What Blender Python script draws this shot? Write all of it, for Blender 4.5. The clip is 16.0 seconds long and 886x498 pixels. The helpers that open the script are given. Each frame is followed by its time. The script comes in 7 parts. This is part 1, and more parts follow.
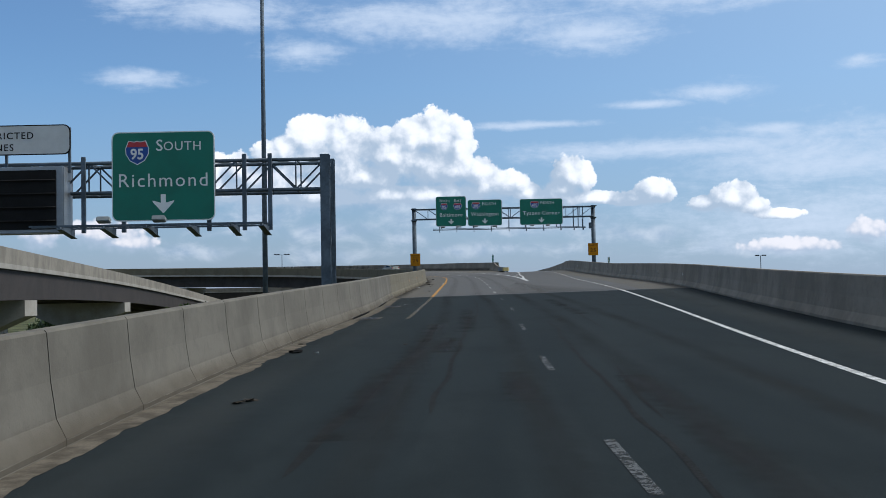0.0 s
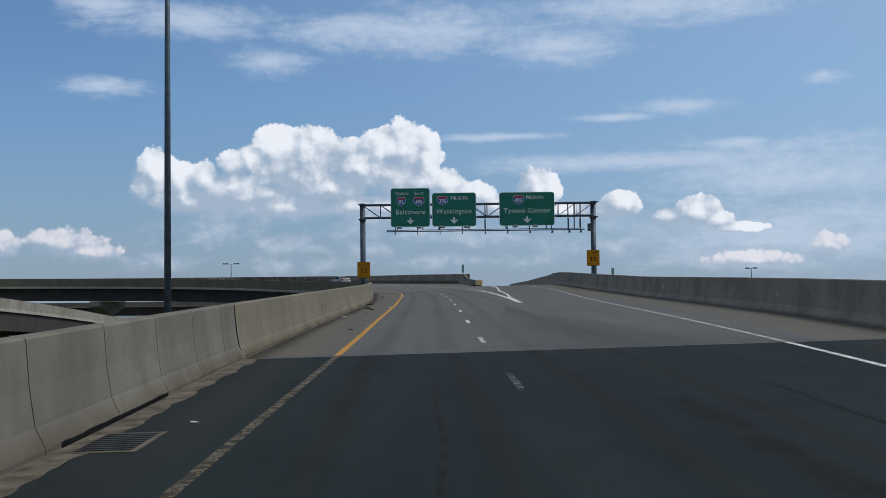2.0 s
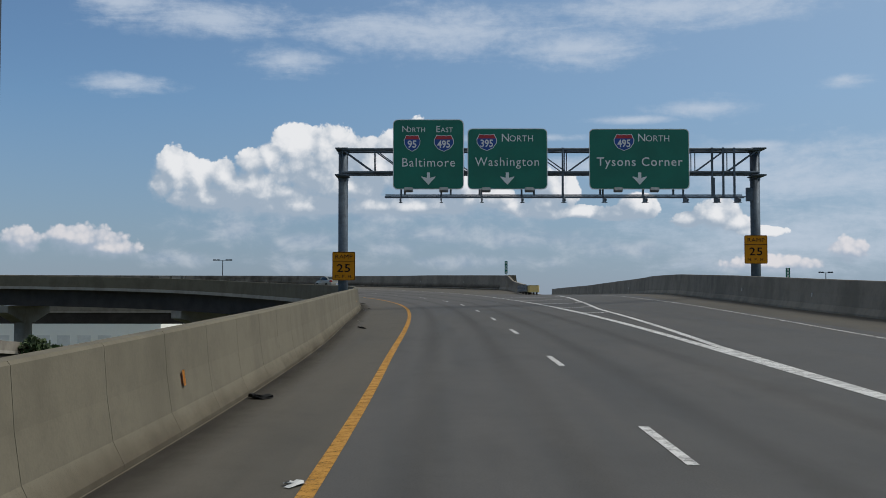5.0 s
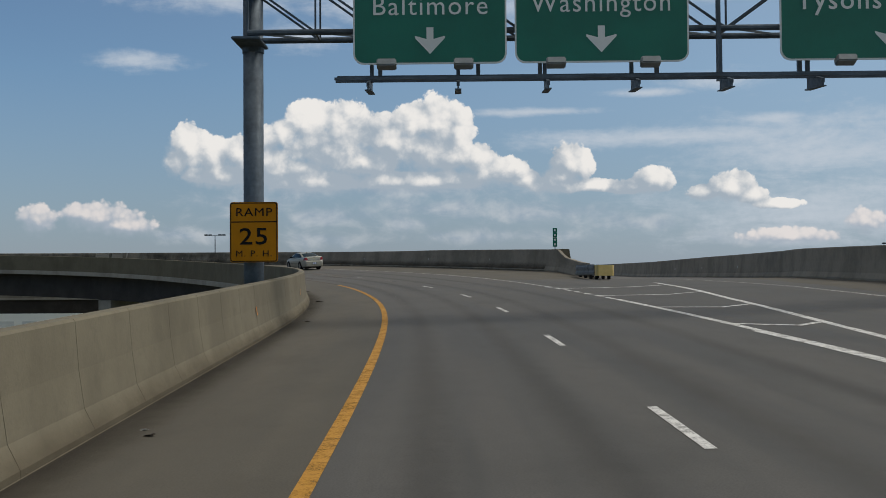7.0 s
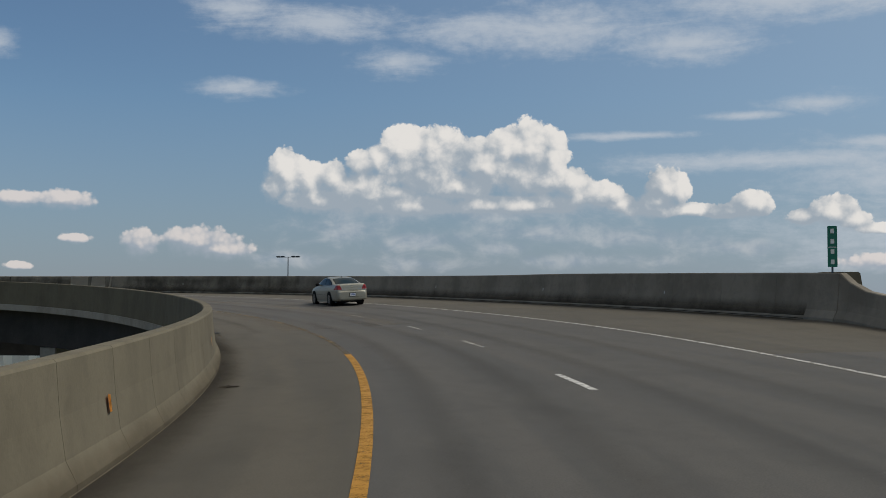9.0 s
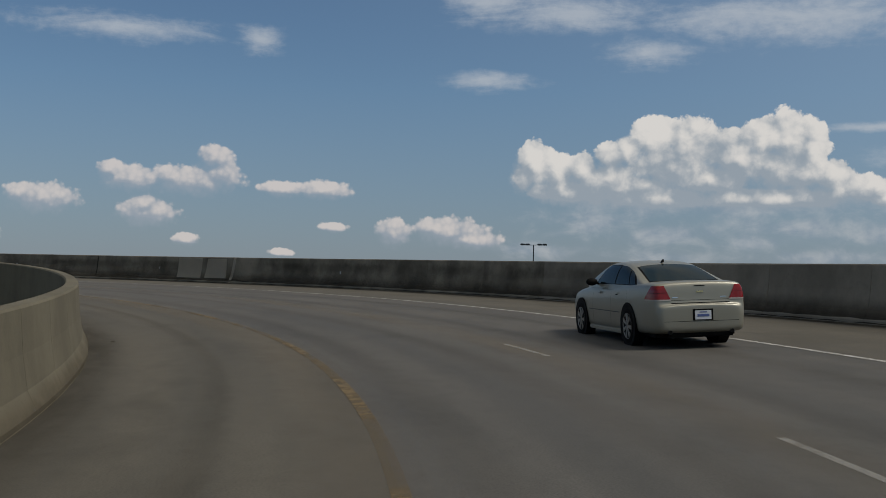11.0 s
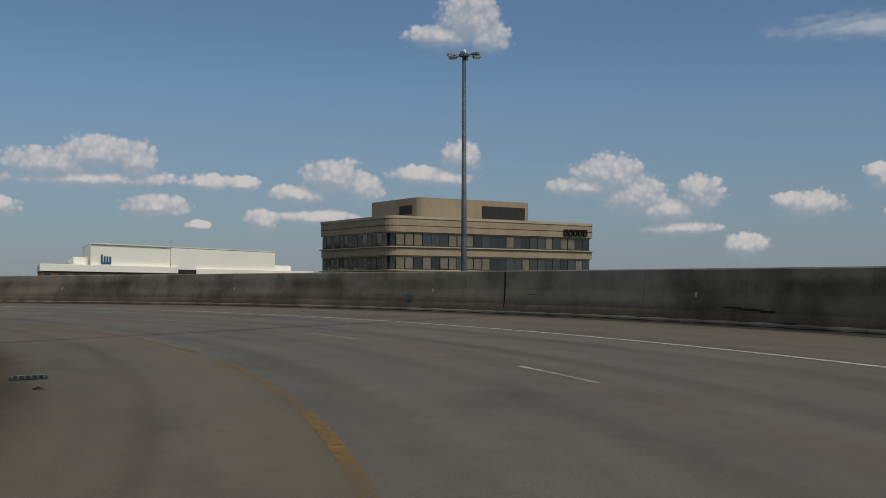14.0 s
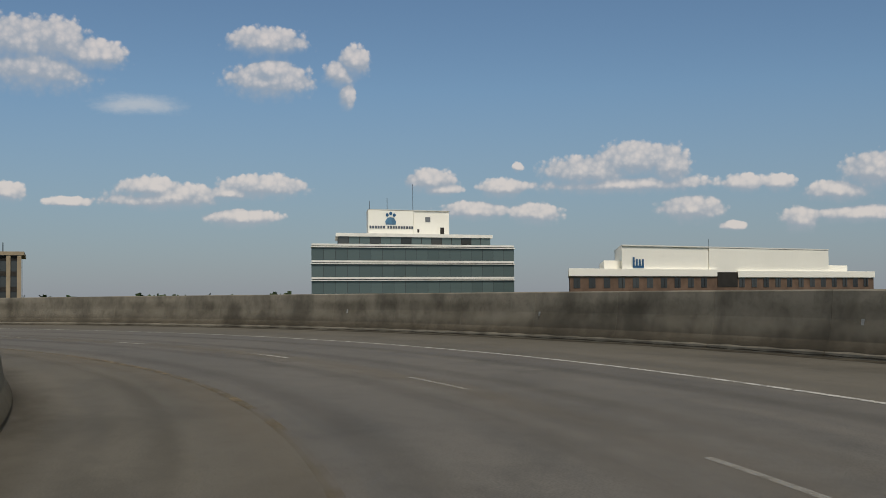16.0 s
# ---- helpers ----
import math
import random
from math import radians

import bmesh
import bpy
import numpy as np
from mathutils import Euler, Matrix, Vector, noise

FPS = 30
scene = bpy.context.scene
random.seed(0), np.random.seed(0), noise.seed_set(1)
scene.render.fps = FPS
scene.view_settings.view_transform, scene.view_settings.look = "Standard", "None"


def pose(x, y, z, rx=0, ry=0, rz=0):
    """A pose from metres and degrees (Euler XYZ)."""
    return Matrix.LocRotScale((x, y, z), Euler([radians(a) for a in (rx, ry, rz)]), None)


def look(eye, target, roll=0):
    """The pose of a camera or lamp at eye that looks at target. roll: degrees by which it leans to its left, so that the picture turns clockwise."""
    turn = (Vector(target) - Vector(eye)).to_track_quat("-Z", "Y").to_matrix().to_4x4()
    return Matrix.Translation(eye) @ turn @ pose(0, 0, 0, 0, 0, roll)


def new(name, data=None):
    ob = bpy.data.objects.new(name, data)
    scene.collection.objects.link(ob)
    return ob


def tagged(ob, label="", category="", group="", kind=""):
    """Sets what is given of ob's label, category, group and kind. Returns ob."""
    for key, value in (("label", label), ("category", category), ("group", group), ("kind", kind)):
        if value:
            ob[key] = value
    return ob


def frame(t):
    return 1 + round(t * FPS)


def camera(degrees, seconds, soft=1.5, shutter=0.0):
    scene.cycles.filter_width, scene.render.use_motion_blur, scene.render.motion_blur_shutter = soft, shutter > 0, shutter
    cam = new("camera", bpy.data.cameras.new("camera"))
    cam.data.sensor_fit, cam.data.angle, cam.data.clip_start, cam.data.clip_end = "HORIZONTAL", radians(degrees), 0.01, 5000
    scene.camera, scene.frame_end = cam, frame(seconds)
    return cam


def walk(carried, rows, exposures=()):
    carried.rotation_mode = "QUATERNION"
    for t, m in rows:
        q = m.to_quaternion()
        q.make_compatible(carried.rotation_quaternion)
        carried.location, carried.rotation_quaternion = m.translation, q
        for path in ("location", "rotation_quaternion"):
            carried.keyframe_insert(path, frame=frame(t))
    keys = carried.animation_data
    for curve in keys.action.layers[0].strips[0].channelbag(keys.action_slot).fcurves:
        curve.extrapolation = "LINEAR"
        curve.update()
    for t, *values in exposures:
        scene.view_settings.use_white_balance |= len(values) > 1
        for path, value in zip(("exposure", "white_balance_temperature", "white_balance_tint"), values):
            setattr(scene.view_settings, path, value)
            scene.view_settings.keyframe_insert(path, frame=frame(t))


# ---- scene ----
# ---------------------------------------------------------------- camera
cam = camera(42.0, 16.0, soft=0.8)
# seconds, x, y, z, yaw to the left, pitch up, roll
PATH = [
    (0, 0.00, 0.00, 1.80, 1.09, 2.18, -1.04),
    (0.5, 0.00, 9.19, 2.08, -1.05, 2.63, -1.43),
    (1, 0.12, 18.24, 2.26, -1.29, 3.67, -0.75),
    (1.5, 0.27, 27.07, 2.55, -0.78, 2.25, -1.15),
    (2, 0.36, 35.95, 2.75, -0.58, 2.71, -0.72),
    (2.5, 0.37, 44.94, 2.96, -0.13, 2.64, -0.27),
    (3, 0.14, 53.98, 3.20, 0.46, 2.37, -0.03),
    (3.5, -0.00, 63.09, 3.55, 1.03, 2.61, 0.22),
    (4, -0.19, 72.21, 3.74, 1.16, 2.81, -0.08),
    (4.5, -0.42, 81.27, 3.95, 0.73, 2.78, -0.03),
    (5, -0.62, 90.25, 4.17, 0.28, 2.74, 0.03),
    (5.5, -0.77, 99.20, 4.40, -0.11, 2.70, 0.09),
    (6, -0.85, 108.18, 4.63, -0.24, 2.66, 0.14),
    (6.5, -0.89, 117.23, 4.86, 0.20, 2.63, 0.20),
    (7, -0.94, 126.33, 5.07, 1.02, 1.49, -0.40),
    (7.5, -1.19, 135.39, 5.16, 1.75, 2.67, -0.39),
    (8, -1.54, 144.85, 5.49, 2.52, 2.65, 0.18),
    (8.5, -2.13, 154.62, 5.74, 3.70, 2.69, 0.07),
    (9, -3.03, 164.56, 5.99, 5.67, 2.72, -0.04),
    (9.5, -4.36, 174.52, 6.25, 8.32, 2.76, -0.15),
    (10, -6.19, 184.32, 6.51, 11.34, 2.79, -0.25),
    (10.5, -8.61, 193.77, 6.78, 14.35, 2.83, -0.36),
    (11, -11.58, 202.66, 6.72, 17.91, 2.18, 1.39),
    (11.5, -14.82, 210.84, 6.84, 23.09, 2.10, 0.54),
    (12, -18.39, 217.99, 7.15, 28.93, 2.00, -0.05),
    (12.5, -22.35, 223.93, 7.48, 35.74, 2.53, 0.20),
    (13, -26.56, 228.87, 7.56, 42.11, 2.78, 0.11),
    (13.5, -31.03, 233.08, 7.71, 48.52, 2.34, 0.15),
    (14, -35.82, 236.69, 7.83, 54.78, 2.02, 0.13),
    (14.5, -40.98, 239.81, 8.08, 60.95, 1.80, 0.11),
    (15, -46.42, 242.28, 8.21, 67.44, 1.14, -0.38),
    (15.5, -51.95, 244.01, 8.22, 74.44, 1.86, -0.66),
    (16, -57.37, 245.05, 8.43, 80.94, 2.16, -0.44),
]


def aim(x, y, z, yaw, pitch, roll):
    a, p = radians(yaw), radians(pitch)
    way = Vector((-math.sin(a) * math.cos(p), math.cos(a) * math.cos(p), math.sin(p)))
    return look((x, y, z), Vector((x, y, z)) + way * 2, roll)


EXPOSURES = [(0, 0.32, 5750, 10), (1.5, 0.12, 5780, 10), (3, -0.04, 5850, 10), (4, -0.06, 5900, 10), (6.5, -0.03, 6400, 10), (8.2, -0.1, 6500, 10), (10.3, -0.33, 6500, 10), (13.4, -0.44, 6480, 10), (15, -0.27, 6680, 10), (16, -0.25, 6680, 10)]
walk(cam, [(r[0], aim(*r[1:])) for r in PATH], EXPOSURES)

# ---------------------------------------------------------------- light
SUN_YAW, SUN_UP = -86.0, 52.0     # yaw to the left of +y, height


def sun_way():
    a, p = radians(SUN_YAW), radians(SUN_UP)
    return Vector((-math.sin(a) * math.cos(p), math.cos(a) * math.cos(p), math.sin(p)))


sun = new("sun", bpy.data.lights.new("sun", "SUN"))
sun.data.energy, sun.data.angle, sun.data.color = 3.0, radians(24), (1.0, 0.93, 0.82)
sun.matrix_world = look(sun_way() * 100, (0, 0, 0))


# ---------------------------------------------------------------- sky
class Nodes:
    """Short hand for building a node tree."""

    def __init__(self, tree):
        self.t = tree

    def add(self, kind, **keys):
        n = self.t.nodes.new(kind)
        for k, val in keys.items():
            if k == "op":
                n.operation = val
            elif k == "blend":
                n.blend_type = val
        return n

    def put(self, sock, val):
        if isinstance(val, bpy.types.NodeSocket):
            self.t.links.new(val, sock)
        else:
            sock.default_value = val

    def math(self, op, a, b=0.0, c=0.0, clamp=False):
        n = self.add("ShaderNodeMath", op=op)
        n.use_clamp = clamp
        for i, val in enumerate((a, b, c)):
            self.put(n.inputs[i], val)
        return n.outputs[0]

    def noise(self, vec, scale, detail=5.0, rough=0.55, warp=0.0):
        n = self.add("ShaderNodeTexNoise")
        self.put(n.inputs["Vector"], vec)
        for k, val in (("Scale", scale), ("Detail", detail), ("Roughness", rough), ("Distortion", warp)):
            n.inputs[k].default_value = val
        return n.outputs["Fac"]

    def step(self, x, lo, hi, a=0.0, b=1.0, smooth=True):
        n = self.add("ShaderNodeMapRange")
        n.interpolation_type = "SMOOTHSTEP" if smooth else "LINEAR"
        for i, val in enumerate((x, lo, hi, a, b)):
            self.put(n.inputs[i], val)
        return n.outputs[0]

    def mix(self, fac, a, b, blend="MIX"):
        n = self.add("ShaderNodeMix", blend=blend)
        n.data_type = "RGBA"
        self.put(n.inputs[0], fac)
        for i, val in ((6, a), (7, b)):
            self.put(n.inputs[i], (*val, 1) if isinstance(val, tuple) and len(val) == 3 else val)
        return n.outputs[2]

    def stretch(self, vec, x, y, z):
        n = self.add("ShaderNodeMapping")
        self.put(n.inputs["Vector"], vec)
        n.inputs["Scale"].default_value = (x, y, z)
        return n.outputs[0]

    def bump(self, height, strength, distance, normal=None):
        n = self.add("ShaderNodeBump")
        n.inputs["Strength"].default_value, n.inputs["Distance"].default_value = strength, distance
        self.put(n.inputs["Height"], height)
        if normal is not None:
            self.put(n.inputs["Normal"], normal)
        return n.outputs[0]


# cloud heaps: yaw, height, half width, half height (degrees)
TOWERS = [
    (7.7, 7.8, 1.18, 1.18), (5.9, 7.6, 1.18, 1.26), (7.0, 6.4, 2.1, 1.35), (3.8, 6.9, 1.68, 1.26), (2.5, 7.7, 1.01, 1.01), (1.2, 7.7, 1.29, 1.26), (0.2, 7.2, 0.79, 1.12), (1.5, 6.3, 2.24, 1.29),
    (-0.7, 5.9, 1.12, 0.84), (-2.0, 5.3, 1.26, 0.73), (-3.1, 4.9, 0.79, 0.45), (4.9, 5.8, 2.24, 0.9), (13.4, 6.5, 0.95, 1.12), (12.3, 5.9, 0.84, 1.12), (14.0, 5.8, 0.62, 0.7), (12.1, 5.2, 0.79, 0.56),
    (-5.3, 5.7, 1.07, 0.95), (-6.0, 5.6, 0.56, 0.73), (-4.9, 5.0, 1.01, 0.67), (-9.4, 4.8, 0.9, 0.62), (-13.1, 4.3, 1.12, 0.73), (-14.0, 3.9, 0.84, 0.45),
]
SHELVES = [
    (11.8, 5.1, 2.24, 0.73), (7.7, 4.9, 3.93, 0.67), (2.1, 4.9, 4.49, 0.62), (9.9, 5.8, 1.68, 0.95), (-4.6, 4.6, 1.68, 0.45),
    (11.0, 6.2, 0.84, 0.79), (9.7, 6.9, 0.84, 0.7), (8.8, 7.2, 0.7, 0.7), (10.5, 5.1, 0.84, 0.79), (8.0, 5.5, 1.68, 0.56), (9.2, 5.3, 1.12, 0.5), (-6.6, 4.6, 0.95, 0.34), (-8.5, 4.4, 1.23, 0.39),
    (-11.9, 4.1, 0.95, 0.45), (-15.1, 3.5, 1.23, 0.25),
]
BANK = [
    (4.3, 4.5, 9.26, 0.62), (10.5, 3.7, 3.09, 0.95), (7.1, 3.1, 4.21, 0.62), (0.4, 3.5, 4.49, 0.62), (-3.5, 3.2, 5.33, 0.62), (7.1, 2.0, 2.52, 0.56), (-8.5, 2.7, 3.65, 0.5), (-14.3, 1.9, 3.37, 0.5),
    (-0.7, 2.1, 5.61, 0.45), (13.7, 2.2, 3.37, 0.45), (2.9, 2.7, 1.96, 0.45),
]
PUFFS_A = [
    (17.6, 3.0, 1.4, 0.56), (16.4, 2.6, 1.01, 0.36), (18.4, 3.2, 0.73, 0.36), (20.4, 2.9, 0.67, 0.5), (-19.1, 2.5, 0.67, 0.5), (-15.7, 1.9, 1.68, 0.34), (34.1, 5.5, 0.48, 0.36), (33.2, 5.1, 1.12, 0.5),
    (30.2, 5.1, 1.68, 0.56), (29.2, 6.3, 0.62, 0.5), (28.9, 5.5, 0.67, 0.67), (31.3, 5.3, 0.62, 0.42), (32.4, 3.5, 1.07, 0.56), (32.5, 3.9, 0.56, 0.39), (37.2, 4.0, 1.23, 0.56), (38.2, 4.2, 0.45, 0.42),
]
PUFFS_B = [
    (26.0, 4.9, 0.84, 0.31), (23.9, 4.9, 1.07, 0.36), (18.0, 3.1, 0.95, 0.42), (16.8, 2.7, 1.26, 0.36), (20.4, 2.9, 0.48, 0.56), (23.4, 3.1, 0.56, 0.2), (30.5, 2.3, 0.48, 0.25), (25.9, 1.8, 0.45, 0.17),
    (40.1, 2.1, 0.84, 0.5), (46.6, 5.5, 1.46, 0.84), (45.5, 4.5, 1.35, 0.79), (47.7, 5.0, 1.54, 0.5), (42.2, 4.6, 0.84, 0.76), (43.7, 3.8, 1.4, 0.56), (43.2, 3.0, 1.4, 0.36),
]
PUFFS_C = [
    (53.5, 13.1, 1.23, 1.18), (54.8, 12.4, 1.4, 0.5), (52.7, 12.3, 0.95, 0.62), (53.9, 6.5, 0.79, 0.62), (56.0, 5.6, 1.12, 0.42), (54.6, 5.5, 1.12, 0.42), (60.3, 5.4, 1.18, 0.79), (58.8, 4.9, 0.79, 0.67),
    (61.9, 4.6, 1.29, 0.42), (61.0, 3.5, 1.68, 0.36), (63.7, 3.3, 0.67, 0.5), (73.6, 5.8, 1.85, 0.67), (71.5, 6.3, 1.4, 0.76), (69.8, 6.0, 0.79, 0.84), (72.1, 5.2, 3.37, 0.39), (66.3, 5.1, 0.76, 0.39),
    (64.7, 5.1, 0.62, 0.34), (68.8, 3.9, 1.23, 0.56), (66.8, 3.1, 0.48, 0.2),
]
PUFFS_D = [
    (89.6, 12.2, 1.51, 0.56), (89.5, 10.3, 1.68, 0.73), (89.4, 10.8, 0.95, 0.56), (85.3, 11.3, 0.62, 0.62), (86.0, 10.7, 0.62, 0.56), (85.7, 9.7, 0.36, 0.62), (89.8, 5.2, 1.63, 0.5), (91.3, 4.9, 0.95, 0.28),
    (90.8, 3.6, 1.23, 0.34), (94.2, 4.7, 2.1, 0.5), (95.0, 5.1, 0.84, 0.36), (81.6, 5.5, 1.01, 0.48), (81.1, 5.1, 0.84, 0.28), (77.9, 5.1, 0.95, 0.39), (79.4, 4.0, 1.4, 0.39), (76.4, 3.8, 1.01, 0.45),
    (77.2, 6.2, 0.22, 0.2),
]
PUFFS_E = [
    (99.5, 11.7, 1.18, 0.9), (101.2, 11.7, 1.26, 0.95), (98.0, 11.3, 1.26, 0.62), (100.5, 10.5, 2.24, 0.9), (97.3, 11.3, 0.62, 0.5), (103.5, 11.2, 1.68, 1.4), (95.2, 5.1, 1.12, 0.45), (94.7, 4.5, 2.24, 0.36),
    (99.0, 4.4, 0.84, 0.22), (101.7, 4.8, 0.67, 0.39), (90.8, 3.7, 1.4, 0.34),
]
VEILS = [
    (11.9, 13.7, 3.93, 0.84), (0.7, 13.4, 7.29, 1.18), (-6.6, 12.6, 3.65, 0.84), (8.0, 11.9, 2.24, 0.67), (-12.1, 14.3, 6.17, 0.84), (16.0, 14.2, 1.96, 0.84), (15.8, 10.4, 2.1, 0.39), (-12.5, 9.5, 2.1, 0.48),
    (-9.1, 9.0, 1.96, 0.2), (-15.3, 7.6, 1.68, 0.31), (-19.1, 10.5, 1.12, 0.36), (-3.8, 8.2, 3.65, 0.2), (-10.4, 6.8, 9.26, 0.45), (-17.7, 6.1, 6.73, 1.68), (-16.9, 3.2, 7.29, 1.68),
    (33.9, 12.3, 4.21, 0.56), (27.2, 12.1, 1.01, 0.62), (16.1, 10.6, 1.68, 0.39), (95.6, 9.1, 1.96, 0.39),
]


def build_sky():
    w = bpy.data.worlds.new("sky")
    scene.world = w
    w.use_nodes = True
    t = w.node_tree
    t.nodes.clear()
    n = Nodes(t)
    out = t.nodes.new("ShaderNodeOutputWorld")
    back = t.nodes.new("ShaderNodeBackground")
    t.links.new(back.outputs[0], out.inputs[0])
    sky = t.nodes.new("ShaderNodeTexSky")
    sky.sky_type, sky.sun_disc = "NISHITA", False
    sky.sun_elevation, sky.sun_rotation = radians(SUN_UP), radians(-SUN_YAW)
    sky.air_density, sky.dust_density, sky.ozone_density = 1.0, 0.0, 4.0
    way = t.nodes.new("ShaderNodeTexCoord").outputs["Generated"]
    sep = t.nodes.new("ShaderNodeSeparateXYZ")
    t.links.new(way, sep.inputs[0])
    x, y, z = sep.outputs
    yaw = n.math("MULTIPLY", n.math("ARCTAN2", n.math("MULTIPLY", x, -1.0), y), 57.29578)
    up = n.math("MULTIPLY", n.math("ARCSINE", z), 57.29578)

    def plane(dx, dy):
        c = n.add("ShaderNodeCombineXYZ")
        n.put(c.inputs[0], n.math("ADD", yaw, dx)), n.put(c.inputs[1], n.math("ADD", up, dy))
        return c.outputs[0]

    def lump(vec, scale):
        v = n.add("ShaderNodeTexVoronoi")
        v.voronoi_dimensions, v.feature = "2D", "SMOOTH_F1"
        n.put(v.inputs["Vector"], vec)
        v.inputs["Scale"].default_value, v.inputs["Smoothness"].default_value = scale, 0.35
        return n.math("SUBTRACT", 0.42, v.outputs["Distance"])

    def billow(vec, fine=True):
        bend = n.add("ShaderNodeTexNoise")
        bend.noise_dimensions = "2D"
        n.put(bend.inputs["Vector"], vec)
        bend.inputs["Scale"].default_value, bend.inputs["Detail"].default_value = 1.1, 2.0
        add = n.add("ShaderNodeVectorMath", op="MULTIPLY_ADD")
        n.put(add.inputs[0], bend.outputs["Color"])
        add.inputs[1].default_value = (0.42, 0.42, 0.0)
        n.put(add.inputs[2], vec)
        p = add.outputs[0]
        b = n.math("MULTIPLY", lump(p, 0.62), 0.62)
        if not fine:
            b = n.math("MULTIPLY_ADD", lump(p, 1.5), 0.20, b)
            return n.math("MULTIPLY_ADD", n.math("SUBTRACT", n.noise(p, 1.1, 3.0, 0.55), 0.5), 1.0, b)
        b = n.math("MULTIPLY_ADD", lump(p, 1.5), 0.44, b)
        b = n.math("MULTIPLY_ADD", n.math("SUBTRACT", n.noise(p, 0.9, 2.0, 0.5), 0.5), 0.5, b)
        b = n.math("MULTIPLY_ADD", lump(p, 3.7), 0.26, b)
        b = n.math("MULTIPLY_ADD", lump(p, 8.5), 0.12, b)
        return n.math("MULTIPLY_ADD", n.math("SUBTRACT", n.noise(p, 7.0, 3.0, 0.6), 0.5), 0.14, b)

    flat = plane(0.0, 0.0)
    bill = billow(flat)
    curl = n.math("MULTIPLY", lump(flat, 1.7), 0.50)
    curl = n.math("MULTIPLY_ADD", lump(flat, 3.6), 0.34, curl)
    curl = n.math("MULTIPLY_ADD", lump(flat, 8.0), 0.07, curl)
    curl = n.math("MULTIPLY_ADD", n.math("SUBTRACT", n.noise(flat, 2.6, 4.0, 0.55), 0.5), 0.35, curl)
    lit = n.math("SUBTRACT", billow(flat, False), billow(plane(-0.26, 0.32), False))      # crests that face the sun

    def heaps(rows, soft, side=0.0, rise=0.0):
        """How far inside the nearest of many rounded heaps."""
        best = None
        for a, b, ra, rb in rows:
            v = n.add("ShaderNodeVectorMath", op="MULTIPLY_ADD")
            n.put(v.inputs[0], flat)
            v.inputs[1].default_value = (1 / ra, 1 / rb, 0)
            v.inputs[2].default_value = (-(a + side) / ra, -(b - rise) / rb, 0)
            d = n.add("ShaderNodeVectorMath", op="LENGTH")
            n.put(d.inputs[0], v.outputs[0])
            if best is None:
                best = d.outputs["Value"]
            else:
                k = n.add("ShaderNodeMath", op="SMOOTH_MIN")
                n.put(k.inputs[0], best), n.put(k.inputs[1], d.outputs["Value"])
                k.inputs[2].default_value = soft
                best = k.outputs[0]
        return n.math("SUBTRACT", 1.0, best)

    big = TOWERS + SHELVES
    small = PUFFS_A + PUFFS_B + PUFFS_C + PUFFS_D + PUFFS_E
    towers, puffs, veils, bank = heaps(big, 0.3), heaps(small, 0.36), heaps(VEILS, 0.4), heaps(BANK, 0.6)
    # the same heaps a little towards the sun: where they thin out, the side is lit
    lit_h = n.math("SUBTRACT", towers, heaps(big, 0.3, 0.5, 0.6))
    lit_p = n.math("SUBTRACT", puffs, heaps(small, 0.36, 0.10, 0.3))
    hd = n.math("MULTIPLY_ADD", bill, 0.62, n.math("ADD", towers, 0.14))
    pd = n.math("MULTIPLY_ADD", curl, 0.9, n.math("ADD", puffs, 0.52))
    wisp = n.noise(n.stretch(flat, 0.2, 0.85, 1.0), 1.0, 7.0, 0.62, 0.5)
    fleck = n.noise(n.stretch(flat, 1.0, 1.6, 1.0), 1.3, 5.0, 0.65)
    vd = n.math("ADD", veils, n.math("MULTIPLY", n.math("SUBTRACT", wisp, 0.5), 2.2))
    vd = n.math("MULTIPLY_ADD", n.math("SUBTRACT", fleck, 0.5), 1.1, vd)
    # a base fades out softly, a crest is crisp
    cover_h = n.step(hd, -0.03, n.step(lit_h, -0.45, 0.15, 0.75, 0.14))
    cover_p = n.step(pd, -0.05, n.step(lit_p, -0.35, 0.25, 1.6, 0.34))
    cover_v = n.math("MULTIPLY", n.step(vd, -0.45, 1.15), 0.78)
    heap_noise = n.noise(n.stretch(flat, 0.55, 1.0, 1.0), 0.8, 5.0, 0.6, 0.4)
    bd = n.math("MULTIPLY_ADD", n.math("SUBTRACT", heap_noise, 0.5), 2.6, bank)
    cover_b = n.math("MULTIPLY", n.step(bd, -0.2, 1.1), 0.66)
    col_b = n.mix(n.step(n.math("ADD", lit, n.math("MULTIPLY", n.math("SUBTRACT", heap_noise, 0.5), 1.6)), -0.5, 0.5), (0.30, 0.375, 0.47), (0.56, 0.59, 0.62))
    white, grey = (0.86, 0.835, 0.80), (0.37, 0.435, 0.50)
    low = n.step(up, 3.8, 7.4, 0.60, 0.0)
    drift = n.math("MULTIPLY", n.math("SUBTRACT", n.noise(n.stretch(flat, 0.7, 1.0, 1.0), 0.42, 2.0), 0.5), 2.2)
    g = n.math("ADD", low, n.math("MULTIPLY_ADD", drift, 0.8, n.math("MULTIPLY_ADD", bill, -0.75, 0.62)))
    g = n.math("SUBTRACT", g, n.math("MULTIPLY_ADD", lit, 1.0, n.math("MULTIPLY", lit_h, 1.0)))
    col_h = n.mix(n.step(g, -0.25, 1.15), white, grey)
    g = n.math("SUBTRACT", 0.72, n.math("MULTIPLY_ADD", curl, 0.9, n.math("MULTIPLY", lit_p, 0.85)))
    col_p = n.mix(n.step(g, 0.0, 0.9), (0.84, 0.77, 0.73), (0.40, 0.45, 0.52))
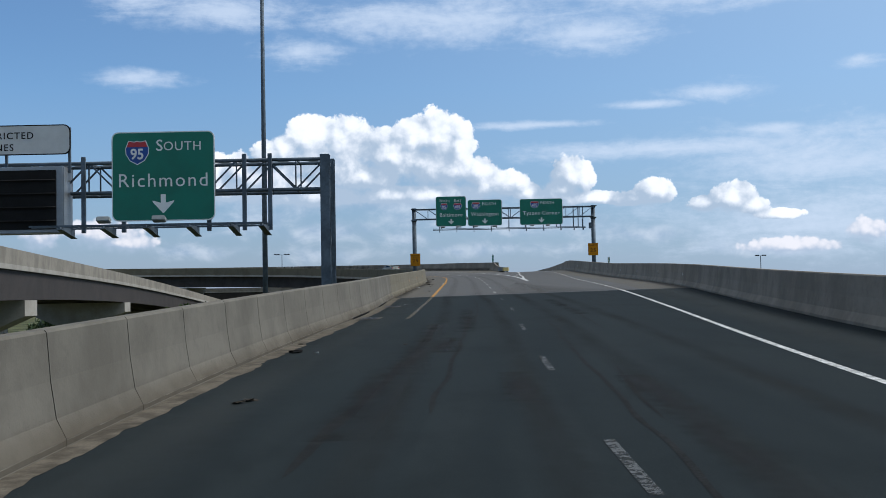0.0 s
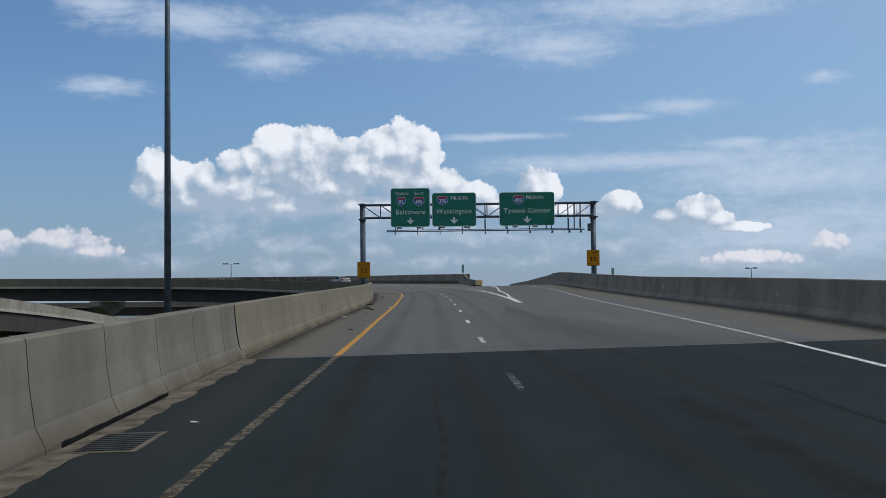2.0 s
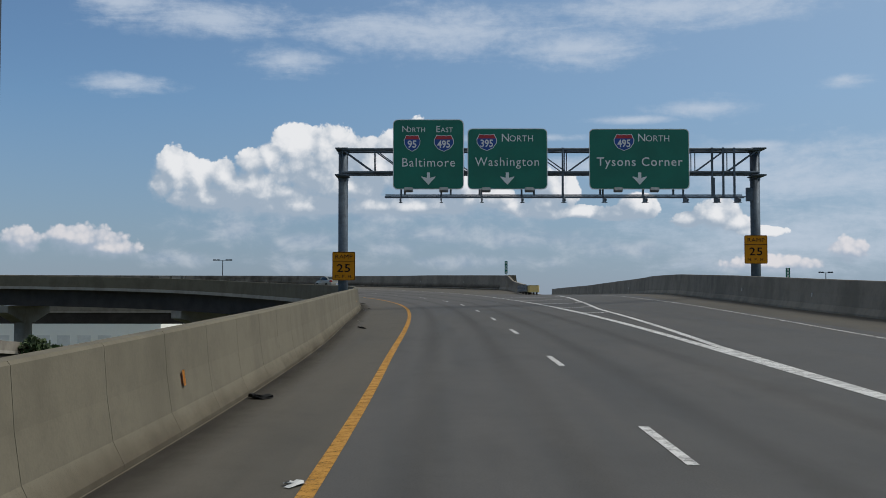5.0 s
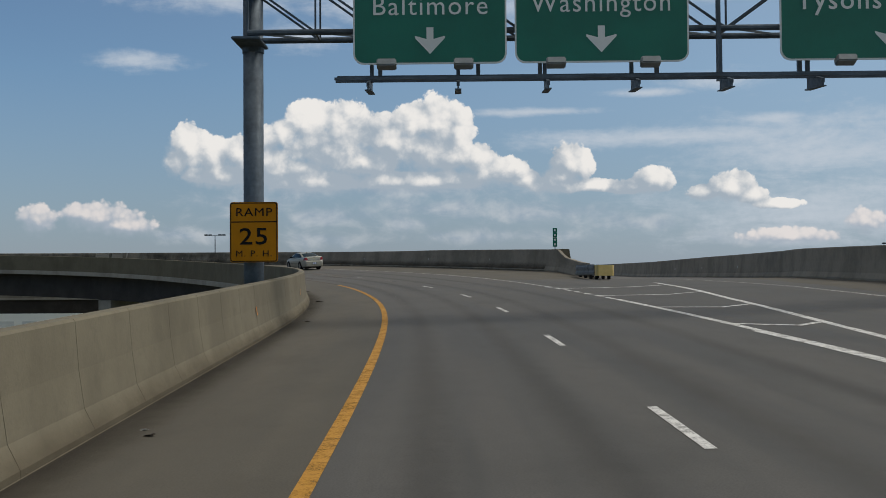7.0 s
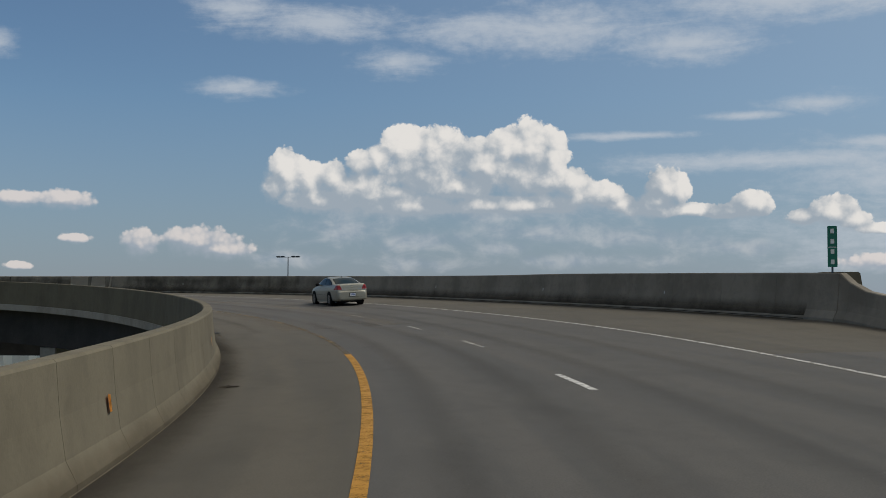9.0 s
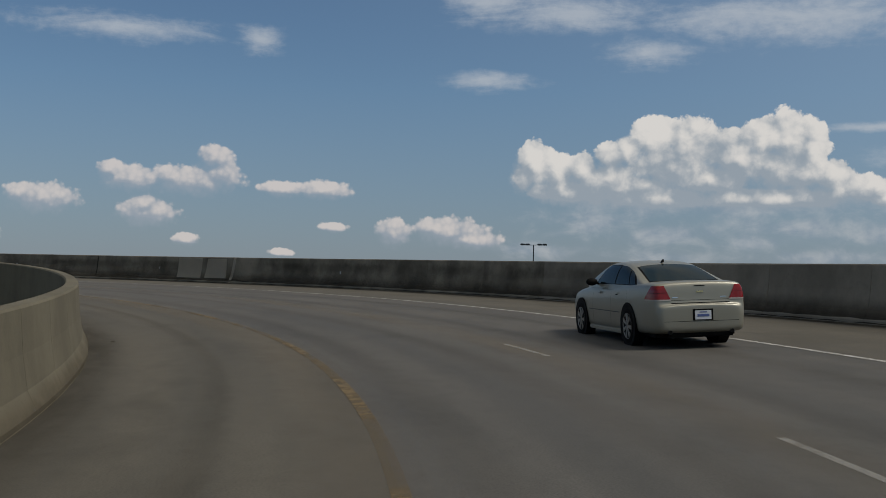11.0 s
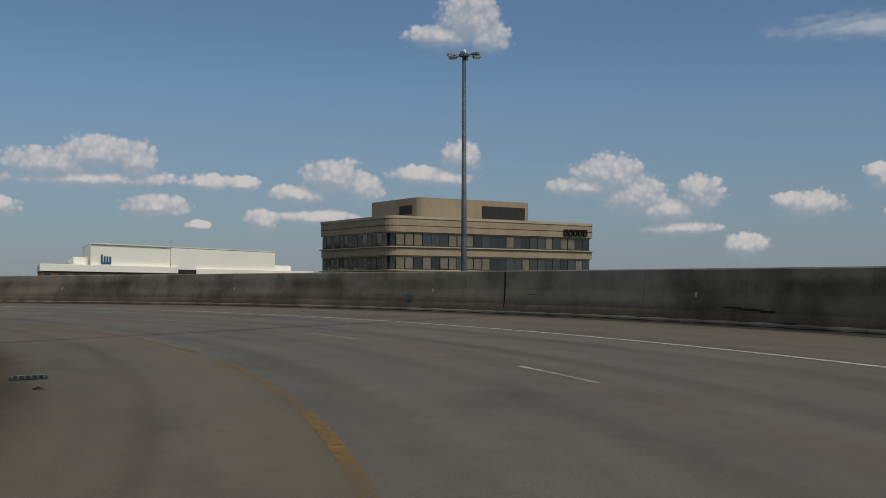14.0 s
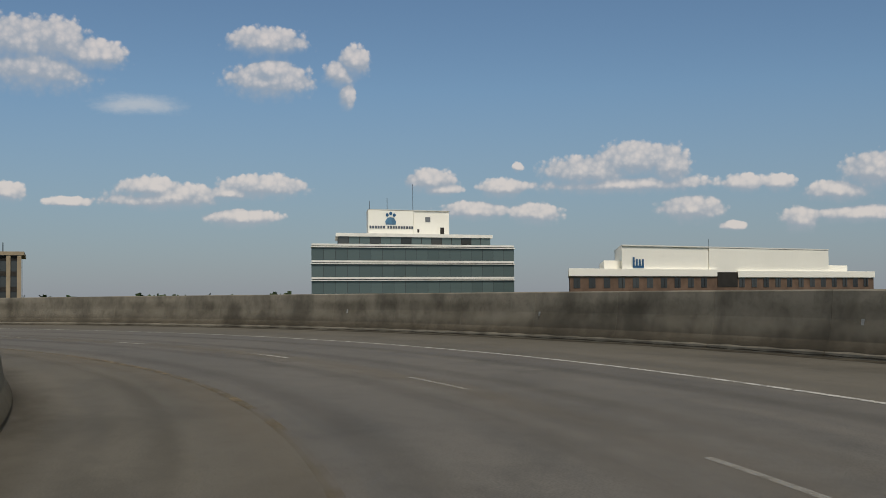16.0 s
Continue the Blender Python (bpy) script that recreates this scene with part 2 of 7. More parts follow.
    # clear sky: paler towards the horizon, a bright thin overcast above the view
    clear = n.mix(1.0, sky.outputs[0], SKY_TINT, "MULTIPLY")
    clear = n.mix(n.step(up, 0.0, 10.0, 0.78, 0.0, False), clear, (0.192, 0.238, 0.345))
    dot = n.add("ShaderNodeVectorMath", op="DOT_PRODUCT")
    n.put(dot.inputs[0], way)
    dot.inputs[1].default_value = sun_way()
    clear = n.mix(n.step(dot.outputs["Value"], -0.1, 0.9, 0.0, 0.85), clear, (0.42, 0.535, 0.635))      # glare around the sun
    c = n.mix(cover_v, clear, (0.56, 0.61, 0.67))
    c = n.mix(cover_b, c, col_b)
    c = n.mix(n.math("MULTIPLY", cover_p, 0.80), c, col_p)
    c = n.mix(cover_h, c, col_h)
    broken = n.mix(n.step(n.noise(way, 3.2, 5.0, 0.6), 0.40, 0.60), (0.16, 0.22, 0.30), (0.56, 0.51, 0.41))
    c = n.mix(n.step(up, 20.0, 42.0), c, broken)
    t.links.new(c, back.inputs[0])
    back.inputs[1].default_value = 1.0


SKY_TINT = (0.073, 0.079, 0.081)
build_sky()


# ---------------------------------------------------------------- materials
def material(name, colour, rough=0.8, metal=0.0, vary=0.25, scale=1.2, grain=30.0, bump=0.15, depth=0.01, spec=0.5, tint=None, random=0.0, coords="Object", along=(1, 1, 1), streaks=0.0, emit=0.0):
    """A surface with stains at one scale and grain at another, in metres."""
    m = bpy.data.materials.new(name)
    m.use_nodes = True
    t = m.node_tree
    n = Nodes(t)
    b = t.nodes["Principled BSDF"]
    tc = t.nodes.new("ShaderNodeTexCoord")
    vec = n.stretch(tc.outputs[coords], *along)
    big = n.noise(vec, scale, 4.0, 0.6)
    small = n.noise(tc.outputs[coords], grain, 3.0, 0.6)
    dark = tuple(max(0.0, c * (1 - vary)) for c in colour)
    light = tuple(min(1.0, c * (1 + vary * 0.8)) for c in (tint or colour))
    c = n.mix(n.step(big, 0.3, 0.7), dark, light)
    c = n.mix(n.math("MULTIPLY", n.step(small, 0.25, 0.75), vary * 0.9), c, tuple(x * 0.55 for x in colour))
    if streaks:
        st = n.noise(n.stretch(tc.outputs[coords], 0.9, 0.9, 0.12), 2.2, 5.0, 0.65)
        c = n.mix(n.math("MULTIPLY", n.step(st, 0.42, 0.72), streaks), c, tuple(x * 0.35 for x in colour))
    if random:
        info = t.nodes.new("ShaderNodeObjectInfo")
        c = n.mix(n.math("MULTIPLY", info.outputs["Random"], random), c, tuple(x * 0.6 for x in colour))
    n.put(b.inputs["Base Color"], c)
    n.put(b.inputs["Roughness"], n.step(small, 0.2, 0.8, max(0.02, rough - 0.1), min(1.0, rough + 0.1)))
    b.inputs["Metallic"].default_value = metal
    b.inputs["Specular IOR Level"].default_value = spec
    if bump:
        n.put(b.inputs["Normal"], n.bump(small, bump, depth))
    if emit:
        n.put(b.inputs["Emission Color"], c)
        b.inputs["Emission Strength"].default_value = emit
    return m


def road_material(name, base, track, rough, patch, spec=0.3, later=None):
    """A carriageway: UV is metres along and across; wheel tracks, long streaks, patches and aggregate."""
    m = bpy.data.materials.new(name)
    m.use_nodes = True
    t = m.node_tree
    n = Nodes(t)
    b = t.nodes["Principled BSDF"]
    tc = t.nodes.new("ShaderNodeTexCoord")
    uv = tc.outputs["UV"]
    streak = n.noise(n.stretch(uv, 0.05, 1.1, 1), 1.0, 5.0, 0.6)
    patchy = n.noise(n.stretch(uv, 0.35, 0.7, 1), 1.0, 5.0, 0.62, 0.3)
    blotch = n.noise(n.stretch(uv, 0.08, 0.16, 1), 1.0, 3.0, 0.5)
    grain = n.noise(uv, 45.0, 3.0, 0.65)
    c = n.mix(n.step(streak, 0.32, 0.68), base, track)
    if later:
        # greyer and paler further along: stronger light there is put into the colour
        s = n.add("ShaderNodeSeparateXYZ")
        n.put(s.inputs[0], uv)
        c = n.mix(n.step(s.outputs[0], 130.0, 330.0), c, n.mix(n.step(streak, 0.32, 0.68), *later))
    mottle = n.noise(n.stretch(uv, 0.8, 1.4, 1), 2.2, 6.0, 0.72, 0.4)
    c = n.mix(n.math("MULTIPLY", n.step(mottle, 0.40, 0.72), 0.20), c, tuple(x * 0.62 for x in base))
    cross = n.noise(n.stretch(uv, 2.4, 0.10, 1), 1.0, 4.0, 0.7)
    c = n.mix(n.math("MULTIPLY", n.step(cross, 0.55, 0.75), 0.07), c, tuple(min(1, x * 1.5) for x in base))
    c = n.mix(n.math("MULTIPLY", n.step(patchy, 0.45, 0.75), patch), c, tuple(x * 0.6 for x in base))
    c = n.mix(n.math("MULTIPLY", n.step(blotch, 0.5, 0.75), patch), c, tuple(min(1, x * 1.35) for x in base))
    c = n.mix(n.math("MULTIPLY", n.step(grain, 0.35, 0.7), 0.42), c, tuple(x * 0.5 for x in base))
    n.put(b.inputs["Base Color"], c)
    n.put(b.inputs["Roughness"], n.step(streak, 0.2, 0.8, rough - 0.08, rough + 0.08))
    b.inputs["Specular IOR Level"].default_value = spec
    n.put(b.inputs["Normal"], n.bump(grain, 0.25, 0.006))
    return m


def paint_material(name, colour, worn, bare=0.0):
    m = bpy.data.materials.new(name)
    m.use_nodes = True
    t = m.node_tree
    n = Nodes(t)
    b = t.nodes["Principled BSDF"]
    tc = t.nodes.new("ShaderNodeTexCoord")
    a = n.noise(tc.outputs["Object"], 5.0, 5.0, 0.7)
    g = n.noise(tc.outputs["Object"], 40.0, 3.0, 0.6)
    wear = n.math("MULTIPLY", n.step(n.math("ADD", n.math("MULTIPLY", a, 0.7), n.math("MULTIPLY", g, 0.3)), 0.42, 0.62), worn)
    if bare:
        # whole stretches worn away
        wear = n.math("MAXIMUM", wear, n.math("MULTIPLY", n.step(n.noise(tc.outputs["Object"], 0.22, 4.0, 0.65), 0.40, 0.56), bare))
    n.put(b.inputs["Base Color"], n.mix(n.math("MULTIPLY", g, 0.4), colour, tuple(x * 0.7 for x in colour)))
    n.put(b.inputs["Alpha"], n.math("SUBTRACT", 1.0, wear, clamp=True))
    b.inputs["Roughness"].default_value = 0.75
    return m


def barrier_material(name, base, stain, amount, random=0.25):
    """Cast concrete with dark runs and blotches, differing from panel to panel."""
    m = bpy.data.materials.new(name)
    m.use_nodes = True
    t = m.node_tree
    n = Nodes(t)
    b = t.nodes["Principled BSDF"]
    tc = t.nodes.new("ShaderNodeTexCoord")
    o = tc.outputs["Object"]
    runs = n.noise(n.stretch(o, 0.8, 0.8, 0.45), 1.1, 5.0, 0.6)
    blot = n.noise(o, 0.45, 5.0, 0.62)
    grain = n.noise(o, 26.0, 3.0, 0.6)
    info = t.nodes.new("ShaderNodeObjectInfo")
    lot = n.math("ADD", n.step(n.math("ADD", n.math("MULTIPLY", runs, 0.36), n.math("MULTIPLY", blot, 0.64)), 0.40, 0.62), n.math("MULTIPLY", n.math("SUBTRACT", info.outputs["Random"], 0.5), random * 2))
    c = n.mix(n.math("MULTIPLY", lot, amount, clamp=True), base, stain)
    mottle = n.noise(n.stretch(o, 0.8, 0.8, 1.0), 3.4, 6.0, 0.72, 0.5)
    c = n.mix(n.math("MULTIPLY", n.step(mottle, 0.46, 0.72), amount * 0.4), c, tuple(x * 0.8 for x in stain))
    c = n.mix(n.math("MULTIPLY", n.step(grain, 0.4, 0.75), 0.16), c, tuple(x * 0.5 for x in base))
    n.put(b.inputs["Base Color"], c)
    b.inputs["Roughness"].default_value = 0.88
    b.inputs["Specular IOR Level"].default_value = 0.25
    n.put(b.inputs["Normal"], n.bump(n.math("ADD", grain, n.math("MULTIPLY", runs, 0.6)), 0.3, 0.008))
    return m


def glass_material(name, colour, rough=0.06, vary=0.3, spec=0.7):
    m = bpy.data.materials.new(name)
    m.use_nodes = True
    t = m.node_tree
    n = Nodes(t)
    b = t.nodes["Principled BSDF"]
    info = t.nodes.new("ShaderNodeObjectInfo")
    n.put(b.inputs["Base Color"], n.mix(n.math("MULTIPLY", info.outputs["Random"], vary), colour, tuple(min(1, x * 2.6 + 0.05) for x in colour)))
    b.inputs["Roughness"].default_value = rough
    b.inputs["Specular IOR Level"].default_value = spec
    return m


M_ASPHALT = road_material("asphalt", (0.0122, 0.0172, 0.0188), (0.0205, 0.0266, 0.0284), 0.92, 0.6, 0.08)
M_DECK = road_material("deck_concrete", (0.062, 0.060, 0.056), (0.090, 0.086, 0.080), 0.75, 0.35, 0.3, ((0.138, 0.128, 0.112), (0.170, 0.157, 0.137)))
M_SHOULDER = road_material("shoulder_concrete", (0.074, 0.067, 0.053), (0.098, 0.088, 0.070), 0.8, 0.4, 0.3, ((0.124, 0.114, 0.094), (0.164, 0.150, 0.124)))
M_WHITE_LINE = paint_material("white_line_paint", (0.60, 0.60, 0.58), 0.6)
M_DULL_LINE = paint_material("dull_line_paint", (0.40, 0.39, 0.37), 0.8)
M_THIN_LINE = paint_material("rubbed_line_paint", (0.50, 0.49, 0.46), 0.75)
M_GHOST_LINE = paint_material("ghost_line_paint", (0.30, 0.29, 0.27), 0.95, bare=0.75)
M_FADED_LINE = paint_material("faded_line_paint", (0.052, 0.056, 0.057), 0.95)
M_FADED_YELLOW = paint_material("faded_yellow_paint", (0.075, 0.06, 0.036), 0.9)
M_WORN_LINE = paint_material("worn_line_paint", (0.50, 0.49, 0.46), 0.95, bare=0.65)
M_YELLOW_LINE = paint_material("yellow_line_paint", (0.42, 0.205, 0.016), 0.45)
M_PATCHY_YELLOW = paint_material("patchy_yellow_paint", (0.26, 0.150, 0.032), 0.85, bare=0.8)
M_GHOST_YELLOW = paint_material("ghost_yellow_paint", (0.175, 0.132, 0.070), 0.95, bare=0.95)
M_WORN_YELLOW = paint_material("worn_yellow_paint", (0.175, 0.122, 0.054), 0.75, bare=0.8)
M_BARRIER = barrier_material("parapet_concrete", (0.156, 0.139, 0.099), (0.102, 0.090, 0.064), 0.65, 0.10)
M_BARRIER_PALE = barrier_material("pale_parapet_concrete", (0.150, 0.138, 0.113), (0.096, 0.087, 0.070), 0.8, 0.12)
M_BARRIER_DARK = barrier_material("stained_parapet_concrete", (0.27, 0.242, 0.192), (0.092, 0.083, 0.066), 0.85, 0.16)
M_BARRIER_GREY = barrier_material("weathered_parapet_concrete", (0.26, 0.236, 0.195), (0.145, 0.131, 0.107), 0.7, 0.10)
M_CONCRETE = barrier_material("pier_concrete", (0.34, 0.32, 0.28), (0.2, 0.18, 0.155), 0.6, 0.1)
M_GIRDER = material("girder_steel", (0.045, 0.038, 0.034), 0.7, 0.2, 0.3, 0.6, 14.0, 0.1)
M_STEEL = material("galvanised_steel", (0.100, 0.126, 0.152), 0.6, 0.35, 0.34, 1.1, 9.0, 0.08, spec=0.3)
M_DARK_STEEL = material("dark_steel", (0.06, 0.07, 0.08), 0.55, 0.5, 0.25, 2.0, 20.0, 0.08)
M_GREEN = material("green_sign_sheeting", (0.006, 0.15, 0.095), 0.42, 0.0, 0.12, 0.8, 60.0, 0.0)
M_LEGEND = material("white_sign_sheeting", (0.72, 0.73, 0.70), 0.45, 0.0, 0.06, 1.0, 60.0, 0.0)
M_SIGN_WHITE = material("weathered_white_sign", (0.52, 0.53, 0.52), 0.5, 0.0, 0.1, 1.0, 40.0, 0.0)
M_LAMP_GREY = material("grey_lamp_housing", (0.25, 0.27, 0.27), 0.5, 0.1, 0.15, 3.0, 40.0, 0.0)
M_BLACK = material("black_sheeting", (0.012, 0.012, 0.012), 0.8, 0.0, 0.2, 2.0, 40.0, 0.0, spec=0.15)
M_SIGN_YELLOW = material("yellow_sign_sheeting", (0.54, 0.212, 0.003), 0.5, 0.0, 0.08, 1.0, 60.0, 0.0, spec=0.15)
M_SHIELD_BLUE = material("blue_sheeting", (0.012, 0.06, 0.28), 0.4, 0.0, 0.1, 2.0, 50.0, 0.0)
M_SHIELD_RED = material("red_sheeting", (0.42, 0.025, 0.03), 0.4, 0.0, 0.1, 2.0, 50.0, 0.0)
M_BACK = material("sign_back_aluminium", (0.3, 0.31, 0.32), 0.45, 0.7, 0.15, 1.0, 20.0, 0.0)
M_DIRT = material("road_dirt", (0.045, 0.038, 0.030), 0.95, 0.0, 0.4, 3.0, 30.0, 0.6, 0.02, 0.1)
M_SAND = material("sand_and_grit", (0.115, 0.100, 0.078), 0.95, 0.0, 0.5, 2.6, 40.0, 0.6, 0.02, 0.1)
M_SILT = material("dark_silt", (0.072, 0.064, 0.050), 0.95, 0.0, 0.45, 2.0, 40.0, 0.5, 0.02, 0.1)
M_GRASS = material("rough_grass", (0.045, 0.062, 0.022), 0.95, 0.0, 0.5, 0.08, 3.0, 0.5, 0.1, 0.1, tint=(0.10, 0.10, 0.05))
M_LEAF = material("foliage", (0.030, 0.055, 0.016), 0.7, 0.0, 0.4, 1.5, 9.0, 0.0, tint=(0.055, 0.085, 0.025))
M_BARK = material("bark", (0.08, 0.06, 0.045), 0.9, 0.0, 0.3, 4.0, 30.0, 0.5)
M_ORANGE = material("orange_marker", (0.60, 0.24, 0.025), 0.6, 0.0, 0.15, 3.0, 40.0, 0.0)
M_REFLECTOR = material("white_reflector", (0.5, 0.5, 0.48), 0.3, 0.0, 0.1, 3.0, 40.0, 0.0)
M_LAMP_GLASS = material("lamp_lens", (0.6, 0.62, 0.62), 0.2, 0.0, 0.1, 3.0, 40.0, 0.0)


# ---------------------------------------------------------------- mesh helpers
def part(name, bm, mat, parent=None, label="", smooth=False):
    me = bpy.data.meshes.new(name)
    bm.to_mesh(me)
    bm.free()
    for mt in mat if isinstance(mat, (list, tuple)) else (mat,):
        me.materials.append(mt)
    if smooth:
        me.polygons.foreach_set("use_smooth", [True] * len(me.polygons))
        me.update()
    ob = new(name, me)
    if parent is not None:
        ob.parent = parent
    if label:
        tagged(ob, label)
    return ob


def thing(name, label, category, group="", kind="", at=None):
    ob = new(name)
    ob.empty_display_size = 0.3
    if at is not None:
        ob.matrix_world = at
    return tagged(ob, label, category, group, kind)


def box(bm, size, m=None, bevel=0.0, mat=0):
    r = bmesh.ops.create_cube(bm, size=1.0, matrix=(m or Matrix()) @ Matrix.Diagonal((*size, 1)))
    vs = r["verts"]
    fs = {f for v in vs for f in v.link_faces}
    if bevel:
        es = {e for v in vs for e in v.link_edges}
        got = bmesh.ops.bevel(bm, geom=list(es), offset=bevel, segments=2, affect="EDGES", clamp_overlap=True)
        fs = set(got["faces"]) | {f for f in fs if f.is_valid}
    for f in fs:
        f.material_index = mat
    return bm


def tube(bm, p, q, r, r2=None, sides=8):
    p, q = Vector(p), Vector(q)
    d = q - p
    m = Matrix.Translation((p + q) / 2) @ d.to_track_quat("Z", "Y").to_matrix().to_4x4()
    bmesh.ops.create_cone(bm, cap_ends=True, segments=sides, radius1=r, radius2=r if r2 is None else r2, depth=d.length, matrix=m)
    return bm


def bar(bm, p, q, w, h):
    """A straight square bar between two points."""
    p, q = Vector(p), Vector(q)
    d = q - p
    m = Matrix.Translation((p + q) / 2) @ d.to_track_quat("Y", "Z").to_matrix().to_4x4()
    bmesh.ops.create_cube(bm, size=1.0, matrix=m @ Matrix.Diagonal((w, d.length, h, 1)))
    return bm


def prism(bm, outline, m, depth):
    """A flat outline (x, y) given depth along its z, laid by the pose m."""
    top = [bm.verts.new(m @ Vector((x, y, depth))) for x, y in outline]
    low = [bm.verts.new(m @ Vector((x, y, 0))) for x, y in outline]
    k = len(outline)
    bm.faces.new(top)
    bm.faces.new(low[::-1])
    for i in range(k):
        bm.faces.new((low[i], low[(i + 1) % k], top[(i + 1) % k], top[i]))
    return bm


def round_rect(w, h, r, k=5):
    pts = []
    for cx, cy, a0 in ((w / 2 - r, h / 2 - r, 0), (-w / 2 + r, h / 2 - r, 90), (-w / 2 + r, -h / 2 + r, 180), (w / 2 - r, -h / 2 + r, 270)):
        for i in range(k + 1):
            a = radians(a0 + 90 * i / k)
            pts.append((cx + r * math.cos(a), cy + r * math.sin(a)))
    return pts


def letters(name, body, size, mat, m, parent, align="CENTER", wide=1.0, gap=1.0, bold=0.0):
    """Words as a thin mesh: size is the height of a capital."""
    cu = bpy.data.curves.new(name, "FONT")
    cu.body, cu.size, cu.align_x, cu.align_y = body, size / 0.69, align, "CENTER"
    cu.extrude, cu.offset, cu.space_character, cu.resolution_u = 0.004, 0.0 if set(body) & set("MWmw") else bold * size, gap, 3
    ob = bpy.data.objects.new(name, cu)
    scene.collection.objects.link(ob)
    dg = bpy.context.evaluated_depsgraph_get()
    me = bpy.data.meshes.new_from_object(ob.evaluated_get(dg))
    bpy.data.objects.remove(ob)
    bpy.data.curves.remove(cu)
    # one mesh a letter: islands that overlap in x (the dot of an i) stay together
    bm = bmesh.new()
    bm.from_mesh(me)
    bpy.data.meshes.remove(me)
    left, spans = set(bm.verts), []
    while left:
        todo, island = [left.pop()], []
        while todo:
            v = todo.pop()
            island.append(v)
            for e in v.link_edges:
                w = e.other_vert(v)
                if w in left:
                    left.discard(w)
                    todo.append(w)
        lo, hi = min(v.co.x for v in island), max(v.co.x for v in island)
        for sp in spans:
            if min(hi, sp[1]) - max(lo, sp[0]) > 0.5 * min(hi - lo, sp[1] - sp[0]):
                sp[0], sp[1] = min(lo, sp[0]), max(hi, sp[1])
                sp[2] += island
                break
        else:
            spans.append([lo, hi, island])
    k = m @ Matrix.Diagonal((wide, 1, 1, 1))
    for lo, hi, island in sorted(spans, key=lambda q: q[0]):
        own = bmesh.new()
        twin = {v: own.verts.new(k @ v.co) for v in island}
        for f in {f for v in island for f in v.link_faces}:
            own.faces.new([twin[v] for v in f.verts])
        part(name, own, mat, parent)
    bm.free()


# ---------------------------------------------------------------- the ramp's line
KNOTS = [-40, -20, 0, 15, 30, 45, 60, 75, 90, 105, 120, 135, 150, 165, 180, 195, 210, 225, 240, 255, 270, 285, 320, 370]
HEADING = [0.2, 0.2, 0.2, -0.8, -0.7, 0.7, 1.0, 1.4, 1.1, 0.5, 0.4, 1.8, 3.5, 6.4, 10.8, 16.7, 22.7, 34.5, 49.5, 65.3, 81.4, 97.7, 135.7, 150.0]
LEVEL = [-0.6, -0.25, 0.01, 0.36, 0.78, 1.19, 1.59, 1.96, 2.33, 2.70, 3.08, 3.44, 3.78, 4.11, 4.44, 4.80, 5.18, 5.62, 6.14, 6.53, 6.79, 6.96, 6.95, 6.6]
BANK = [0.02, 0.02, 0.017, 0.012, 0.008, 0.012, 0.018, 0.021, 0.020, 0.018, 0.017, 0.019, 0.025, 0.030, 0.038, 0.052, 0.056, 0.056, 0.046, 0.035, 0.028, 0.024, 0.019, 0.019]
OFF_LB = [-3.4, -3.4, -3.9, -4.5, -4.4, -3.9, -4.0, -3.7, -3.3, -2.9, -3.1, -3.6, -3.6, -3.2, -2.9, -2.9, -3.2, -3.3, -2.9, -2.9, -3.1, -3.3, -3.4, -3.4]
OFF_Y = [-1.8, -1.9, -2.1, -2.4, -2.4, -2.2, -1.9, -1.6, -1.3, -1.05, -1.2, -1.1, -0.9, -0.6, -0.3, 0.22, 0.32, 0.36, 0.42, 0.30, 0.18, -0.25, -1.3, -1.3]
OFF_D = [1.9, 1.9, 1.5, 1.22, 1.12, 1.42, 1.54, 1.85, 2.25, 2.45, 2.4, 2.4, 2.6, 3.05, 3.35, 3.45, 3.75, 4.05, 4.2, 4.05, 3.6, 3.0, 2.2, 2.2]
OFF_GL = [5.3, 5.3, 5.3, 5.3, 5.4, 5.4, 5.5, 5.7, 5.9, 6.15, 6.45, 6.7, 7.0, 7.35, 7.95, 8.3, 8.1, 8.05, 8.2, 8.05, 7.3, 6.65, 6.5, 6.5]
OFF_RR = [18.0, 18.0, 18.0, 18.0, 18.0, 17.7, 17.6, 17.4, 17.2, 16.9, 16.6, 16.2, 15.7, 15.2, 14.5, 14.0, 12.75, 12.1, 11.9, 11.75, 11.45, 10.7, 9.9, 9.9]
# right parapet of the wide roadway, as easting by northing
RB_N = [-45, -20, 0, 15, 30, 45, 60, 75, 90, 105, 120, 135, 150, 175, 199, 238, 270, 330]
RB_E = [7.0, 7.3, 8.0, 8.75, 9.6, 10.7, 11.9, 12.75, 13.2, 13.6, 14.0, 14.2, 14.4, 15.3, 16.3, 17.0, 17.4, 18.5]

ST = np.arange(-40, 370.01, 0.5)


def eased(row, by=None, reach=7.0):
    raw = np.interp(ST, KNOTS if by is None else by, row)
    k = np.exp(-np.arange(-40, 41) ** 2 / 2 / (reach / 0.5) ** 2)
    return np.convolve(np.pad(raw, 40, mode="reflect", reflect_type="odd"), k / k.sum(), "valid")


A_H = np.radians(eased(HEADING, reach=4.0))
A_X = np.r_[0, np.cumsum(-np.sin((A_H[1:] + A_H[:-1]) / 2))] * 0.5
A_Y = np.r_[0, np.cumsum(np.cos((A_H[1:] + A_H[:-1]) / 2))] * 0.5
A_X += 0.064 - np.interp(0, ST, A_X)
A_Y += 0.013 - np.interp(0, ST, A_Y)
A_X += np.interp(ST, [105, 150, 180, 210, 225, 255, 370], [0, 0.07, 0.15, 0.22, 0.40, 0.44, 0.45])
A_Y += np.interp(ST, [195, 210, 225, 255, 285, 370], [0, 0.03, 0.13, 0.17, 0.12, 0.10])
A_Z, A_B = eased(LEVEL), eased(BANK)
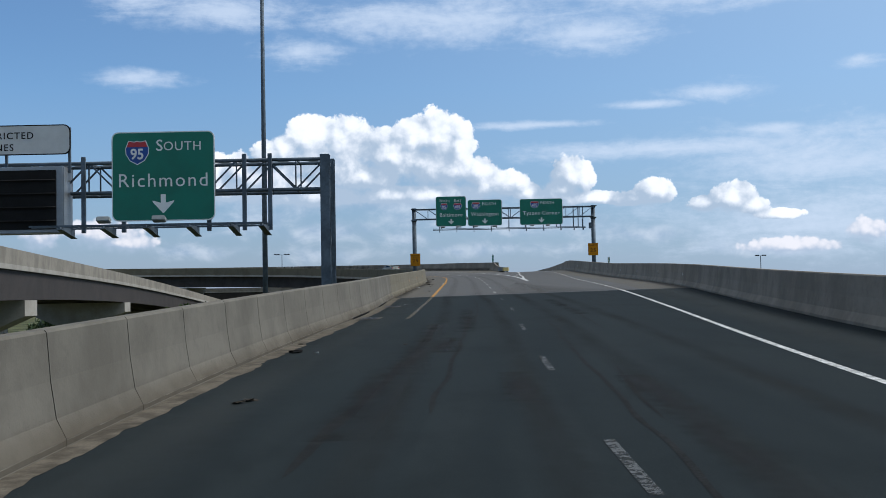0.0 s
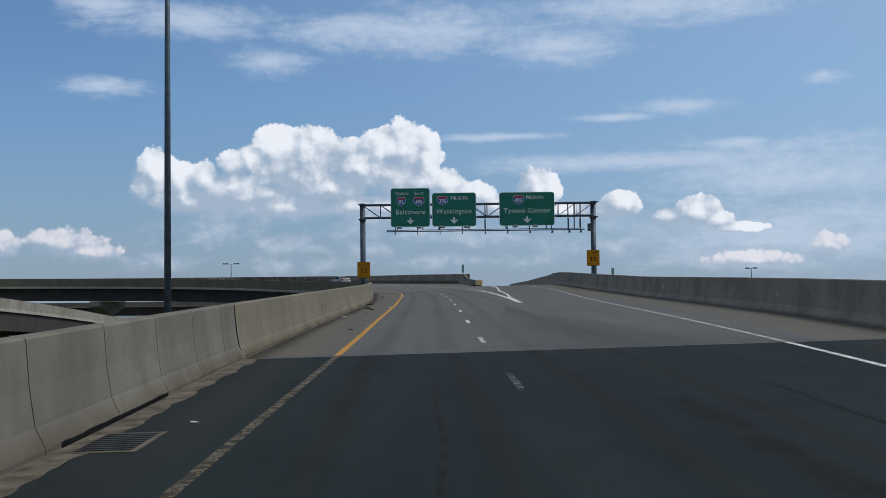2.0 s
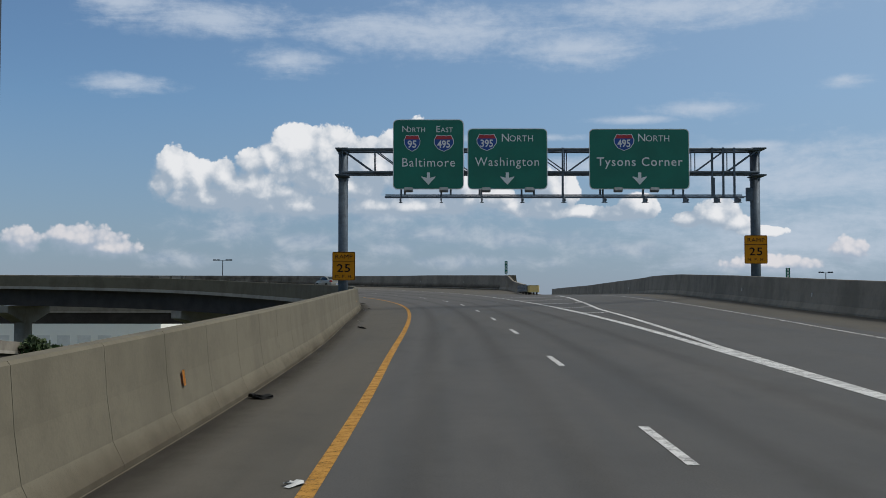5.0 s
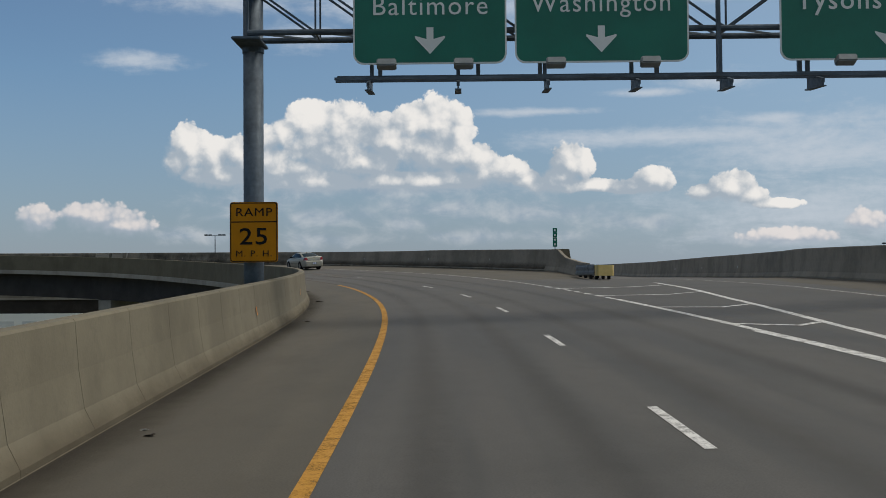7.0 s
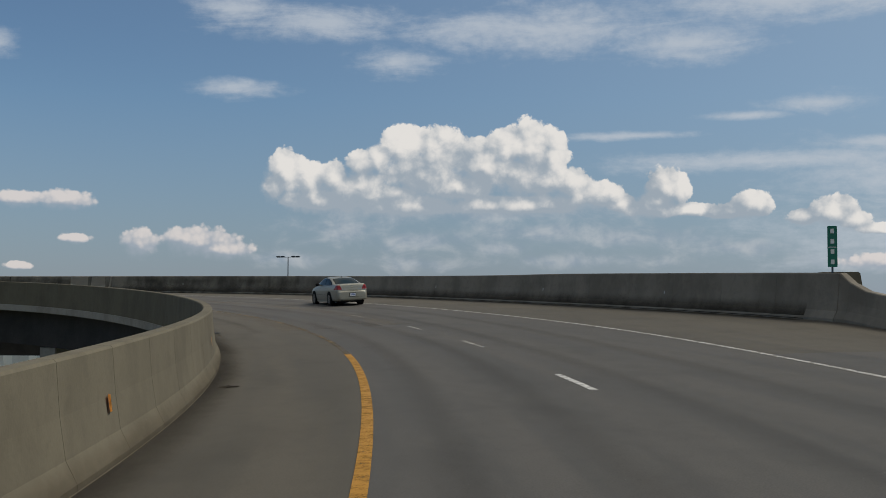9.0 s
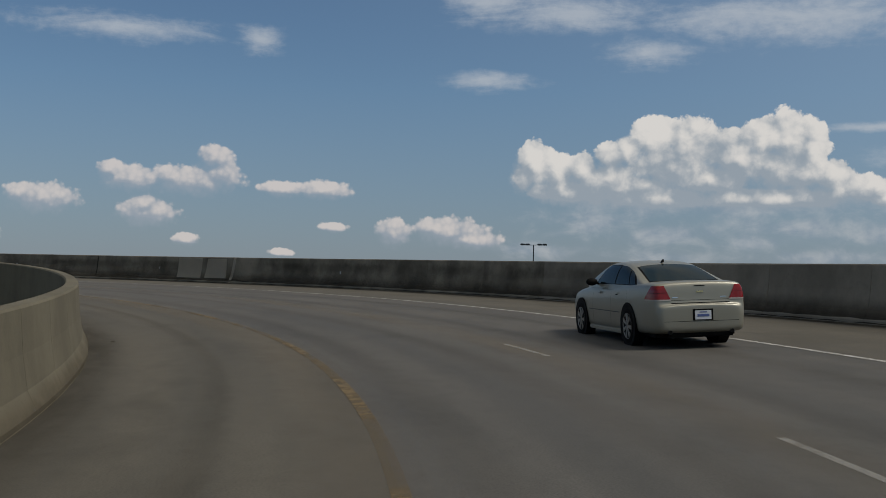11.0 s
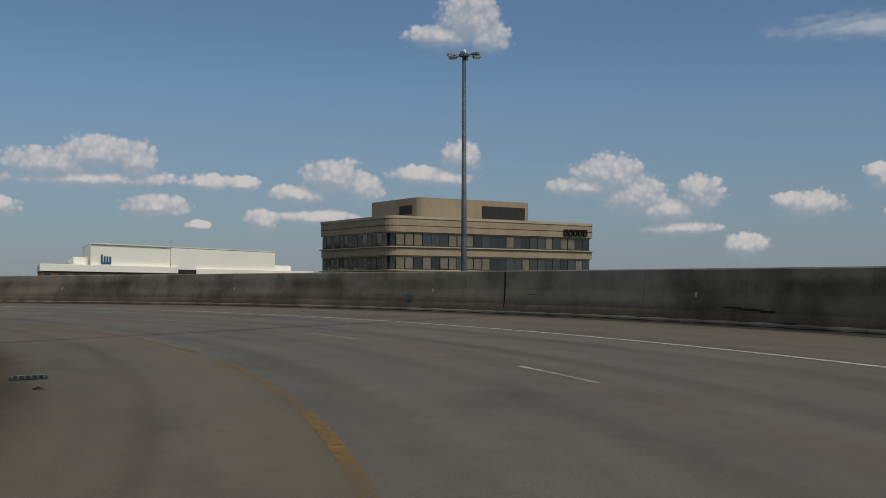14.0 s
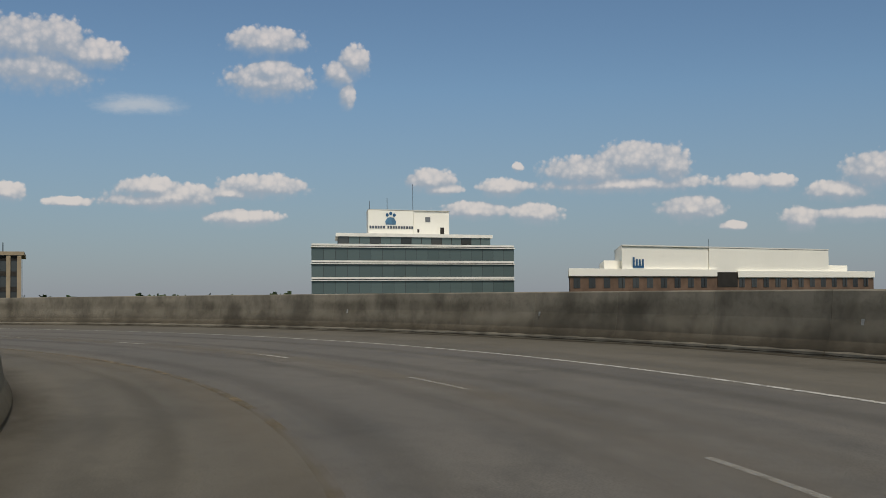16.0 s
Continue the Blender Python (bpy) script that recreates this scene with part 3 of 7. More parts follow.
O_LB, O_Y, O_D, O_GL, O_RR = (eased(r, reach=5.0) for r in (OFF_LB, OFF_Y, OFF_D, OFF_GL, OFF_RR))


def at(s, o, h=0.0):
    """The place at s metres along the ramp, o metres to the right of its line, h above its surface."""
    a, b = np.interp(s, ST, A_H), np.interp(s, ST, A_B)
    # right of the ramp's lanes the wide roadway keeps a gentler fall until the nose
    rise = b * min(o, 9.0) + max(0.0, o - 9.0) * np.interp(s, [60, 110, 150, 168, 180, 187, 195], [b, 0.02, 0.045, 0.04, 0.019, 0.0, b])
    return Vector((np.interp(s, ST, A_X) + o * math.cos(a), np.interp(s, ST, A_Y) + o * math.sin(a), np.interp(s, ST, A_Z) + rise + h))


def rb_e(y):
    return float(np.interp(y, RB_N, RB_E))


def off(row):
    return lambda s: float(np.interp(s, ST, row))


def off_rb(s):
    o = 12.0
    a, x, y = (np.interp(s, ST, r) for r in (A_H, A_X, A_Y))
    for _ in range(6):
        o = (rb_e(y + o * math.sin(a)) - x) / math.cos(a)
    return o


LB, YL, DL, GL, RR = (off(r) for r in (O_LB, O_Y, O_D, O_GL, O_RR))


def ribbon(name, s0, s1, left, right, h, mat, step=1.0, across=1, parent=None, label="", ragged=0.0, thick=0.0):
    bm = bmesh.new()
    uv = bm.loops.layers.uv.new("UVMap")
    k = max(1, int(round((s1 - s0) / step)))
    rows = []
    for i in range(k + 1):
        s = s0 + (s1 - s0) * i / k
        a, b = left(s), right(s)
        if ragged:
            b += ragged * noise.noise((s * 0.9, a, 3.1)) + 0.5 * ragged * noise.noise((s * 3.1, a, 7.7))
            a += 0.3 * ragged * noise.noise((s * 1.3, b, 1.7))
        rows.append([(bm.verts.new(at(s, a + (b - a) * j / across, h)), s, a + (b - a) * j / across) for j in range(across + 1)])
    for p, q in zip(rows, rows[1:]):
        for j in range(across):
            four = (p[j], p[j + 1], q[j + 1], q[j])
            f = bm.faces.new([v[0] for v in four])
            for loop, v in zip(f.loops, four):
                loop[uv].uv = (v[1], v[2])
    return part(name, bm, mat, parent, label)


# ---------------------------------------------------------------- carriageway
JOINT, NOSE, END = 61.9, 187.0, 362.0


def between(f, d):
    return lambda s: f(s) + d


tagged(ribbon("road", -38, JOINT, between(LB, -0.3), between(off_rb, 0.3), 0, M_ASPHALT, 1.0, 8), "dark patched asphalt approach road", "road", kind="structure")
tagged(ribbon("shoulder_left", JOINT, END, between(LB, -0.3), YL, 0, M_SHOULDER, 1.0, 2), "dusty tan concrete shoulder", "road shoulder", kind="structure")
tagged(ribbon("bridge_deck", JOINT, END, YL, GL, 0, M_DECK, 1.0, 5), "grey worn concrete bridge deck", "bridge deck", kind="structure")
tagged(ribbon("shoulder_right", NOSE, END, GL, between(RR, 0.3), 0, M_SHOULDER, 1.0, 2), "dusty tan concrete shoulder", "road shoulder", kind="structure")
tagged(ribbon("bridge_deck_2", JOINT, NOSE, GL, between(off_rb, -2.6), 0, M_DECK, 1.0, 5), "grey worn concrete bridge deck", "bridge deck", kind="structure")
tagged(ribbon("shoulder_far_right", JOINT, NOSE, between(off_rb, -2.6), between(off_rb, 0.3), 0, M_SHOULDER, 1.0, 2), "dusty tan concrete shoulder", "road shoulder", kind="structure")

BR_N = [188.0, 200, 238, 270, 330]
BR_Z = [5.03, 5.05, 5.1, 5.3, 5.6]


def branch_z(x, y):
    return float(np.interp(y, BR_N, BR_Z)) + 0.02 * (x - 16.0)


def nose_e(y):
    return float(np.interp(y, [186, 190.8, 198, 215, 240, 330], [6.6, 6.3, 5.95, 6.6, 7.0, 5.2]))


def build_branch():
    bm = bmesh.new()
    uv = bm.loops.layers.uv.new("UVMap")
    rows = []
    o0, o1 = RR(NOSE) - 1.5, off_rb(NOSE) + 0.3
    rows.append([at(NOSE, o0 + (o1 - o0) * j / 6) for j in range(7)])
    for y in (193, 196, 200, 205, 210, 215, 222, 230, 238, 246, 255, 265, 280, 300, 330):
        a, b = nose_e(y) - 0.3, rb_e(y) + 0.3
        w = min(1.0, (y - 189) / 20)
        rows.append([Vector((x, y, branch_z(x, y) * w + (1 - w) * at(NOSE, o0 + (o1 - o0) * j / 6).z)) for j in range(7) for x in (a + (b - a) * j / 6,)])
    vs = [[bm.verts.new(p) for p in r] for r in rows]
    for p, q in zip(vs, vs[1:]):
        for j in range(6):
            f = bm.faces.new((p[j], p[j + 1], q[j + 1], q[j]))
            for loop in f.loops:
                loop[uv].uv = (loop.vert.co.y, loop.vert.co.x)
    tagged(part("bridge_deck_3", bm, M_DECK), "grey concrete deck of the branching ramp", "bridge deck", kind="structure")


build_branch()


def branch_level(x, y):
    """Surface height of the branch beside the parapet, easing from the wide deck."""
    w = min(1.0, max(0.0, (y - 189) / 20))
    return branch_z(x, y) * w + (1 - w) * at(NOSE, off_rb(NOSE)).z


# ---------------------------------------------------------------- markings
def marking(name, label, s0, s1, line, width, mat, h=0.006, step=1.0):
    return tagged(ribbon(name, s0, s1, between(line, -width / 2), between(line, width / 2), h, mat, step), label, "road marking", kind="structure")


marking("edge_line_yellow", "faded yellow edge line on asphalt", 38, JOINT, YL, 0.14, M_FADED_YELLOW)
marking("edge_line_yellow_2", "solid yellow edge line on concrete", JOINT + 0.2, 193, YL, 0.16, M_YELLOW_LINE)
marking("edge_line_yellow_3", "worn yellow edge line with bare stretches", 193, 250, YL, 0.15, M_WORN_YELLOW)
marking("edge_line_yellow_4", "patchy orange yellow edge line worn to spots", 250, 265, YL, 0.15, M_PATCHY_YELLOW)
marking("edge_line_yellow_5", "yellow edge line almost worn away", 265, 340, YL, 0.14, M_GHOST_YELLOW)
W1 = [4.6, 4.7, 5.0, 5.5, 6.2, 7.15, 8.2, 9.1, 9.9, 10.65, 11.4, 12.4, 13.4, 14.6, 16.2, 17.2, 18, 18, 18, 18, 18, 18, 18, 18]
WL = off(eased(W1, reach=5.0))
marking("edge_line_white", "solid white right edge line on asphalt", -38, JOINT, WL, 0.15, M_WHITE_LINE)
marking("edge_line_white_4", "worn white right edge line on concrete", JOINT + 0.2, 186, WL, 0.14, M_DULL_LINE)
marking("edge_line_white_2", "solid white gore and edge line", 147, 165, GL, 0.2, M_WHITE_LINE)
marking("edge_line_white_3", "solid white edge line beside the right shoulder", 178.5, 352, GL, 0.115, M_THIN_LINE)
DASHES = [-1.9, 8.8, 19.1, 30.2, 41.6, 53.4, 65.0, 76.9, 89.2, 101.2, 113.2, 125.8, 136.7, 148.0, 160.0, 171.0, 182.4, 192.6,
          201.2, 211.2, 221.5, 232.4, 242.0, 251.3, 259.2, 268.2, 276.8, 286.0, 294.7, 303.4, 312.0, 320.6]
for s in DASHES:
    old = s < JOINT
    tagged(ribbon("lane_dash", s, s + (2.8 if s < 200 else 2.4), (between(DL, -0.06) if s < 200 else between(DL, -0.045)), (between(DL, 0.06) if s < 200 else between(DL, 0.045)), 0.006, M_FADED_LINE if old else M_GHOST_LINE if 225 < s < 258 else M_WORN_LINE if s > 190 or s < 70 else M_WHITE_LINE, 0.7),
           "faded white lane dash" if old else "white lane dash on grey concrete", "lane marking", "lane dashes", "structure")


def gore_right(s):
    return float(np.interp(s, [103, 118, 147, 153, 163, 179, 186], [6.22, 6.72, 8.5, 9.2, 10.5, 13.2, 14.6]))


marking("gore_line", "thick white gore line at the diverging ramp", 102.5, 150, lambda s: float(np.interp(s, [102.5, 147], [6.2, 6.95])), 0.26, M_WHITE_LINE)
marking("gore_line_2", "white gore line bounding the branching ramp", 104, 178, gore_right, 0.2, M_WHITE_LINE)
for s in (143.0, 151.4, 158.9, 167.1, 174.4):
    def chevron(s=s):
        bm = bmesh.new()
        a, b = GL(s), gore_right(s)
        mid = a + (b - a) * 0.6
        for (s0, o0), (s1, o1) in (((s + 0.8, a), (s - 0.4, mid)), ((s - 0.4, mid), (s + 0.4, b))):
            vs = [bm.verts.new(at(p, q, 0.010)) for p, q in ((s0 - 0.15, o0), (s1 - 0.15, o1), (s1 + 0.15, o1), (s0 + 0.15, o0))]
            bm.faces.new(vs)
        tagged(part("gore_chevron", bm, M_WHITE_LINE), "white painted chevron bar in the gore", "road marking", "gore chevrons", "structure")
    chevron()
for k in range(7):
    s = 165.4 + k * 1.9
    tagged(ribbon("gore_tick", s, s + 1.2, lambda q: GL(q) - 0.10, lambda q: GL(q) + 0.07, 0.006, M_WHITE_LINE, 0.6), "short white dotted gore mark", "road marking", "gore ticks", "structure")

# dirt along the parapets and the open deck joints


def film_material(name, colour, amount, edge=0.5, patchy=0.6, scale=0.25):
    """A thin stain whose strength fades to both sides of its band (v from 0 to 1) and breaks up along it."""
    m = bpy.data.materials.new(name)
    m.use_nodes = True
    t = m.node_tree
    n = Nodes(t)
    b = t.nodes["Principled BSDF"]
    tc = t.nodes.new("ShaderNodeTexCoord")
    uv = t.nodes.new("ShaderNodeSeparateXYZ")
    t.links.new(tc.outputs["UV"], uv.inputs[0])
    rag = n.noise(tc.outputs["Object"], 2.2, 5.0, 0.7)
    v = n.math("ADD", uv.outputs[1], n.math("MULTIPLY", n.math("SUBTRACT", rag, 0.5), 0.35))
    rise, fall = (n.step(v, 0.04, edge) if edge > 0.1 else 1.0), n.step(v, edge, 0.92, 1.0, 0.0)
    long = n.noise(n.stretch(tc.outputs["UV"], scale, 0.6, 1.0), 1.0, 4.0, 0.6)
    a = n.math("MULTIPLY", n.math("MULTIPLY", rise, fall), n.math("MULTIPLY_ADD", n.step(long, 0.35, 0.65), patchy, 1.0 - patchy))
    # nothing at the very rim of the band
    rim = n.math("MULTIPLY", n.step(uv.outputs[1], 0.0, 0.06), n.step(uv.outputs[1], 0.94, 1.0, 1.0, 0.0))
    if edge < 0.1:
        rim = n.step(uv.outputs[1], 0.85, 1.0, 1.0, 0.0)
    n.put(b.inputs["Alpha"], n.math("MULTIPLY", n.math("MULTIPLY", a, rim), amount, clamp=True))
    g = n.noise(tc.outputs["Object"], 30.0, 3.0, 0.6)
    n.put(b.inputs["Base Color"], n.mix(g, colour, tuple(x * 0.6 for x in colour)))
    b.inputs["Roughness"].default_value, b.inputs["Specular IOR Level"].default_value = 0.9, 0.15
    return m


def film(name, label, category, s0, s1, left, right, h, mat, step=1.0):
    bm = bmesh.new()
    uv = bm.loops.layers.uv.new("UVMap")
    k = max(2, int(round((s1 - s0) / step)))
    rows = []
    for i in range(k + 1):
        s = s0 + (s1 - s0) * i / k
        a, b = left(s), right(s)
        rows.append([(bm.verts.new(at(s, a + (b - a) * j / 3, h)), s, j / 3) for j in range(4)])
    for p, q in zip(rows, rows[1:]):
        for j in range(3):
            four = (p[j], p[j + 1], q[j + 1], q[j])
            f = bm.faces.new([v[0] for v in four])
            for loop, v in zip(f.loops, four):
                loop[uv].uv = (v[1], v[2])
    ob = tagged(part(name, bm, mat), label, category, kind="stuff")
    ob.visible_shadow = False
    return ob


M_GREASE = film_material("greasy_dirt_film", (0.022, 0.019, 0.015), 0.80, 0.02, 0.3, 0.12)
M_GRIME = film_material("grime_film", (0.035, 0.031, 0.025), 0.55, 0.02, 0.55, 0.2)
M_TYRE_FILM = film_material("tyre_dark_film", (0.050, 0.047, 0.044), 0.17, 0.5, 0.4, 0.06)
M_CURE = film_material("dark_joint_film", (0.055, 0.050, 0.043), 0.22, 0.6, 0.5, 0.15)
M_DUST = film_material("tan_dust_film", (0.20, 0.175, 0.14), 0.4, 0.5, 0.7, 0.12)
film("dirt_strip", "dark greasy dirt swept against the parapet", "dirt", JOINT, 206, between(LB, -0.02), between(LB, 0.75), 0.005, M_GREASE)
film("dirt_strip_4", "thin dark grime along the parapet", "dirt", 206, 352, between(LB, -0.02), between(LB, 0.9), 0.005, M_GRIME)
film("dark_band", "dark curved band at the shoulder's edge", "stain", 205, 312, lambda s: -1.62 + 0.3 * (YL(s) - 0.5), lambda s: -0.92 + 0.3 * (YL(s) - 0.5), 0.004, M_CURE)
for s0, s1, d, w in ((JOINT + 1, 210, 0.95, 0.9), (JOINT + 1, 210, 2.5, 0.9), (205, 340, 0.75, 1.1), (205, 340, 2.45, 1.0)):
    film("tyre_band", "darker worn wheel track along the lane", "stain", s0, s1, lambda s, d=d, w=w: YL(s) + d - w / 2, lambda s, d=d, w=w: YL(s) + d + w / 2, 0.003, M_TYRE_FILM)
for s0, s1, d, w in ((JOINT + 1, 340, 0.9, 0.9), (JOINT + 1, 340, 2.7, 0.9)):
    film("tyre_band", "darker worn wheel track along the lane", "stain", s0, s1, lambda s, d=d, w=w: DL(s) + d - w / 2, lambda s, d=d, w=w: DL(s) + d + w / 2, 0.003, M_TYRE_FILM)
M_POLISH = film_material("polished_deck_film", (0.030, 0.032, 0.033), 0.30, 0.5, 0.35, 0.08)
film("dark_band", "darker tyre-blackened deck after the joint", "stain", JOINT + 0.15, 96, lambda s: DL(s) - 1.6 + 0.12 * (s - JOINT), lambda s: DL(s) + 2.6 + 6.5 * max(0.0, 1 - (s - JOINT) / 32) ** 1.5, 0.002, M_POLISH)
film("dust_band", "dusty tan streak on the deck", "dust", 205, 345, lambda s: YL(s) - 1.1, lambda s: YL(s) + 0.5, 0.0025, M_DUST)
film("dust_band_2", "dusty tan streak on the deck", "dust", 205, 345, lambda s: DL(s) - 0.8, lambda s: DL(s) + 0.7, 0.0025, M_DUST)
M_ASPHALT_TRACK = film_material("polished_asphalt_film", (0.012, 0.013, 0.013), 0.5, 0.5, 0.7, 0.1)
M_ASPHALT_ROUGH = film_material("rough_tar_film", (0.0075, 0.0085, 0.0085), 0.85, 0.5, 0.85, 0.5)
M_ASPHALT_DUST = film_material("dusty_asphalt_film", (0.035, 0.041, 0.042), 0.55, 0.5, 0.6, 0.1)
for d, w in ((-1.1, 0.8), (0.75, 0.8), (2.5, 0.9), (4.2, 0.9)):
    film("tyre_band", "darker worn wheel track in the asphalt", "stain", -36, JOINT - 0.2, lambda s, d=d, w=w: d - w / 2, lambda s, d=d, w=w: d + w / 2, 0.003, M_ASPHALT_TRACK)
for s0, s1, a, b in ((19, 34, -1.75, -0.75), (23.5, 28, -1.15, -0.2), (12, 22, -2.0, -1.1), (30, 44, -0.75, 0.1), (8, 18, 2.0, 2.7), (15, 19, 0.2, 1.0), (38, 52, 3.0, 3.9)):
    film("tar_patch", "rough dark worn patch in the asphalt", "stain", s0, s1, lambda s, a=a: a, lambda s, b=b: b, 0.0035, M_ASPHALT_ROUGH, 0.5)
film("dust_band_3", "greyer dusty strip of asphalt shoulder", "dust", -36, JOINT - 0.2, lambda s: LB(s) + 0.1, lambda s: LB(s) + 2.0, 0.0025, M_ASPHALT_DUST)
film("dust_band_4", "greyer dusty strip of asphalt beyond the edge line", "dust", -36, JOINT - 0.2, lambda s: WL(s) + 0.3, lambda s: off_rb(s) - 0.1, 0.0025, M_ASPHALT_DUST)
tagged(ribbon("dirt_strip_2", -38, JOINT, between(LB, -0.05), between(LB, 0.36), 0.005, M_SAND, 0.2, 1, ragged=0.13), "sandy grit along the parapet", "grit", kind="stuff")
tagged(ribbon("dirt_strip_3", 196, 352, lambda s: RR(s) - 0.35, lambda s: RR(s) + 0.05, 0.005, M_SILT, 0.5, 1, ragged=0.3), "sandy grit along the parapet", "grit", kind="stuff")
def skew_joint():
    """The joint crosses the deck slightly askew."""
    bm = bmesh.new()
    row = [LB(273) + (RR(274) - LB(273)) * i / 16 for i in range(17)]
    skin_rows = [[bm.verts.new(at(272.42 + 0.135 * o + d, o, 0.0065)) for o in row] for d in (-0.03, 0.03)]
    for i in range(16):
        bm.faces.new((skin_rows[0][i], skin_rows[0][i + 1], skin_rows[1][i + 1], skin_rows[1][i]))
    return part("expansion_joint", bm, M_BLACK)


tagged(skew_joint(), "dark open expansion joint across the deck", "expansion joint", kind="structure")
tagged(ribbon("expansion_joint_2", JOINT - 0.06, JOINT + 0.06, LB, off_rb, 0.004, M_DARK_STEEL, 0.12, 14), "steel joint between asphalt and deck", "expansion joint", kind="structure")

# ---------------------------------------------------------------- parapets
HB = 1.24
PROFILE = [(0.0, -0.02), (0.0, 0.08), (0.11, 0.30), (0.17, 0.70), (0.21, HB - 0.03), (0.235, HB), (0.43, HB), (0.455, HB - 0.03), (0.455, -0.55), (0.30, -0.55)]


def panel(bm, stations, hs=None):
    """A length of parapet: stations are (toe place, outward unit vector)."""
    rings = []
    for k, (p, out) in enumerate(stations):
        f = 1.0 if hs is None else hs[k] / HB
        rings.append([bm.verts.new(p + out * d + Vector((0, 0, z * f if z > 0.3 else z))) for d, z in PROFILE])
    n = len(PROFILE)
    for a, b in zip(rings, rings[1:]):
        for i in range(n):
            bm.faces.new((a[i], b[i], b[(i + 1) % n], a[(i + 1) % n]))
    bm.faces.new(rings[0][::-1])
    bm.faces.new(rings[-1])
    bmesh.ops.recalc_face_normals(bm, faces=bm.faces)
    return bm


def parapet(name, label, s0, s1, pitch, station, mat, tall=None, gap=0.005):
    top = thing(name, label, "parapet", kind="structure")
    for i in range(int(math.ceil((s1 - s0) / pitch - 0.15))):
        a, b = s0 + pitch * i + gap, min(s1, s0 + pitch * (i + 1)) - gap
        mt = mat(0.5 * (a + b)) if callable(mat) else mat
        cuts = [a + (b - a) * j / 3 for j in range(4)]
        part("panel", panel(bmesh.new(), [station(q) for q in cuts], [tall(q) for q in cuts] if tall else None), mt, top)
    return top


def st_left(s):
    a = np.interp(s, ST, A_H)
    return at(s, LB(s)), Vector((-math.cos(a), -math.sin(a), 0))


def st_right(s):
    a = np.interp(s, ST, A_H)
    return at(s, RR(s)), Vector((math.cos(a), math.sin(a), 0))


def st_far(y):
    x = rb_e(y)
    if y < 187:
        # the section of the ramp through this point
        s = y
        for _ in range(5):
            s += y - at(s, off_rb(s)).y
        return at(s, off_rb(s)), Vector((1, 0, 0))
    return Vector((x, y, branch_level(x, y))), Vector((1, 0, 0))


def st_inner(y):
    x = nose_e(y)
    return Vector((x, y, branch_z(x, y))), Vector((-1, 0, 0))


S_RR = 194.6
parapet("parapet_left_approach", "light concrete parapet with cast joints", -38.87, JOINT, 2.998, st_left, M_BARRIER_PALE, gap=0.013)
parapet("parapet_left", "tan concrete safety parapet with cast joints", JOINT + 0.05, 356, 2.32, st_left, M_BARRIER)
parapet("parapet_ramp_right", "tall concrete parapet with black weather stains", S_RR, 356, 3.0, st_right, lambda s: M_BARRIER_GREY if s < 238 or 268.5 < s < 274 else M_BARRIER_DARK,
        lambda s: float(np.interp(s, [194, 212, 218, 230], [1.37, 1.36, 1.29, HB])))
parapet("parapet_far_right", "weathered grey concrete parapet", -40, 300, 6.0, st_far, M_BARRIER_GREY,
        lambda y: float(np.interp(y, [110, 160, 200], [HB, 1.38, 1.46])))
parapet("parapet_branch_left", "concrete parapet beside the branching ramp", 199.6, 300, 6.0, st_inner, M_BARRIER_GREY)


def build_nose():
    a = st_right(S_RR - 0.02)
    pts = [(a[0], 1.37), (Vector((4.86, 197.6, 5.47)), 1.10), (Vector((5.05, 196.7, 5.39)), 0.93), (Vector((5.45, 194.8, 5.22)), 0.88), (Vector((5.62, 193.9, 5.14)), 0.87), (Vector((5.85, 192.5, 5.02)), 0.90)]
    sts = [(p, Vector((0.97, 0.22, 0)) if k else a[1]) for k, (p, h) in enumerate(pts)]
    ob = part("parapet_nose", panel(bmesh.new(), sts, [h for _, h in pts]), M_BARRIER_GREY)
    tagged(ob, "low concrete nose wall stepping down to the cushion", "parapet", kind="structure")

    bm = bmesh.new()
    prism(bm, [(4.62, 4.9), (6.02, 4.9), (5.72, 6.91), (4.62, 6.91)], Matrix.Translation((0, 203.6, 0)) @ Matrix.Rotation(radians(90), 4, "X"), 4.5)
    bmesh.ops.bevel(bm, geom=bm.edges[:], offset=0.03, segments=2, affect="EDGES")
    tagged(part("parapet_end_block", bm, M_BARRIER), "pale concrete block where two parapets meet", "parapet", kind="structure")


build_nose()


# ---------------------------------------------------------------- ground
GROUND = -7.5


def build_ground():
    bm = bmesh.new()
    n = 90
    def spread(i):
        u = i / n * 2 - 1
        return math.copysign(abs(u) ** 2.6, u) * 3800
    g = [[bm.verts.new((spread(i) - 20, spread(j) + 150, GROUND + 0.5 * noise.noise((spread(i) * 0.02, spread(j) * 0.02, 0)))) for i in range(n + 1)] for j in range(n + 1)]
    for j in range(n):
        for i in range(n):
            bm.faces.new((g[j][i], g[j][i + 1], g[j + 1][i + 1], g[j + 1][i]))
    tagged(part("ground", bm, M_GRASS), "rough grass and scrub ground below the ramps", "ground", kind="structure")


build_ground()


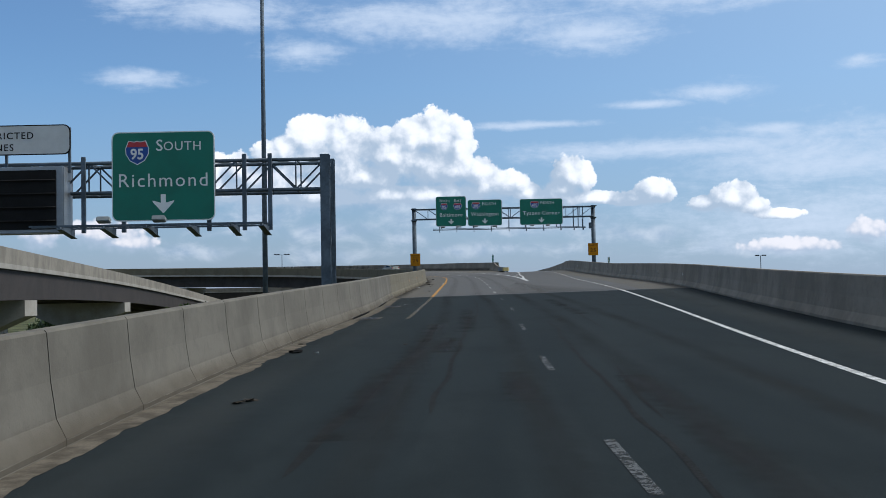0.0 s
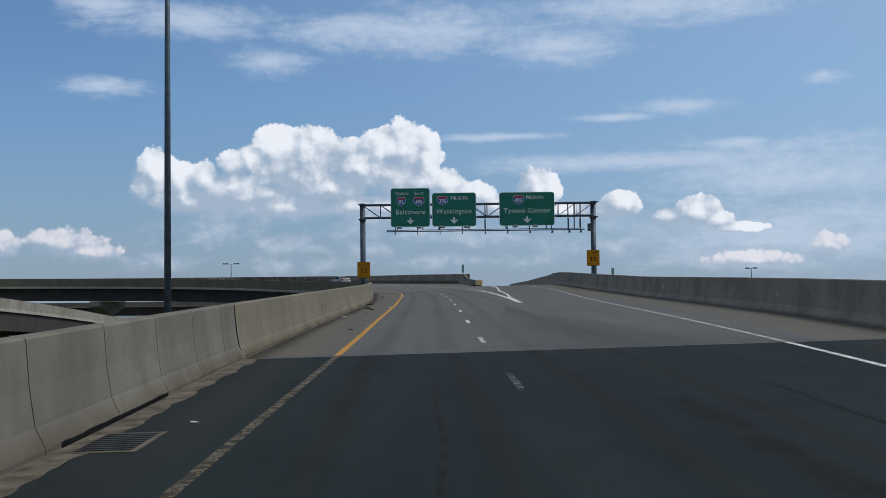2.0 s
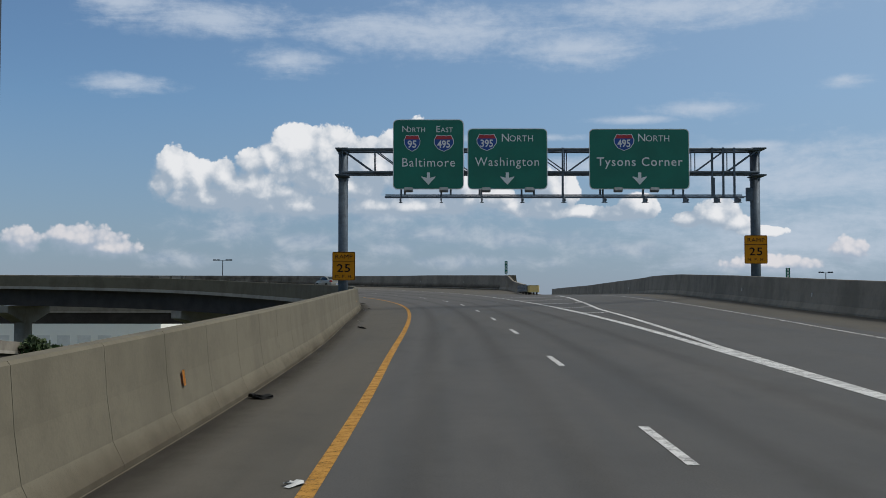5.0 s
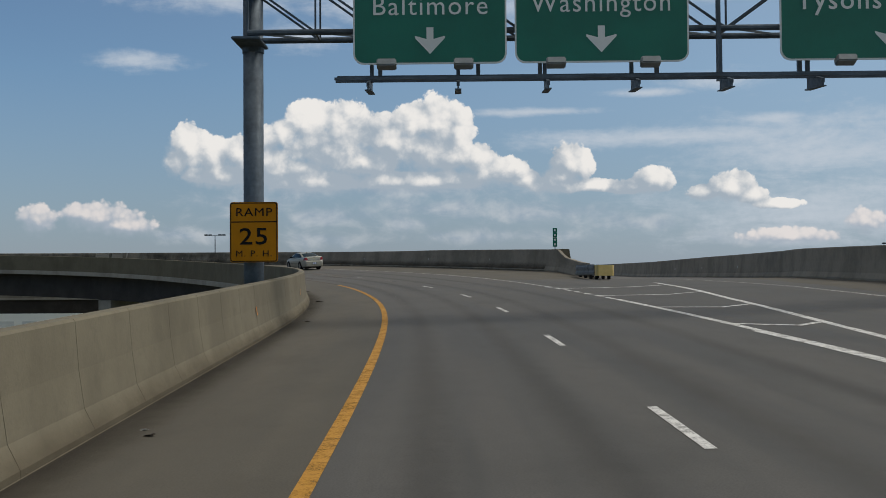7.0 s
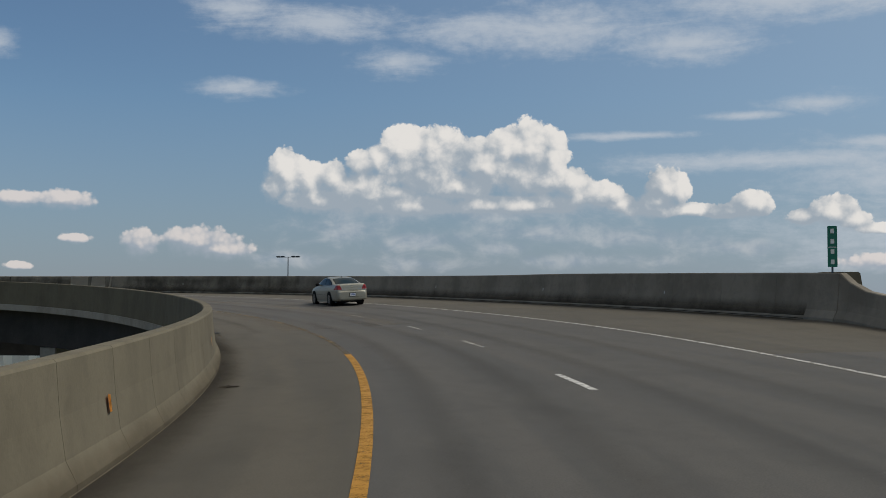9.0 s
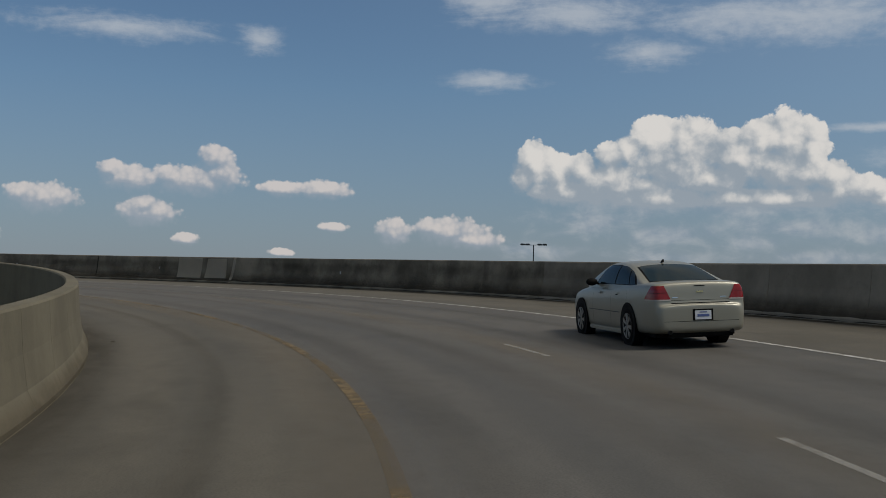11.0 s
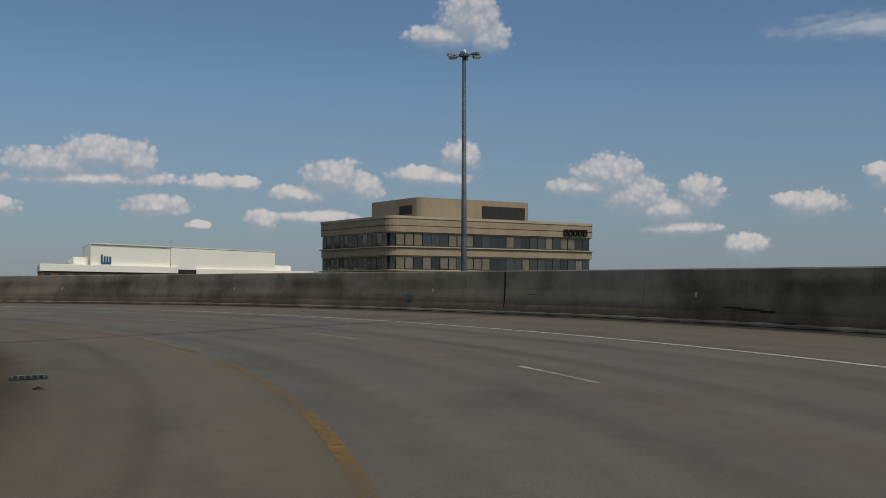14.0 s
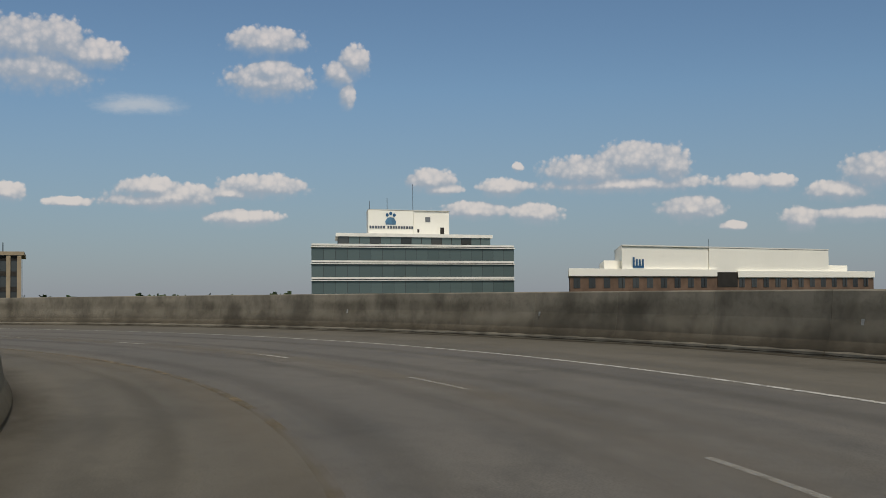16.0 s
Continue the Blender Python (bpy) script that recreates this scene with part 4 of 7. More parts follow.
def build_embankment():
    """Earth that carries the approach road up to the bridge."""
    bm = bmesh.new()
    rows = []
    for s in range(-38, 60, 4):
        l, r = at(s, LB(s) - 0.45, -0.45), at(s, off_rb(s) + 0.45, -0.45)
        dl, dr = (l.z - GROUND) * 1.6, (r.z - GROUND) * 1.6
        rows.append([bm.verts.new(p) for p in (Vector((l.x - dl, l.y, GROUND - 0.4)), l, r, Vector((r.x + dr, r.y, GROUND - 0.4)))])
    for a, b in zip(rows, rows[1:]):
        for i in range(3):
            bm.faces.new((a[i], a[i + 1], b[i + 1], b[i]))
    bm.faces.new(rows[-1])
    tagged(part("embankment", bm, M_GRASS), "grassy embankment under the approach", "embankment", kind="structure")


build_embankment()


# ---------------------------------------------------------------- bridge undersides
def slab(name, rows, mat, label, parent=None):
    """A long body from rings of equal count, closed at both ends."""
    bm = bmesh.new()
    rings = [[bm.verts.new(p) for p in r] for r in rows]
    k = len(rings[0])
    for a, b in zip(rings, rings[1:]):
        for i in range(k):
            bm.faces.new((a[i], b[i], b[(i + 1) % k], a[(i + 1) % k]))
    bm.faces.new(rings[0][::-1])
    bm.faces.new(rings[-1])
    bmesh.ops.recalc_face_normals(bm, faces=bm.faces)
    ob = part(name, bm, mat, parent)
    return tagged(ob, label) if parent else tagged(ob, label, "bridge", kind="structure")


def under(s, o0, o1, h0, h1):
    """A cross section that follows the crown of the deck."""
    cut = [o0 + (o1 - o0) * i / 8 for i in range(9)]
    return [at(s, o, h0) for o in cut] + [at(s, o, h1) for o in cut[::-1]]


ramp_bridge = thing("ramp_bridge", "curved flyover of concrete deck on dark girders", "bridge", kind="structure")
stations = [JOINT + 1.5 * i for i in range(int((356 - JOINT) / 1.5) + 1)]
slab("slab", [under(s, LB(s) - 0.5, (off_rb(s) + 0.5) if s < NOSE else RR(s) + 0.5, -0.14, -0.5) for s in stations if s < NOSE], M_CONCRETE, "concrete slab edge", ramp_bridge)
slab("slab", [under(s, LB(s) - 0.5, RR(s) + 0.5, -0.14, -0.5) for s in stations if s > NOSE], M_CONCRETE, "concrete slab edge", ramp_bridge)
for f in (0.08, 0.36, 0.64, 0.92):
    rows = []
    for s in stations:
        a, b = LB(s), RR(s) if s > NOSE - 20 else min(off_rb(s), 15)
        o = a + (b - a) * f
        rows.append([at(s, o - 0.25, -0.40), at(s, o + 0.25, -0.40), at(s, o + 0.25, -2.75), at(s, o - 0.25, -2.75)])
    slab("girder", rows, M_GIRDER, "dark painted steel girder", ramp_bridge)


def pier(p, along, width, top):
    """A hammerhead pier: a round-cornered shaft and a cap that tapers to its ends."""
    ob = thing("bridge_pier", "grey concrete hammerhead bridge pier", "bridge pier", "bridge piers")
    m = Matrix.Translation((p.x, p.y, 0)) @ Matrix.Rotation(along, 4, "Z")
    bm = bmesh.new()
    w = width / 2
    prism(bm, [(-w, top), (-w, top - 0.9), (-1.5, top - 2.3), (1.5, top - 2.3), (w, top - 0.9), (w, top)], m @ Matrix.Translation((0, 0.95, 0)) @ Matrix.Rotation(radians(90), 4, "X"), 1.9)
    part("cap", bm, M_CONCRETE, ob)
    bm = bmesh.new()
    prism(bm, round_rect(2.6, 1.7, 0.5), m @ Matrix.Translation((0, 0, GROUND - 0.5)), top - 2.25 - GROUND + 0.5)
    part("shaft", bm, M_CONCRETE, ob)
    return ob


for s in (95, 130, 165, 214, 243, 272, 301, 330):
    a, b = LB(s), RR(s) if s > NOSE - 20 else off_rb(s)
    c = at(s, (a + b) / 2)
    pier(c, float(np.interp(s, ST, A_H)), (b - a) * 0.86, min(at(s, a).z, at(s, b).z) - 2.77)


# lower ramp that runs down beside the road
def low_x(y):
    return -31.3 - 0.157 * (y - 100) + 0.00073 * (y - 100) ** 2


def low_z(y):
    return 4.39 - 0.0118 * (y - 100) - (0.00028 if y > 100 else 0.00018) * (y - 100) ** 2


M_BROWN_GIRDER = material("weathered_brown_steel", (0.034, 0.026, 0.022), 0.8, 0.1, 0.3, 0.6, 14.0, 0.1)
low_bridge = thing("lower_ramp", "lower concrete ramp with plain parapets on dark girders", "bridge", kind="structure")
ys = [18 + 4 * i for i in range(52)]


def low_row(o0, o1, z0, z1):
    rows = []
    for y in ys:
        x, z = low_x(y), low_z(y)
        rows.append([Vector((x - o0, y, z + z0)), Vector((x - o1, y, z + z0)), Vector((x - o1, y, z + z1)), Vector((x - o0, y, z + z1))])
    return rows


slab("parapet", low_row(0.0, 0.3, 0.0, -0.95), M_BARRIER_GREY, "plain concrete parapet", low_bridge)
slab("parapet", low_row(9.2, 9.5, 0.0, -0.95), M_BARRIER_GREY, "plain concrete parapet", low_bridge)
slab("deck", low_row(-0.04, 9.54, -0.85, -1.12), M_CONCRETE, "concrete deck", low_bridge)
for o in (0.42, 4.7, 9.1):
    slab("girder", low_row(o - 0.25, o + 0.25, -1.1, -2.75), M_BROWN_GIRDER, "dark steel girder", low_bridge)
for y in (22, 66, 112, 158):
    pier(Vector((low_x(y) - 4.7, y, 0)), 0.0, 9.6, low_z(y) - 2.77)


# a level roadway that crosses below the curve
def cross_row(o0, o1, z0, z1):
    return [[Vector((x, 268 - 0.04 * x + o0, 3.85 + z0)), Vector((x, 268 - 0.04 * x + o1, 3.85 + z0)), Vector((x, 268 - 0.04 * x + o1, 3.85 + z1)), Vector((x, 268 - 0.04 * x + o0, 3.85 + z1))] for x in range(-230, 31, 20)]


cross_bridge = thing("crossing_bridge", "level concrete bridge on dark girders passing below the curve", "bridge", kind="structure")
slab("parapet", cross_row(0.0, 0.3, 0.0, -0.9), M_BARRIER_GREY, "plain concrete parapet", cross_bridge)
slab("parapet", cross_row(9.4, 9.7, 0.0, -0.9), M_BARRIER_GREY, "plain concrete parapet", cross_bridge)
slab("deck", cross_row(-0.04, 9.74, -0.8, -1.05), M_CONCRETE, "concrete deck", cross_bridge)
for o in (0.45, 4.8, 9.2):
    slab("girder", cross_row(o - 0.25, o + 0.25, -1.03, -2.75), M_GIRDER, "dark steel girder", cross_bridge)
for x in (-150, -112, -38, 6):
    pier(Vector((x, 272.8 - 0.04 * x, 0)), radians(88), 9.8, 1.07)


# ---------------------------------------------------------------- sign gantries
FACE = pose(0, 0, 0, 90, 0, 0)      # x right, y up, towards -y


def shield(parent, x, y, z, w, number):
    h = w * (1.0 if len(number) == 2 else 0.82)
    m = Matrix.Translation((x, y, z)) @ FACE

    def outline(f):
        a, b = w / 2 * f, h / 2 * f
        return [(-0.72 * a, b), (-0.25 * a, 0.9 * b), (0, 0.98 * b), (0.25 * a, 0.9 * b), (0.72 * a, b), (0.98 * a, 0.35 * b), (0.95 * a, -0.1 * b), (0.6 * a, -0.68 * b),
                (0, -b), (-0.6 * a, -0.68 * b), (-0.95 * a, -0.1 * b), (-0.98 * a, 0.35 * b)]
    s = part("route_shield", prism(bmesh.new(), outline(1.0), m, 0.006), M_LEGEND, parent, "blue and red route shield")
    part("field", prism(bmesh.new(), outline(0.93), m @ Matrix.Translation((0, 0, 0.006)), 0.004), M_SHIELD_BLUE, s)
    a, b = w / 2 * 0.93, h / 2 * 0.93
    part("crown", prism(bmesh.new(), [(-0.72 * a, b), (-0.25 * a, 0.9 * b), (0, 0.98 * b), (0.25 * a, 0.9 * b), (0.72 * a, b), (0.93 * a, 0.5 * b), (-0.93 * a, 0.5 * b)], m @ Matrix.Translation((0, 0, 0.010)), 0.004), M_SHIELD_RED, s)
    letters("numeral", number, h * 0.42, M_LEGEND, m @ Matrix.Translation((0, -0.08 * h, 0.016)), s, wide=0.92 if len(number) == 2 else 0.85, bold=0.03)
    return s


def arrow(parent, x, y, z, k):
    out = [(-0.13, 0.5), (0.13, 0.5), (0.13, 0.06), (0.56, 0.18), (0.56, 0.10), (0, -0.5), (-0.56, 0.10), (-0.56, 0.18), (-0.13, 0.06)]
    part("down_arrow", prism(bmesh.new(), [(a * k, b * k) for a, b in out], Matrix.Translation((x, y, z)) @ FACE, 0.006), M_LEGEND, parent)


def guide_sign(name, label, x0, x1, z0, z1, y, mat=None, border=None):
    """A panel sign with a rounded border, front towards -y."""
    ob = thing(name, label, "road sign", "overhead guide signs")
    w, h = x1 - x0, z1 - z0
    m = Matrix.Translation(((x0 + x1) / 2, y, (z0 + z1) / 2)) @ FACE
    part("panel", prism(bmesh.new(), round_rect(w, h, 0.28), m @ Matrix.Translation((0, 0, -0.04)), 0.04), border or M_LEGEND, ob)
    part("field", prism(bmesh.new(), round_rect(w - 0.09, h - 0.09, 0.25), m, 0.004), mat or M_GREEN, ob)
    bm = bmesh.new()
    for k in range(int(w / 1.3) + 1):
        box(bm, (0.08, 0.1, h * 0.96), Matrix.Translation((x0 + w * (k + 0.5) / (int(w / 1.3) + 1), y + 0.09, (z0 + z1) / 2)))
    part("stiffener", bm, M_BACK, ob)
    return ob


def truss(parent, x0, x1, y0, y1, z0, z1, bays, chord=0.085, web=0.05, cross=True):
    """A box truss along x: four chords, uprights and crossing diagonals."""
    for y in (y0, y1):
        for z in (z0, z1):
            part("chord", tube(bmesh.new(), (x0, y, z), (x1, y, z), chord, sides=10), M_STEEL, parent, smooth=False)
    d = (x1 - x0) / bays
    for i in range(bays + 1):
        x = x0 + d * i
        for y in (y0, y1):
            part("upright", bar(bmesh.new(), (x, y, z0), (x, y, z1), web, web), M_STEEL, parent)
        part("strut", bar(bmesh.new(), (x, y0, z1), (x, y1, z1), web, web), M_STEEL, parent)
        part("strut", bar(bmesh.new(), (x, y0, z0), (x, y1, z0), web, web), M_STEEL, parent)
        if i < bays:
            for k, y in enumerate((y0, y1)):
                a, b = (z0, z1) if (i + (k if cross else 0)) % 2 or not cross and i % 3 else (z1, z0)
                if cross == "lean":
                    # all diagonals fall to the right on the near half, to the left on the far half
                    a, b = (z1, z0) if i < bays / 2 else (z0, z1)
                part("diagonal", bar(bmesh.new(), (x, y, a), (x + d, y, b), web * 1.2, web * 1.2), M_STEEL, parent)
            for z in (z0, z1) if cross else (z1,):
                part("diagonal", bar(bmesh.new(), (x, y0, z), (x + d, y1, z), web, web), M_STEEL, parent)


def catwalk(parent, x0, x1, y, z, lamps, brackets, reach=1.15, upright=True, drop=0.0):
    """The light rail under the signs: two long tubes, brackets and flat sign lights."""
    for dy, dz in ((-reach, -drop), (-reach + 0.28, -0.02 - drop), (-0.25, -0.05)):
        part("rail", bar(bmesh.new(), (x0, y + dy, z + dz), (x1, y + dy, z + dz), 0.06, 0.07), M_STEEL, parent)
    for x in brackets:
        bm = bmesh.new()
        if upright:
            bar(bm, (x, y + 0.1, z - 0.08), (x, y - reach - 0.25, z - 0.20 - drop), 0.08, 0.12)
            # tapered web under the arm, deepest at its root
            side = Matrix(((0, 0, 1, x - 0.02), (1, 0, 0, y), (0, 1, 0, z), (0, 0, 0, 1)))
            prism(bm, [(0.10, -0.10), (-reach - 0.25, -0.22 - drop), (-reach - 0.25, -0.34 - drop), (0.10, -0.46)], side, 0.04)
            bar(bm, (x, y + 0.1, z - 0.46), (x, y - reach - 0.25, z - 0.34 - drop), 0.17, 0.03)
            bar(bm, (x, y + 0.1, z - 0.08), (x, y + 0.1, z + 1.0), 0.1, 0.12)
        else:
            # tapered plate bracket with a bottom flange
            side = Matrix(((0, 0, 1, x - 0.03), (1, 0, 0, y), (0, 1, 0, z), (0, 0, 0, 1)))
            prism(bm, [(0.15, -0.04), (-reach - 0.3, -0.04), (-reach - 0.3, -0.12), (0.15, -0.42)], side, 0.06)
            bar(bm, (x, y + 0.15, z - 0.42), (x, y - reach - 0.3, z - 0.13), 0.24, 0.03)
        part("bracket", bm, M_STEEL, parent)
    for x in lamps:
        lamp = part("sign_light", box(bmesh.new(), (0.52, 0.34, 0.2), Matrix.Translation((x, y - reach + 0.05 + 1.5 * drop, z + 0.22)) @ Matrix.Rotation(radians(-18), 4, "X"), 0.03), M_LAMP_GREY, parent, "grey flat sign light")
        part("lens", box(bmesh.new(), (0.44, 0.02, 0.13), Matrix.Translation((x, y - reach + 0.23 + 1.5 * drop, z + 0.2)) @ Matrix.Rotation(radians(-18), 4, "X")), M_LAMP_GLASS, lamp)


def ramp_sign(x0, x1, z0, z1, y, note):
    """RAMP 25 M.P.H. advisory sign."""
    ob = thing("advisory_sign", "yellow ramp speed sign " + note, "road sign", "ramp speed signs")
    w, h = x1 - x0, z1 - z0
    m = Matrix.Translation(((x0 + x1) / 2, y, (z0 + z1) / 2)) @ FACE
    part("panel", prism(bmesh.new(), round_rect(w, h, 0.08), m @ Matrix.Translation((0, 0, -0.02)), 0.02), M_SIGN_YELLOW, ob)
    bm = bmesh.new()
    outer, inner = round_rect(w - 0.03, h - 0.03, 0.07), round_rect(w - 0.085, h - 0.085, 0.05)
    a = [bm.verts.new(m @ Vector((p, q, 0.003))) for p, q in outer]
    b = [bm.verts.new(m @ Vector((p, q, 0.003))) for p, q in inner]
    for i in range(len(a)):
        k = (i + 1) % len(a)
        bm.faces.new((a[i], a[k], b[k], b[i]))
    part("border", bm, M_BLACK, ob)
    bm = bmesh.new()
    box(bm, (w - 0.06, 0.028, 0.004), m @ Matrix.Translation((0, h * 0.17, 0.003)))
    part("divider", bm, M_BLACK, ob)
    letters("letter", "RAMP", h * 0.135, M_BLACK, m @ Matrix.Translation((0, h * 0.325, 0.004)), ob, wide=1.15, gap=1.12, bold=0.012)
    letters("numeral", "25", h * 0.27, M_BLACK, m @ Matrix.Translation((0, -h * 0.085, 0.004)), ob, wide=1.2, gap=1.1, bold=0.012)
    letters("letter", "M. P. H.", h * 0.10, M_BLACK, m @ Matrix.Translation((0, -h * 0.36, 0.004)), ob, wide=1.12, gap=1.15, bold=0.012)
    part("clamp", box(bmesh.new(), (0.66, 0.08, 0.07), m @ Matrix.Translation((0, h * 0.3, -0.07))), M_STEEL, ob)
    return ob


def build_gantry_two():
    g = thing("sign_gantry", "grey galvanised steel sign gantry over the split", "sign gantry")
    y = 158.9
    for k, (x, top) in enumerate(((-6.95, 13.5), (17.75, 13.5))):
        base = at(158, LB(158) - 0.9).z if k == 0 else st_far(159)[0].z
        part("post", tube(bmesh.new(), (x, y + 0.4, base - 4.0), (x, y + 0.4, top), 0.29, sides=20), M_STEEL, g, smooth=True)
        for z in (13.38, 11.80):
            part("saddle", box(bmesh.new(), (0.78, 1.55, 0.08), Matrix.Translation((x, y - 0.1, z)), 0.02), M_STEEL, g)
            part("collar", tube(bmesh.new(), (x, y + 0.4, z - 0.20), (x, y + 0.4, z - 0.05), 0.315, sides=20), M_STEEL, g)
        part("pole_cap", tube(bmesh.new(), (x, y + 0.4, top), (x, y + 0.4, top + 0.05), 0.31, sides=20), M_STEEL, g)
    truss(g, -6.9, 17.7, y - 0.75, y + 0.35, 11.95, 13.32, 13, cross="lean")
    yf = 157.2
    for x in (-3.2, -0.5, 1.2, 4.4, 6.1, 8.3, 12.6, 14.9, 15.55, 16.2):
        short = x in (6.1, 14.9, 15.55, 16.2)
        part("hanger", bar(bmesh.new(), (x, y - 0.9, 10.45 if short else 10.6), (x, y - 0.9, 13.4), 0.11, 0.13), M_STEEL, g)
    catwalk(g, -4.3, 16.45, 157.5, 10.57, (-2.95, -0.9, 1.55, 4.05, 9.2, 11.3), (-3.4, -1.05, 1.3, 3.65, 6.05, 8.4, 10.75, 13.1, 14.9, 16.1), 1.0, True, 0.22)
    part("control_box", box(bmesh.new(), (0.35, 0.3, 0.8), Matrix.Translation((17.25, 158.75, 10.7)), 0.02), M_STEEL, g)
    s = guide_sign("guide_sign", "green sign for Baltimore with two route shields", -3.87, 0.26, 10.85, 14.95, yf)
    f = yf - 0.012
    letters("letter", "N", 0.36, M_LEGEND, Matrix.Translation((-3.16, f, 14.36)) @ FACE, s, bold=0.01)
    letters("letter", "ORTH", 0.27, M_LEGEND, Matrix.Translation((-2.54, f, 14.32)) @ FACE, s, gap=1.1, bold=0.01)
    letters("letter", "E", 0.36, M_LEGEND, Matrix.Translation((-1.24, f, 14.36)) @ FACE, s, bold=0.01)
    letters("letter", "AST", 0.27, M_LEGEND, Matrix.Translation((-0.73, f, 14.32)) @ FACE, s, gap=1.1, bold=0.01)
    shield(s, -2.75, f + 0.008, 13.55, 0.98, "95"), shield(s, -0.9, f + 0.008, 13.55, 1.2, "495")
    letters("letter", "Baltimore", 0.50, M_LEGEND, Matrix.Translation((-1.8, f, 12.40)) @ FACE, s, wide=0.98, gap=1.12, bold=0.012)
    arrow(s, -1.8, f + 0.008, 11.48, 0.72)
    s = guide_sign("guide_sign", "green sign for Washington with a route shield", 0.48, 5.14, 10.85, 14.42, yf)
    shield(s, 1.6, f + 0.008, 13.6, 1.22, "395")
    letters("letter", "N", 0.45, M_LEGEND, Matrix.Translation((2.69, f, 13.85)) @ FACE, s, bold=0.01)
    letters("letter", "ORTH", 0.35, M_LEGEND, Matrix.Translation((3.62, f, 13.81)) @ FACE, s, gap=1.04)
    letters("letter", "Washington", 0.50, M_LEGEND, Matrix.Translation((2.8, f, 12.44)) @ FACE, s, wide=0.96, gap=1.12, bold=0.012)
    arrow(s, 2.8, f + 0.008, 11.48, 0.72)
    s = guide_sign("guide_sign", "green sign for Tysons Corner with a route shield", 7.57, 13.4, 10.85, 14.40, yf)
    shield(s, 9.6, f + 0.008, 13.6, 1.22, "495")
    letters("letter", "N", 0.45, M_LEGEND, Matrix.Translation((10.63, f, 13.85)) @ FACE, s, bold=0.01)
    letters("letter", "ORTH", 0.35, M_LEGEND, Matrix.Translation((11.56, f, 13.81)) @ FACE, s, gap=1.04)
    letters("letter", "Tysons Corner", 0.50, M_LEGEND, Matrix.Translation((10.5, f, 12.44)) @ FACE, s, wide=0.98, gap=1.14, bold=0.012)
    arrow(s, 10.5, f + 0.008, 11.48, 0.72)
    ramp_sign(-7.53, -6.17, 5.58, 7.28, 158.75, "on the post by the tan parapet")
    ramp_sign(16.9, 18.26, 6.58, 8.26, 158.6, "on the post by the grey parapet")


build_gantry_two()


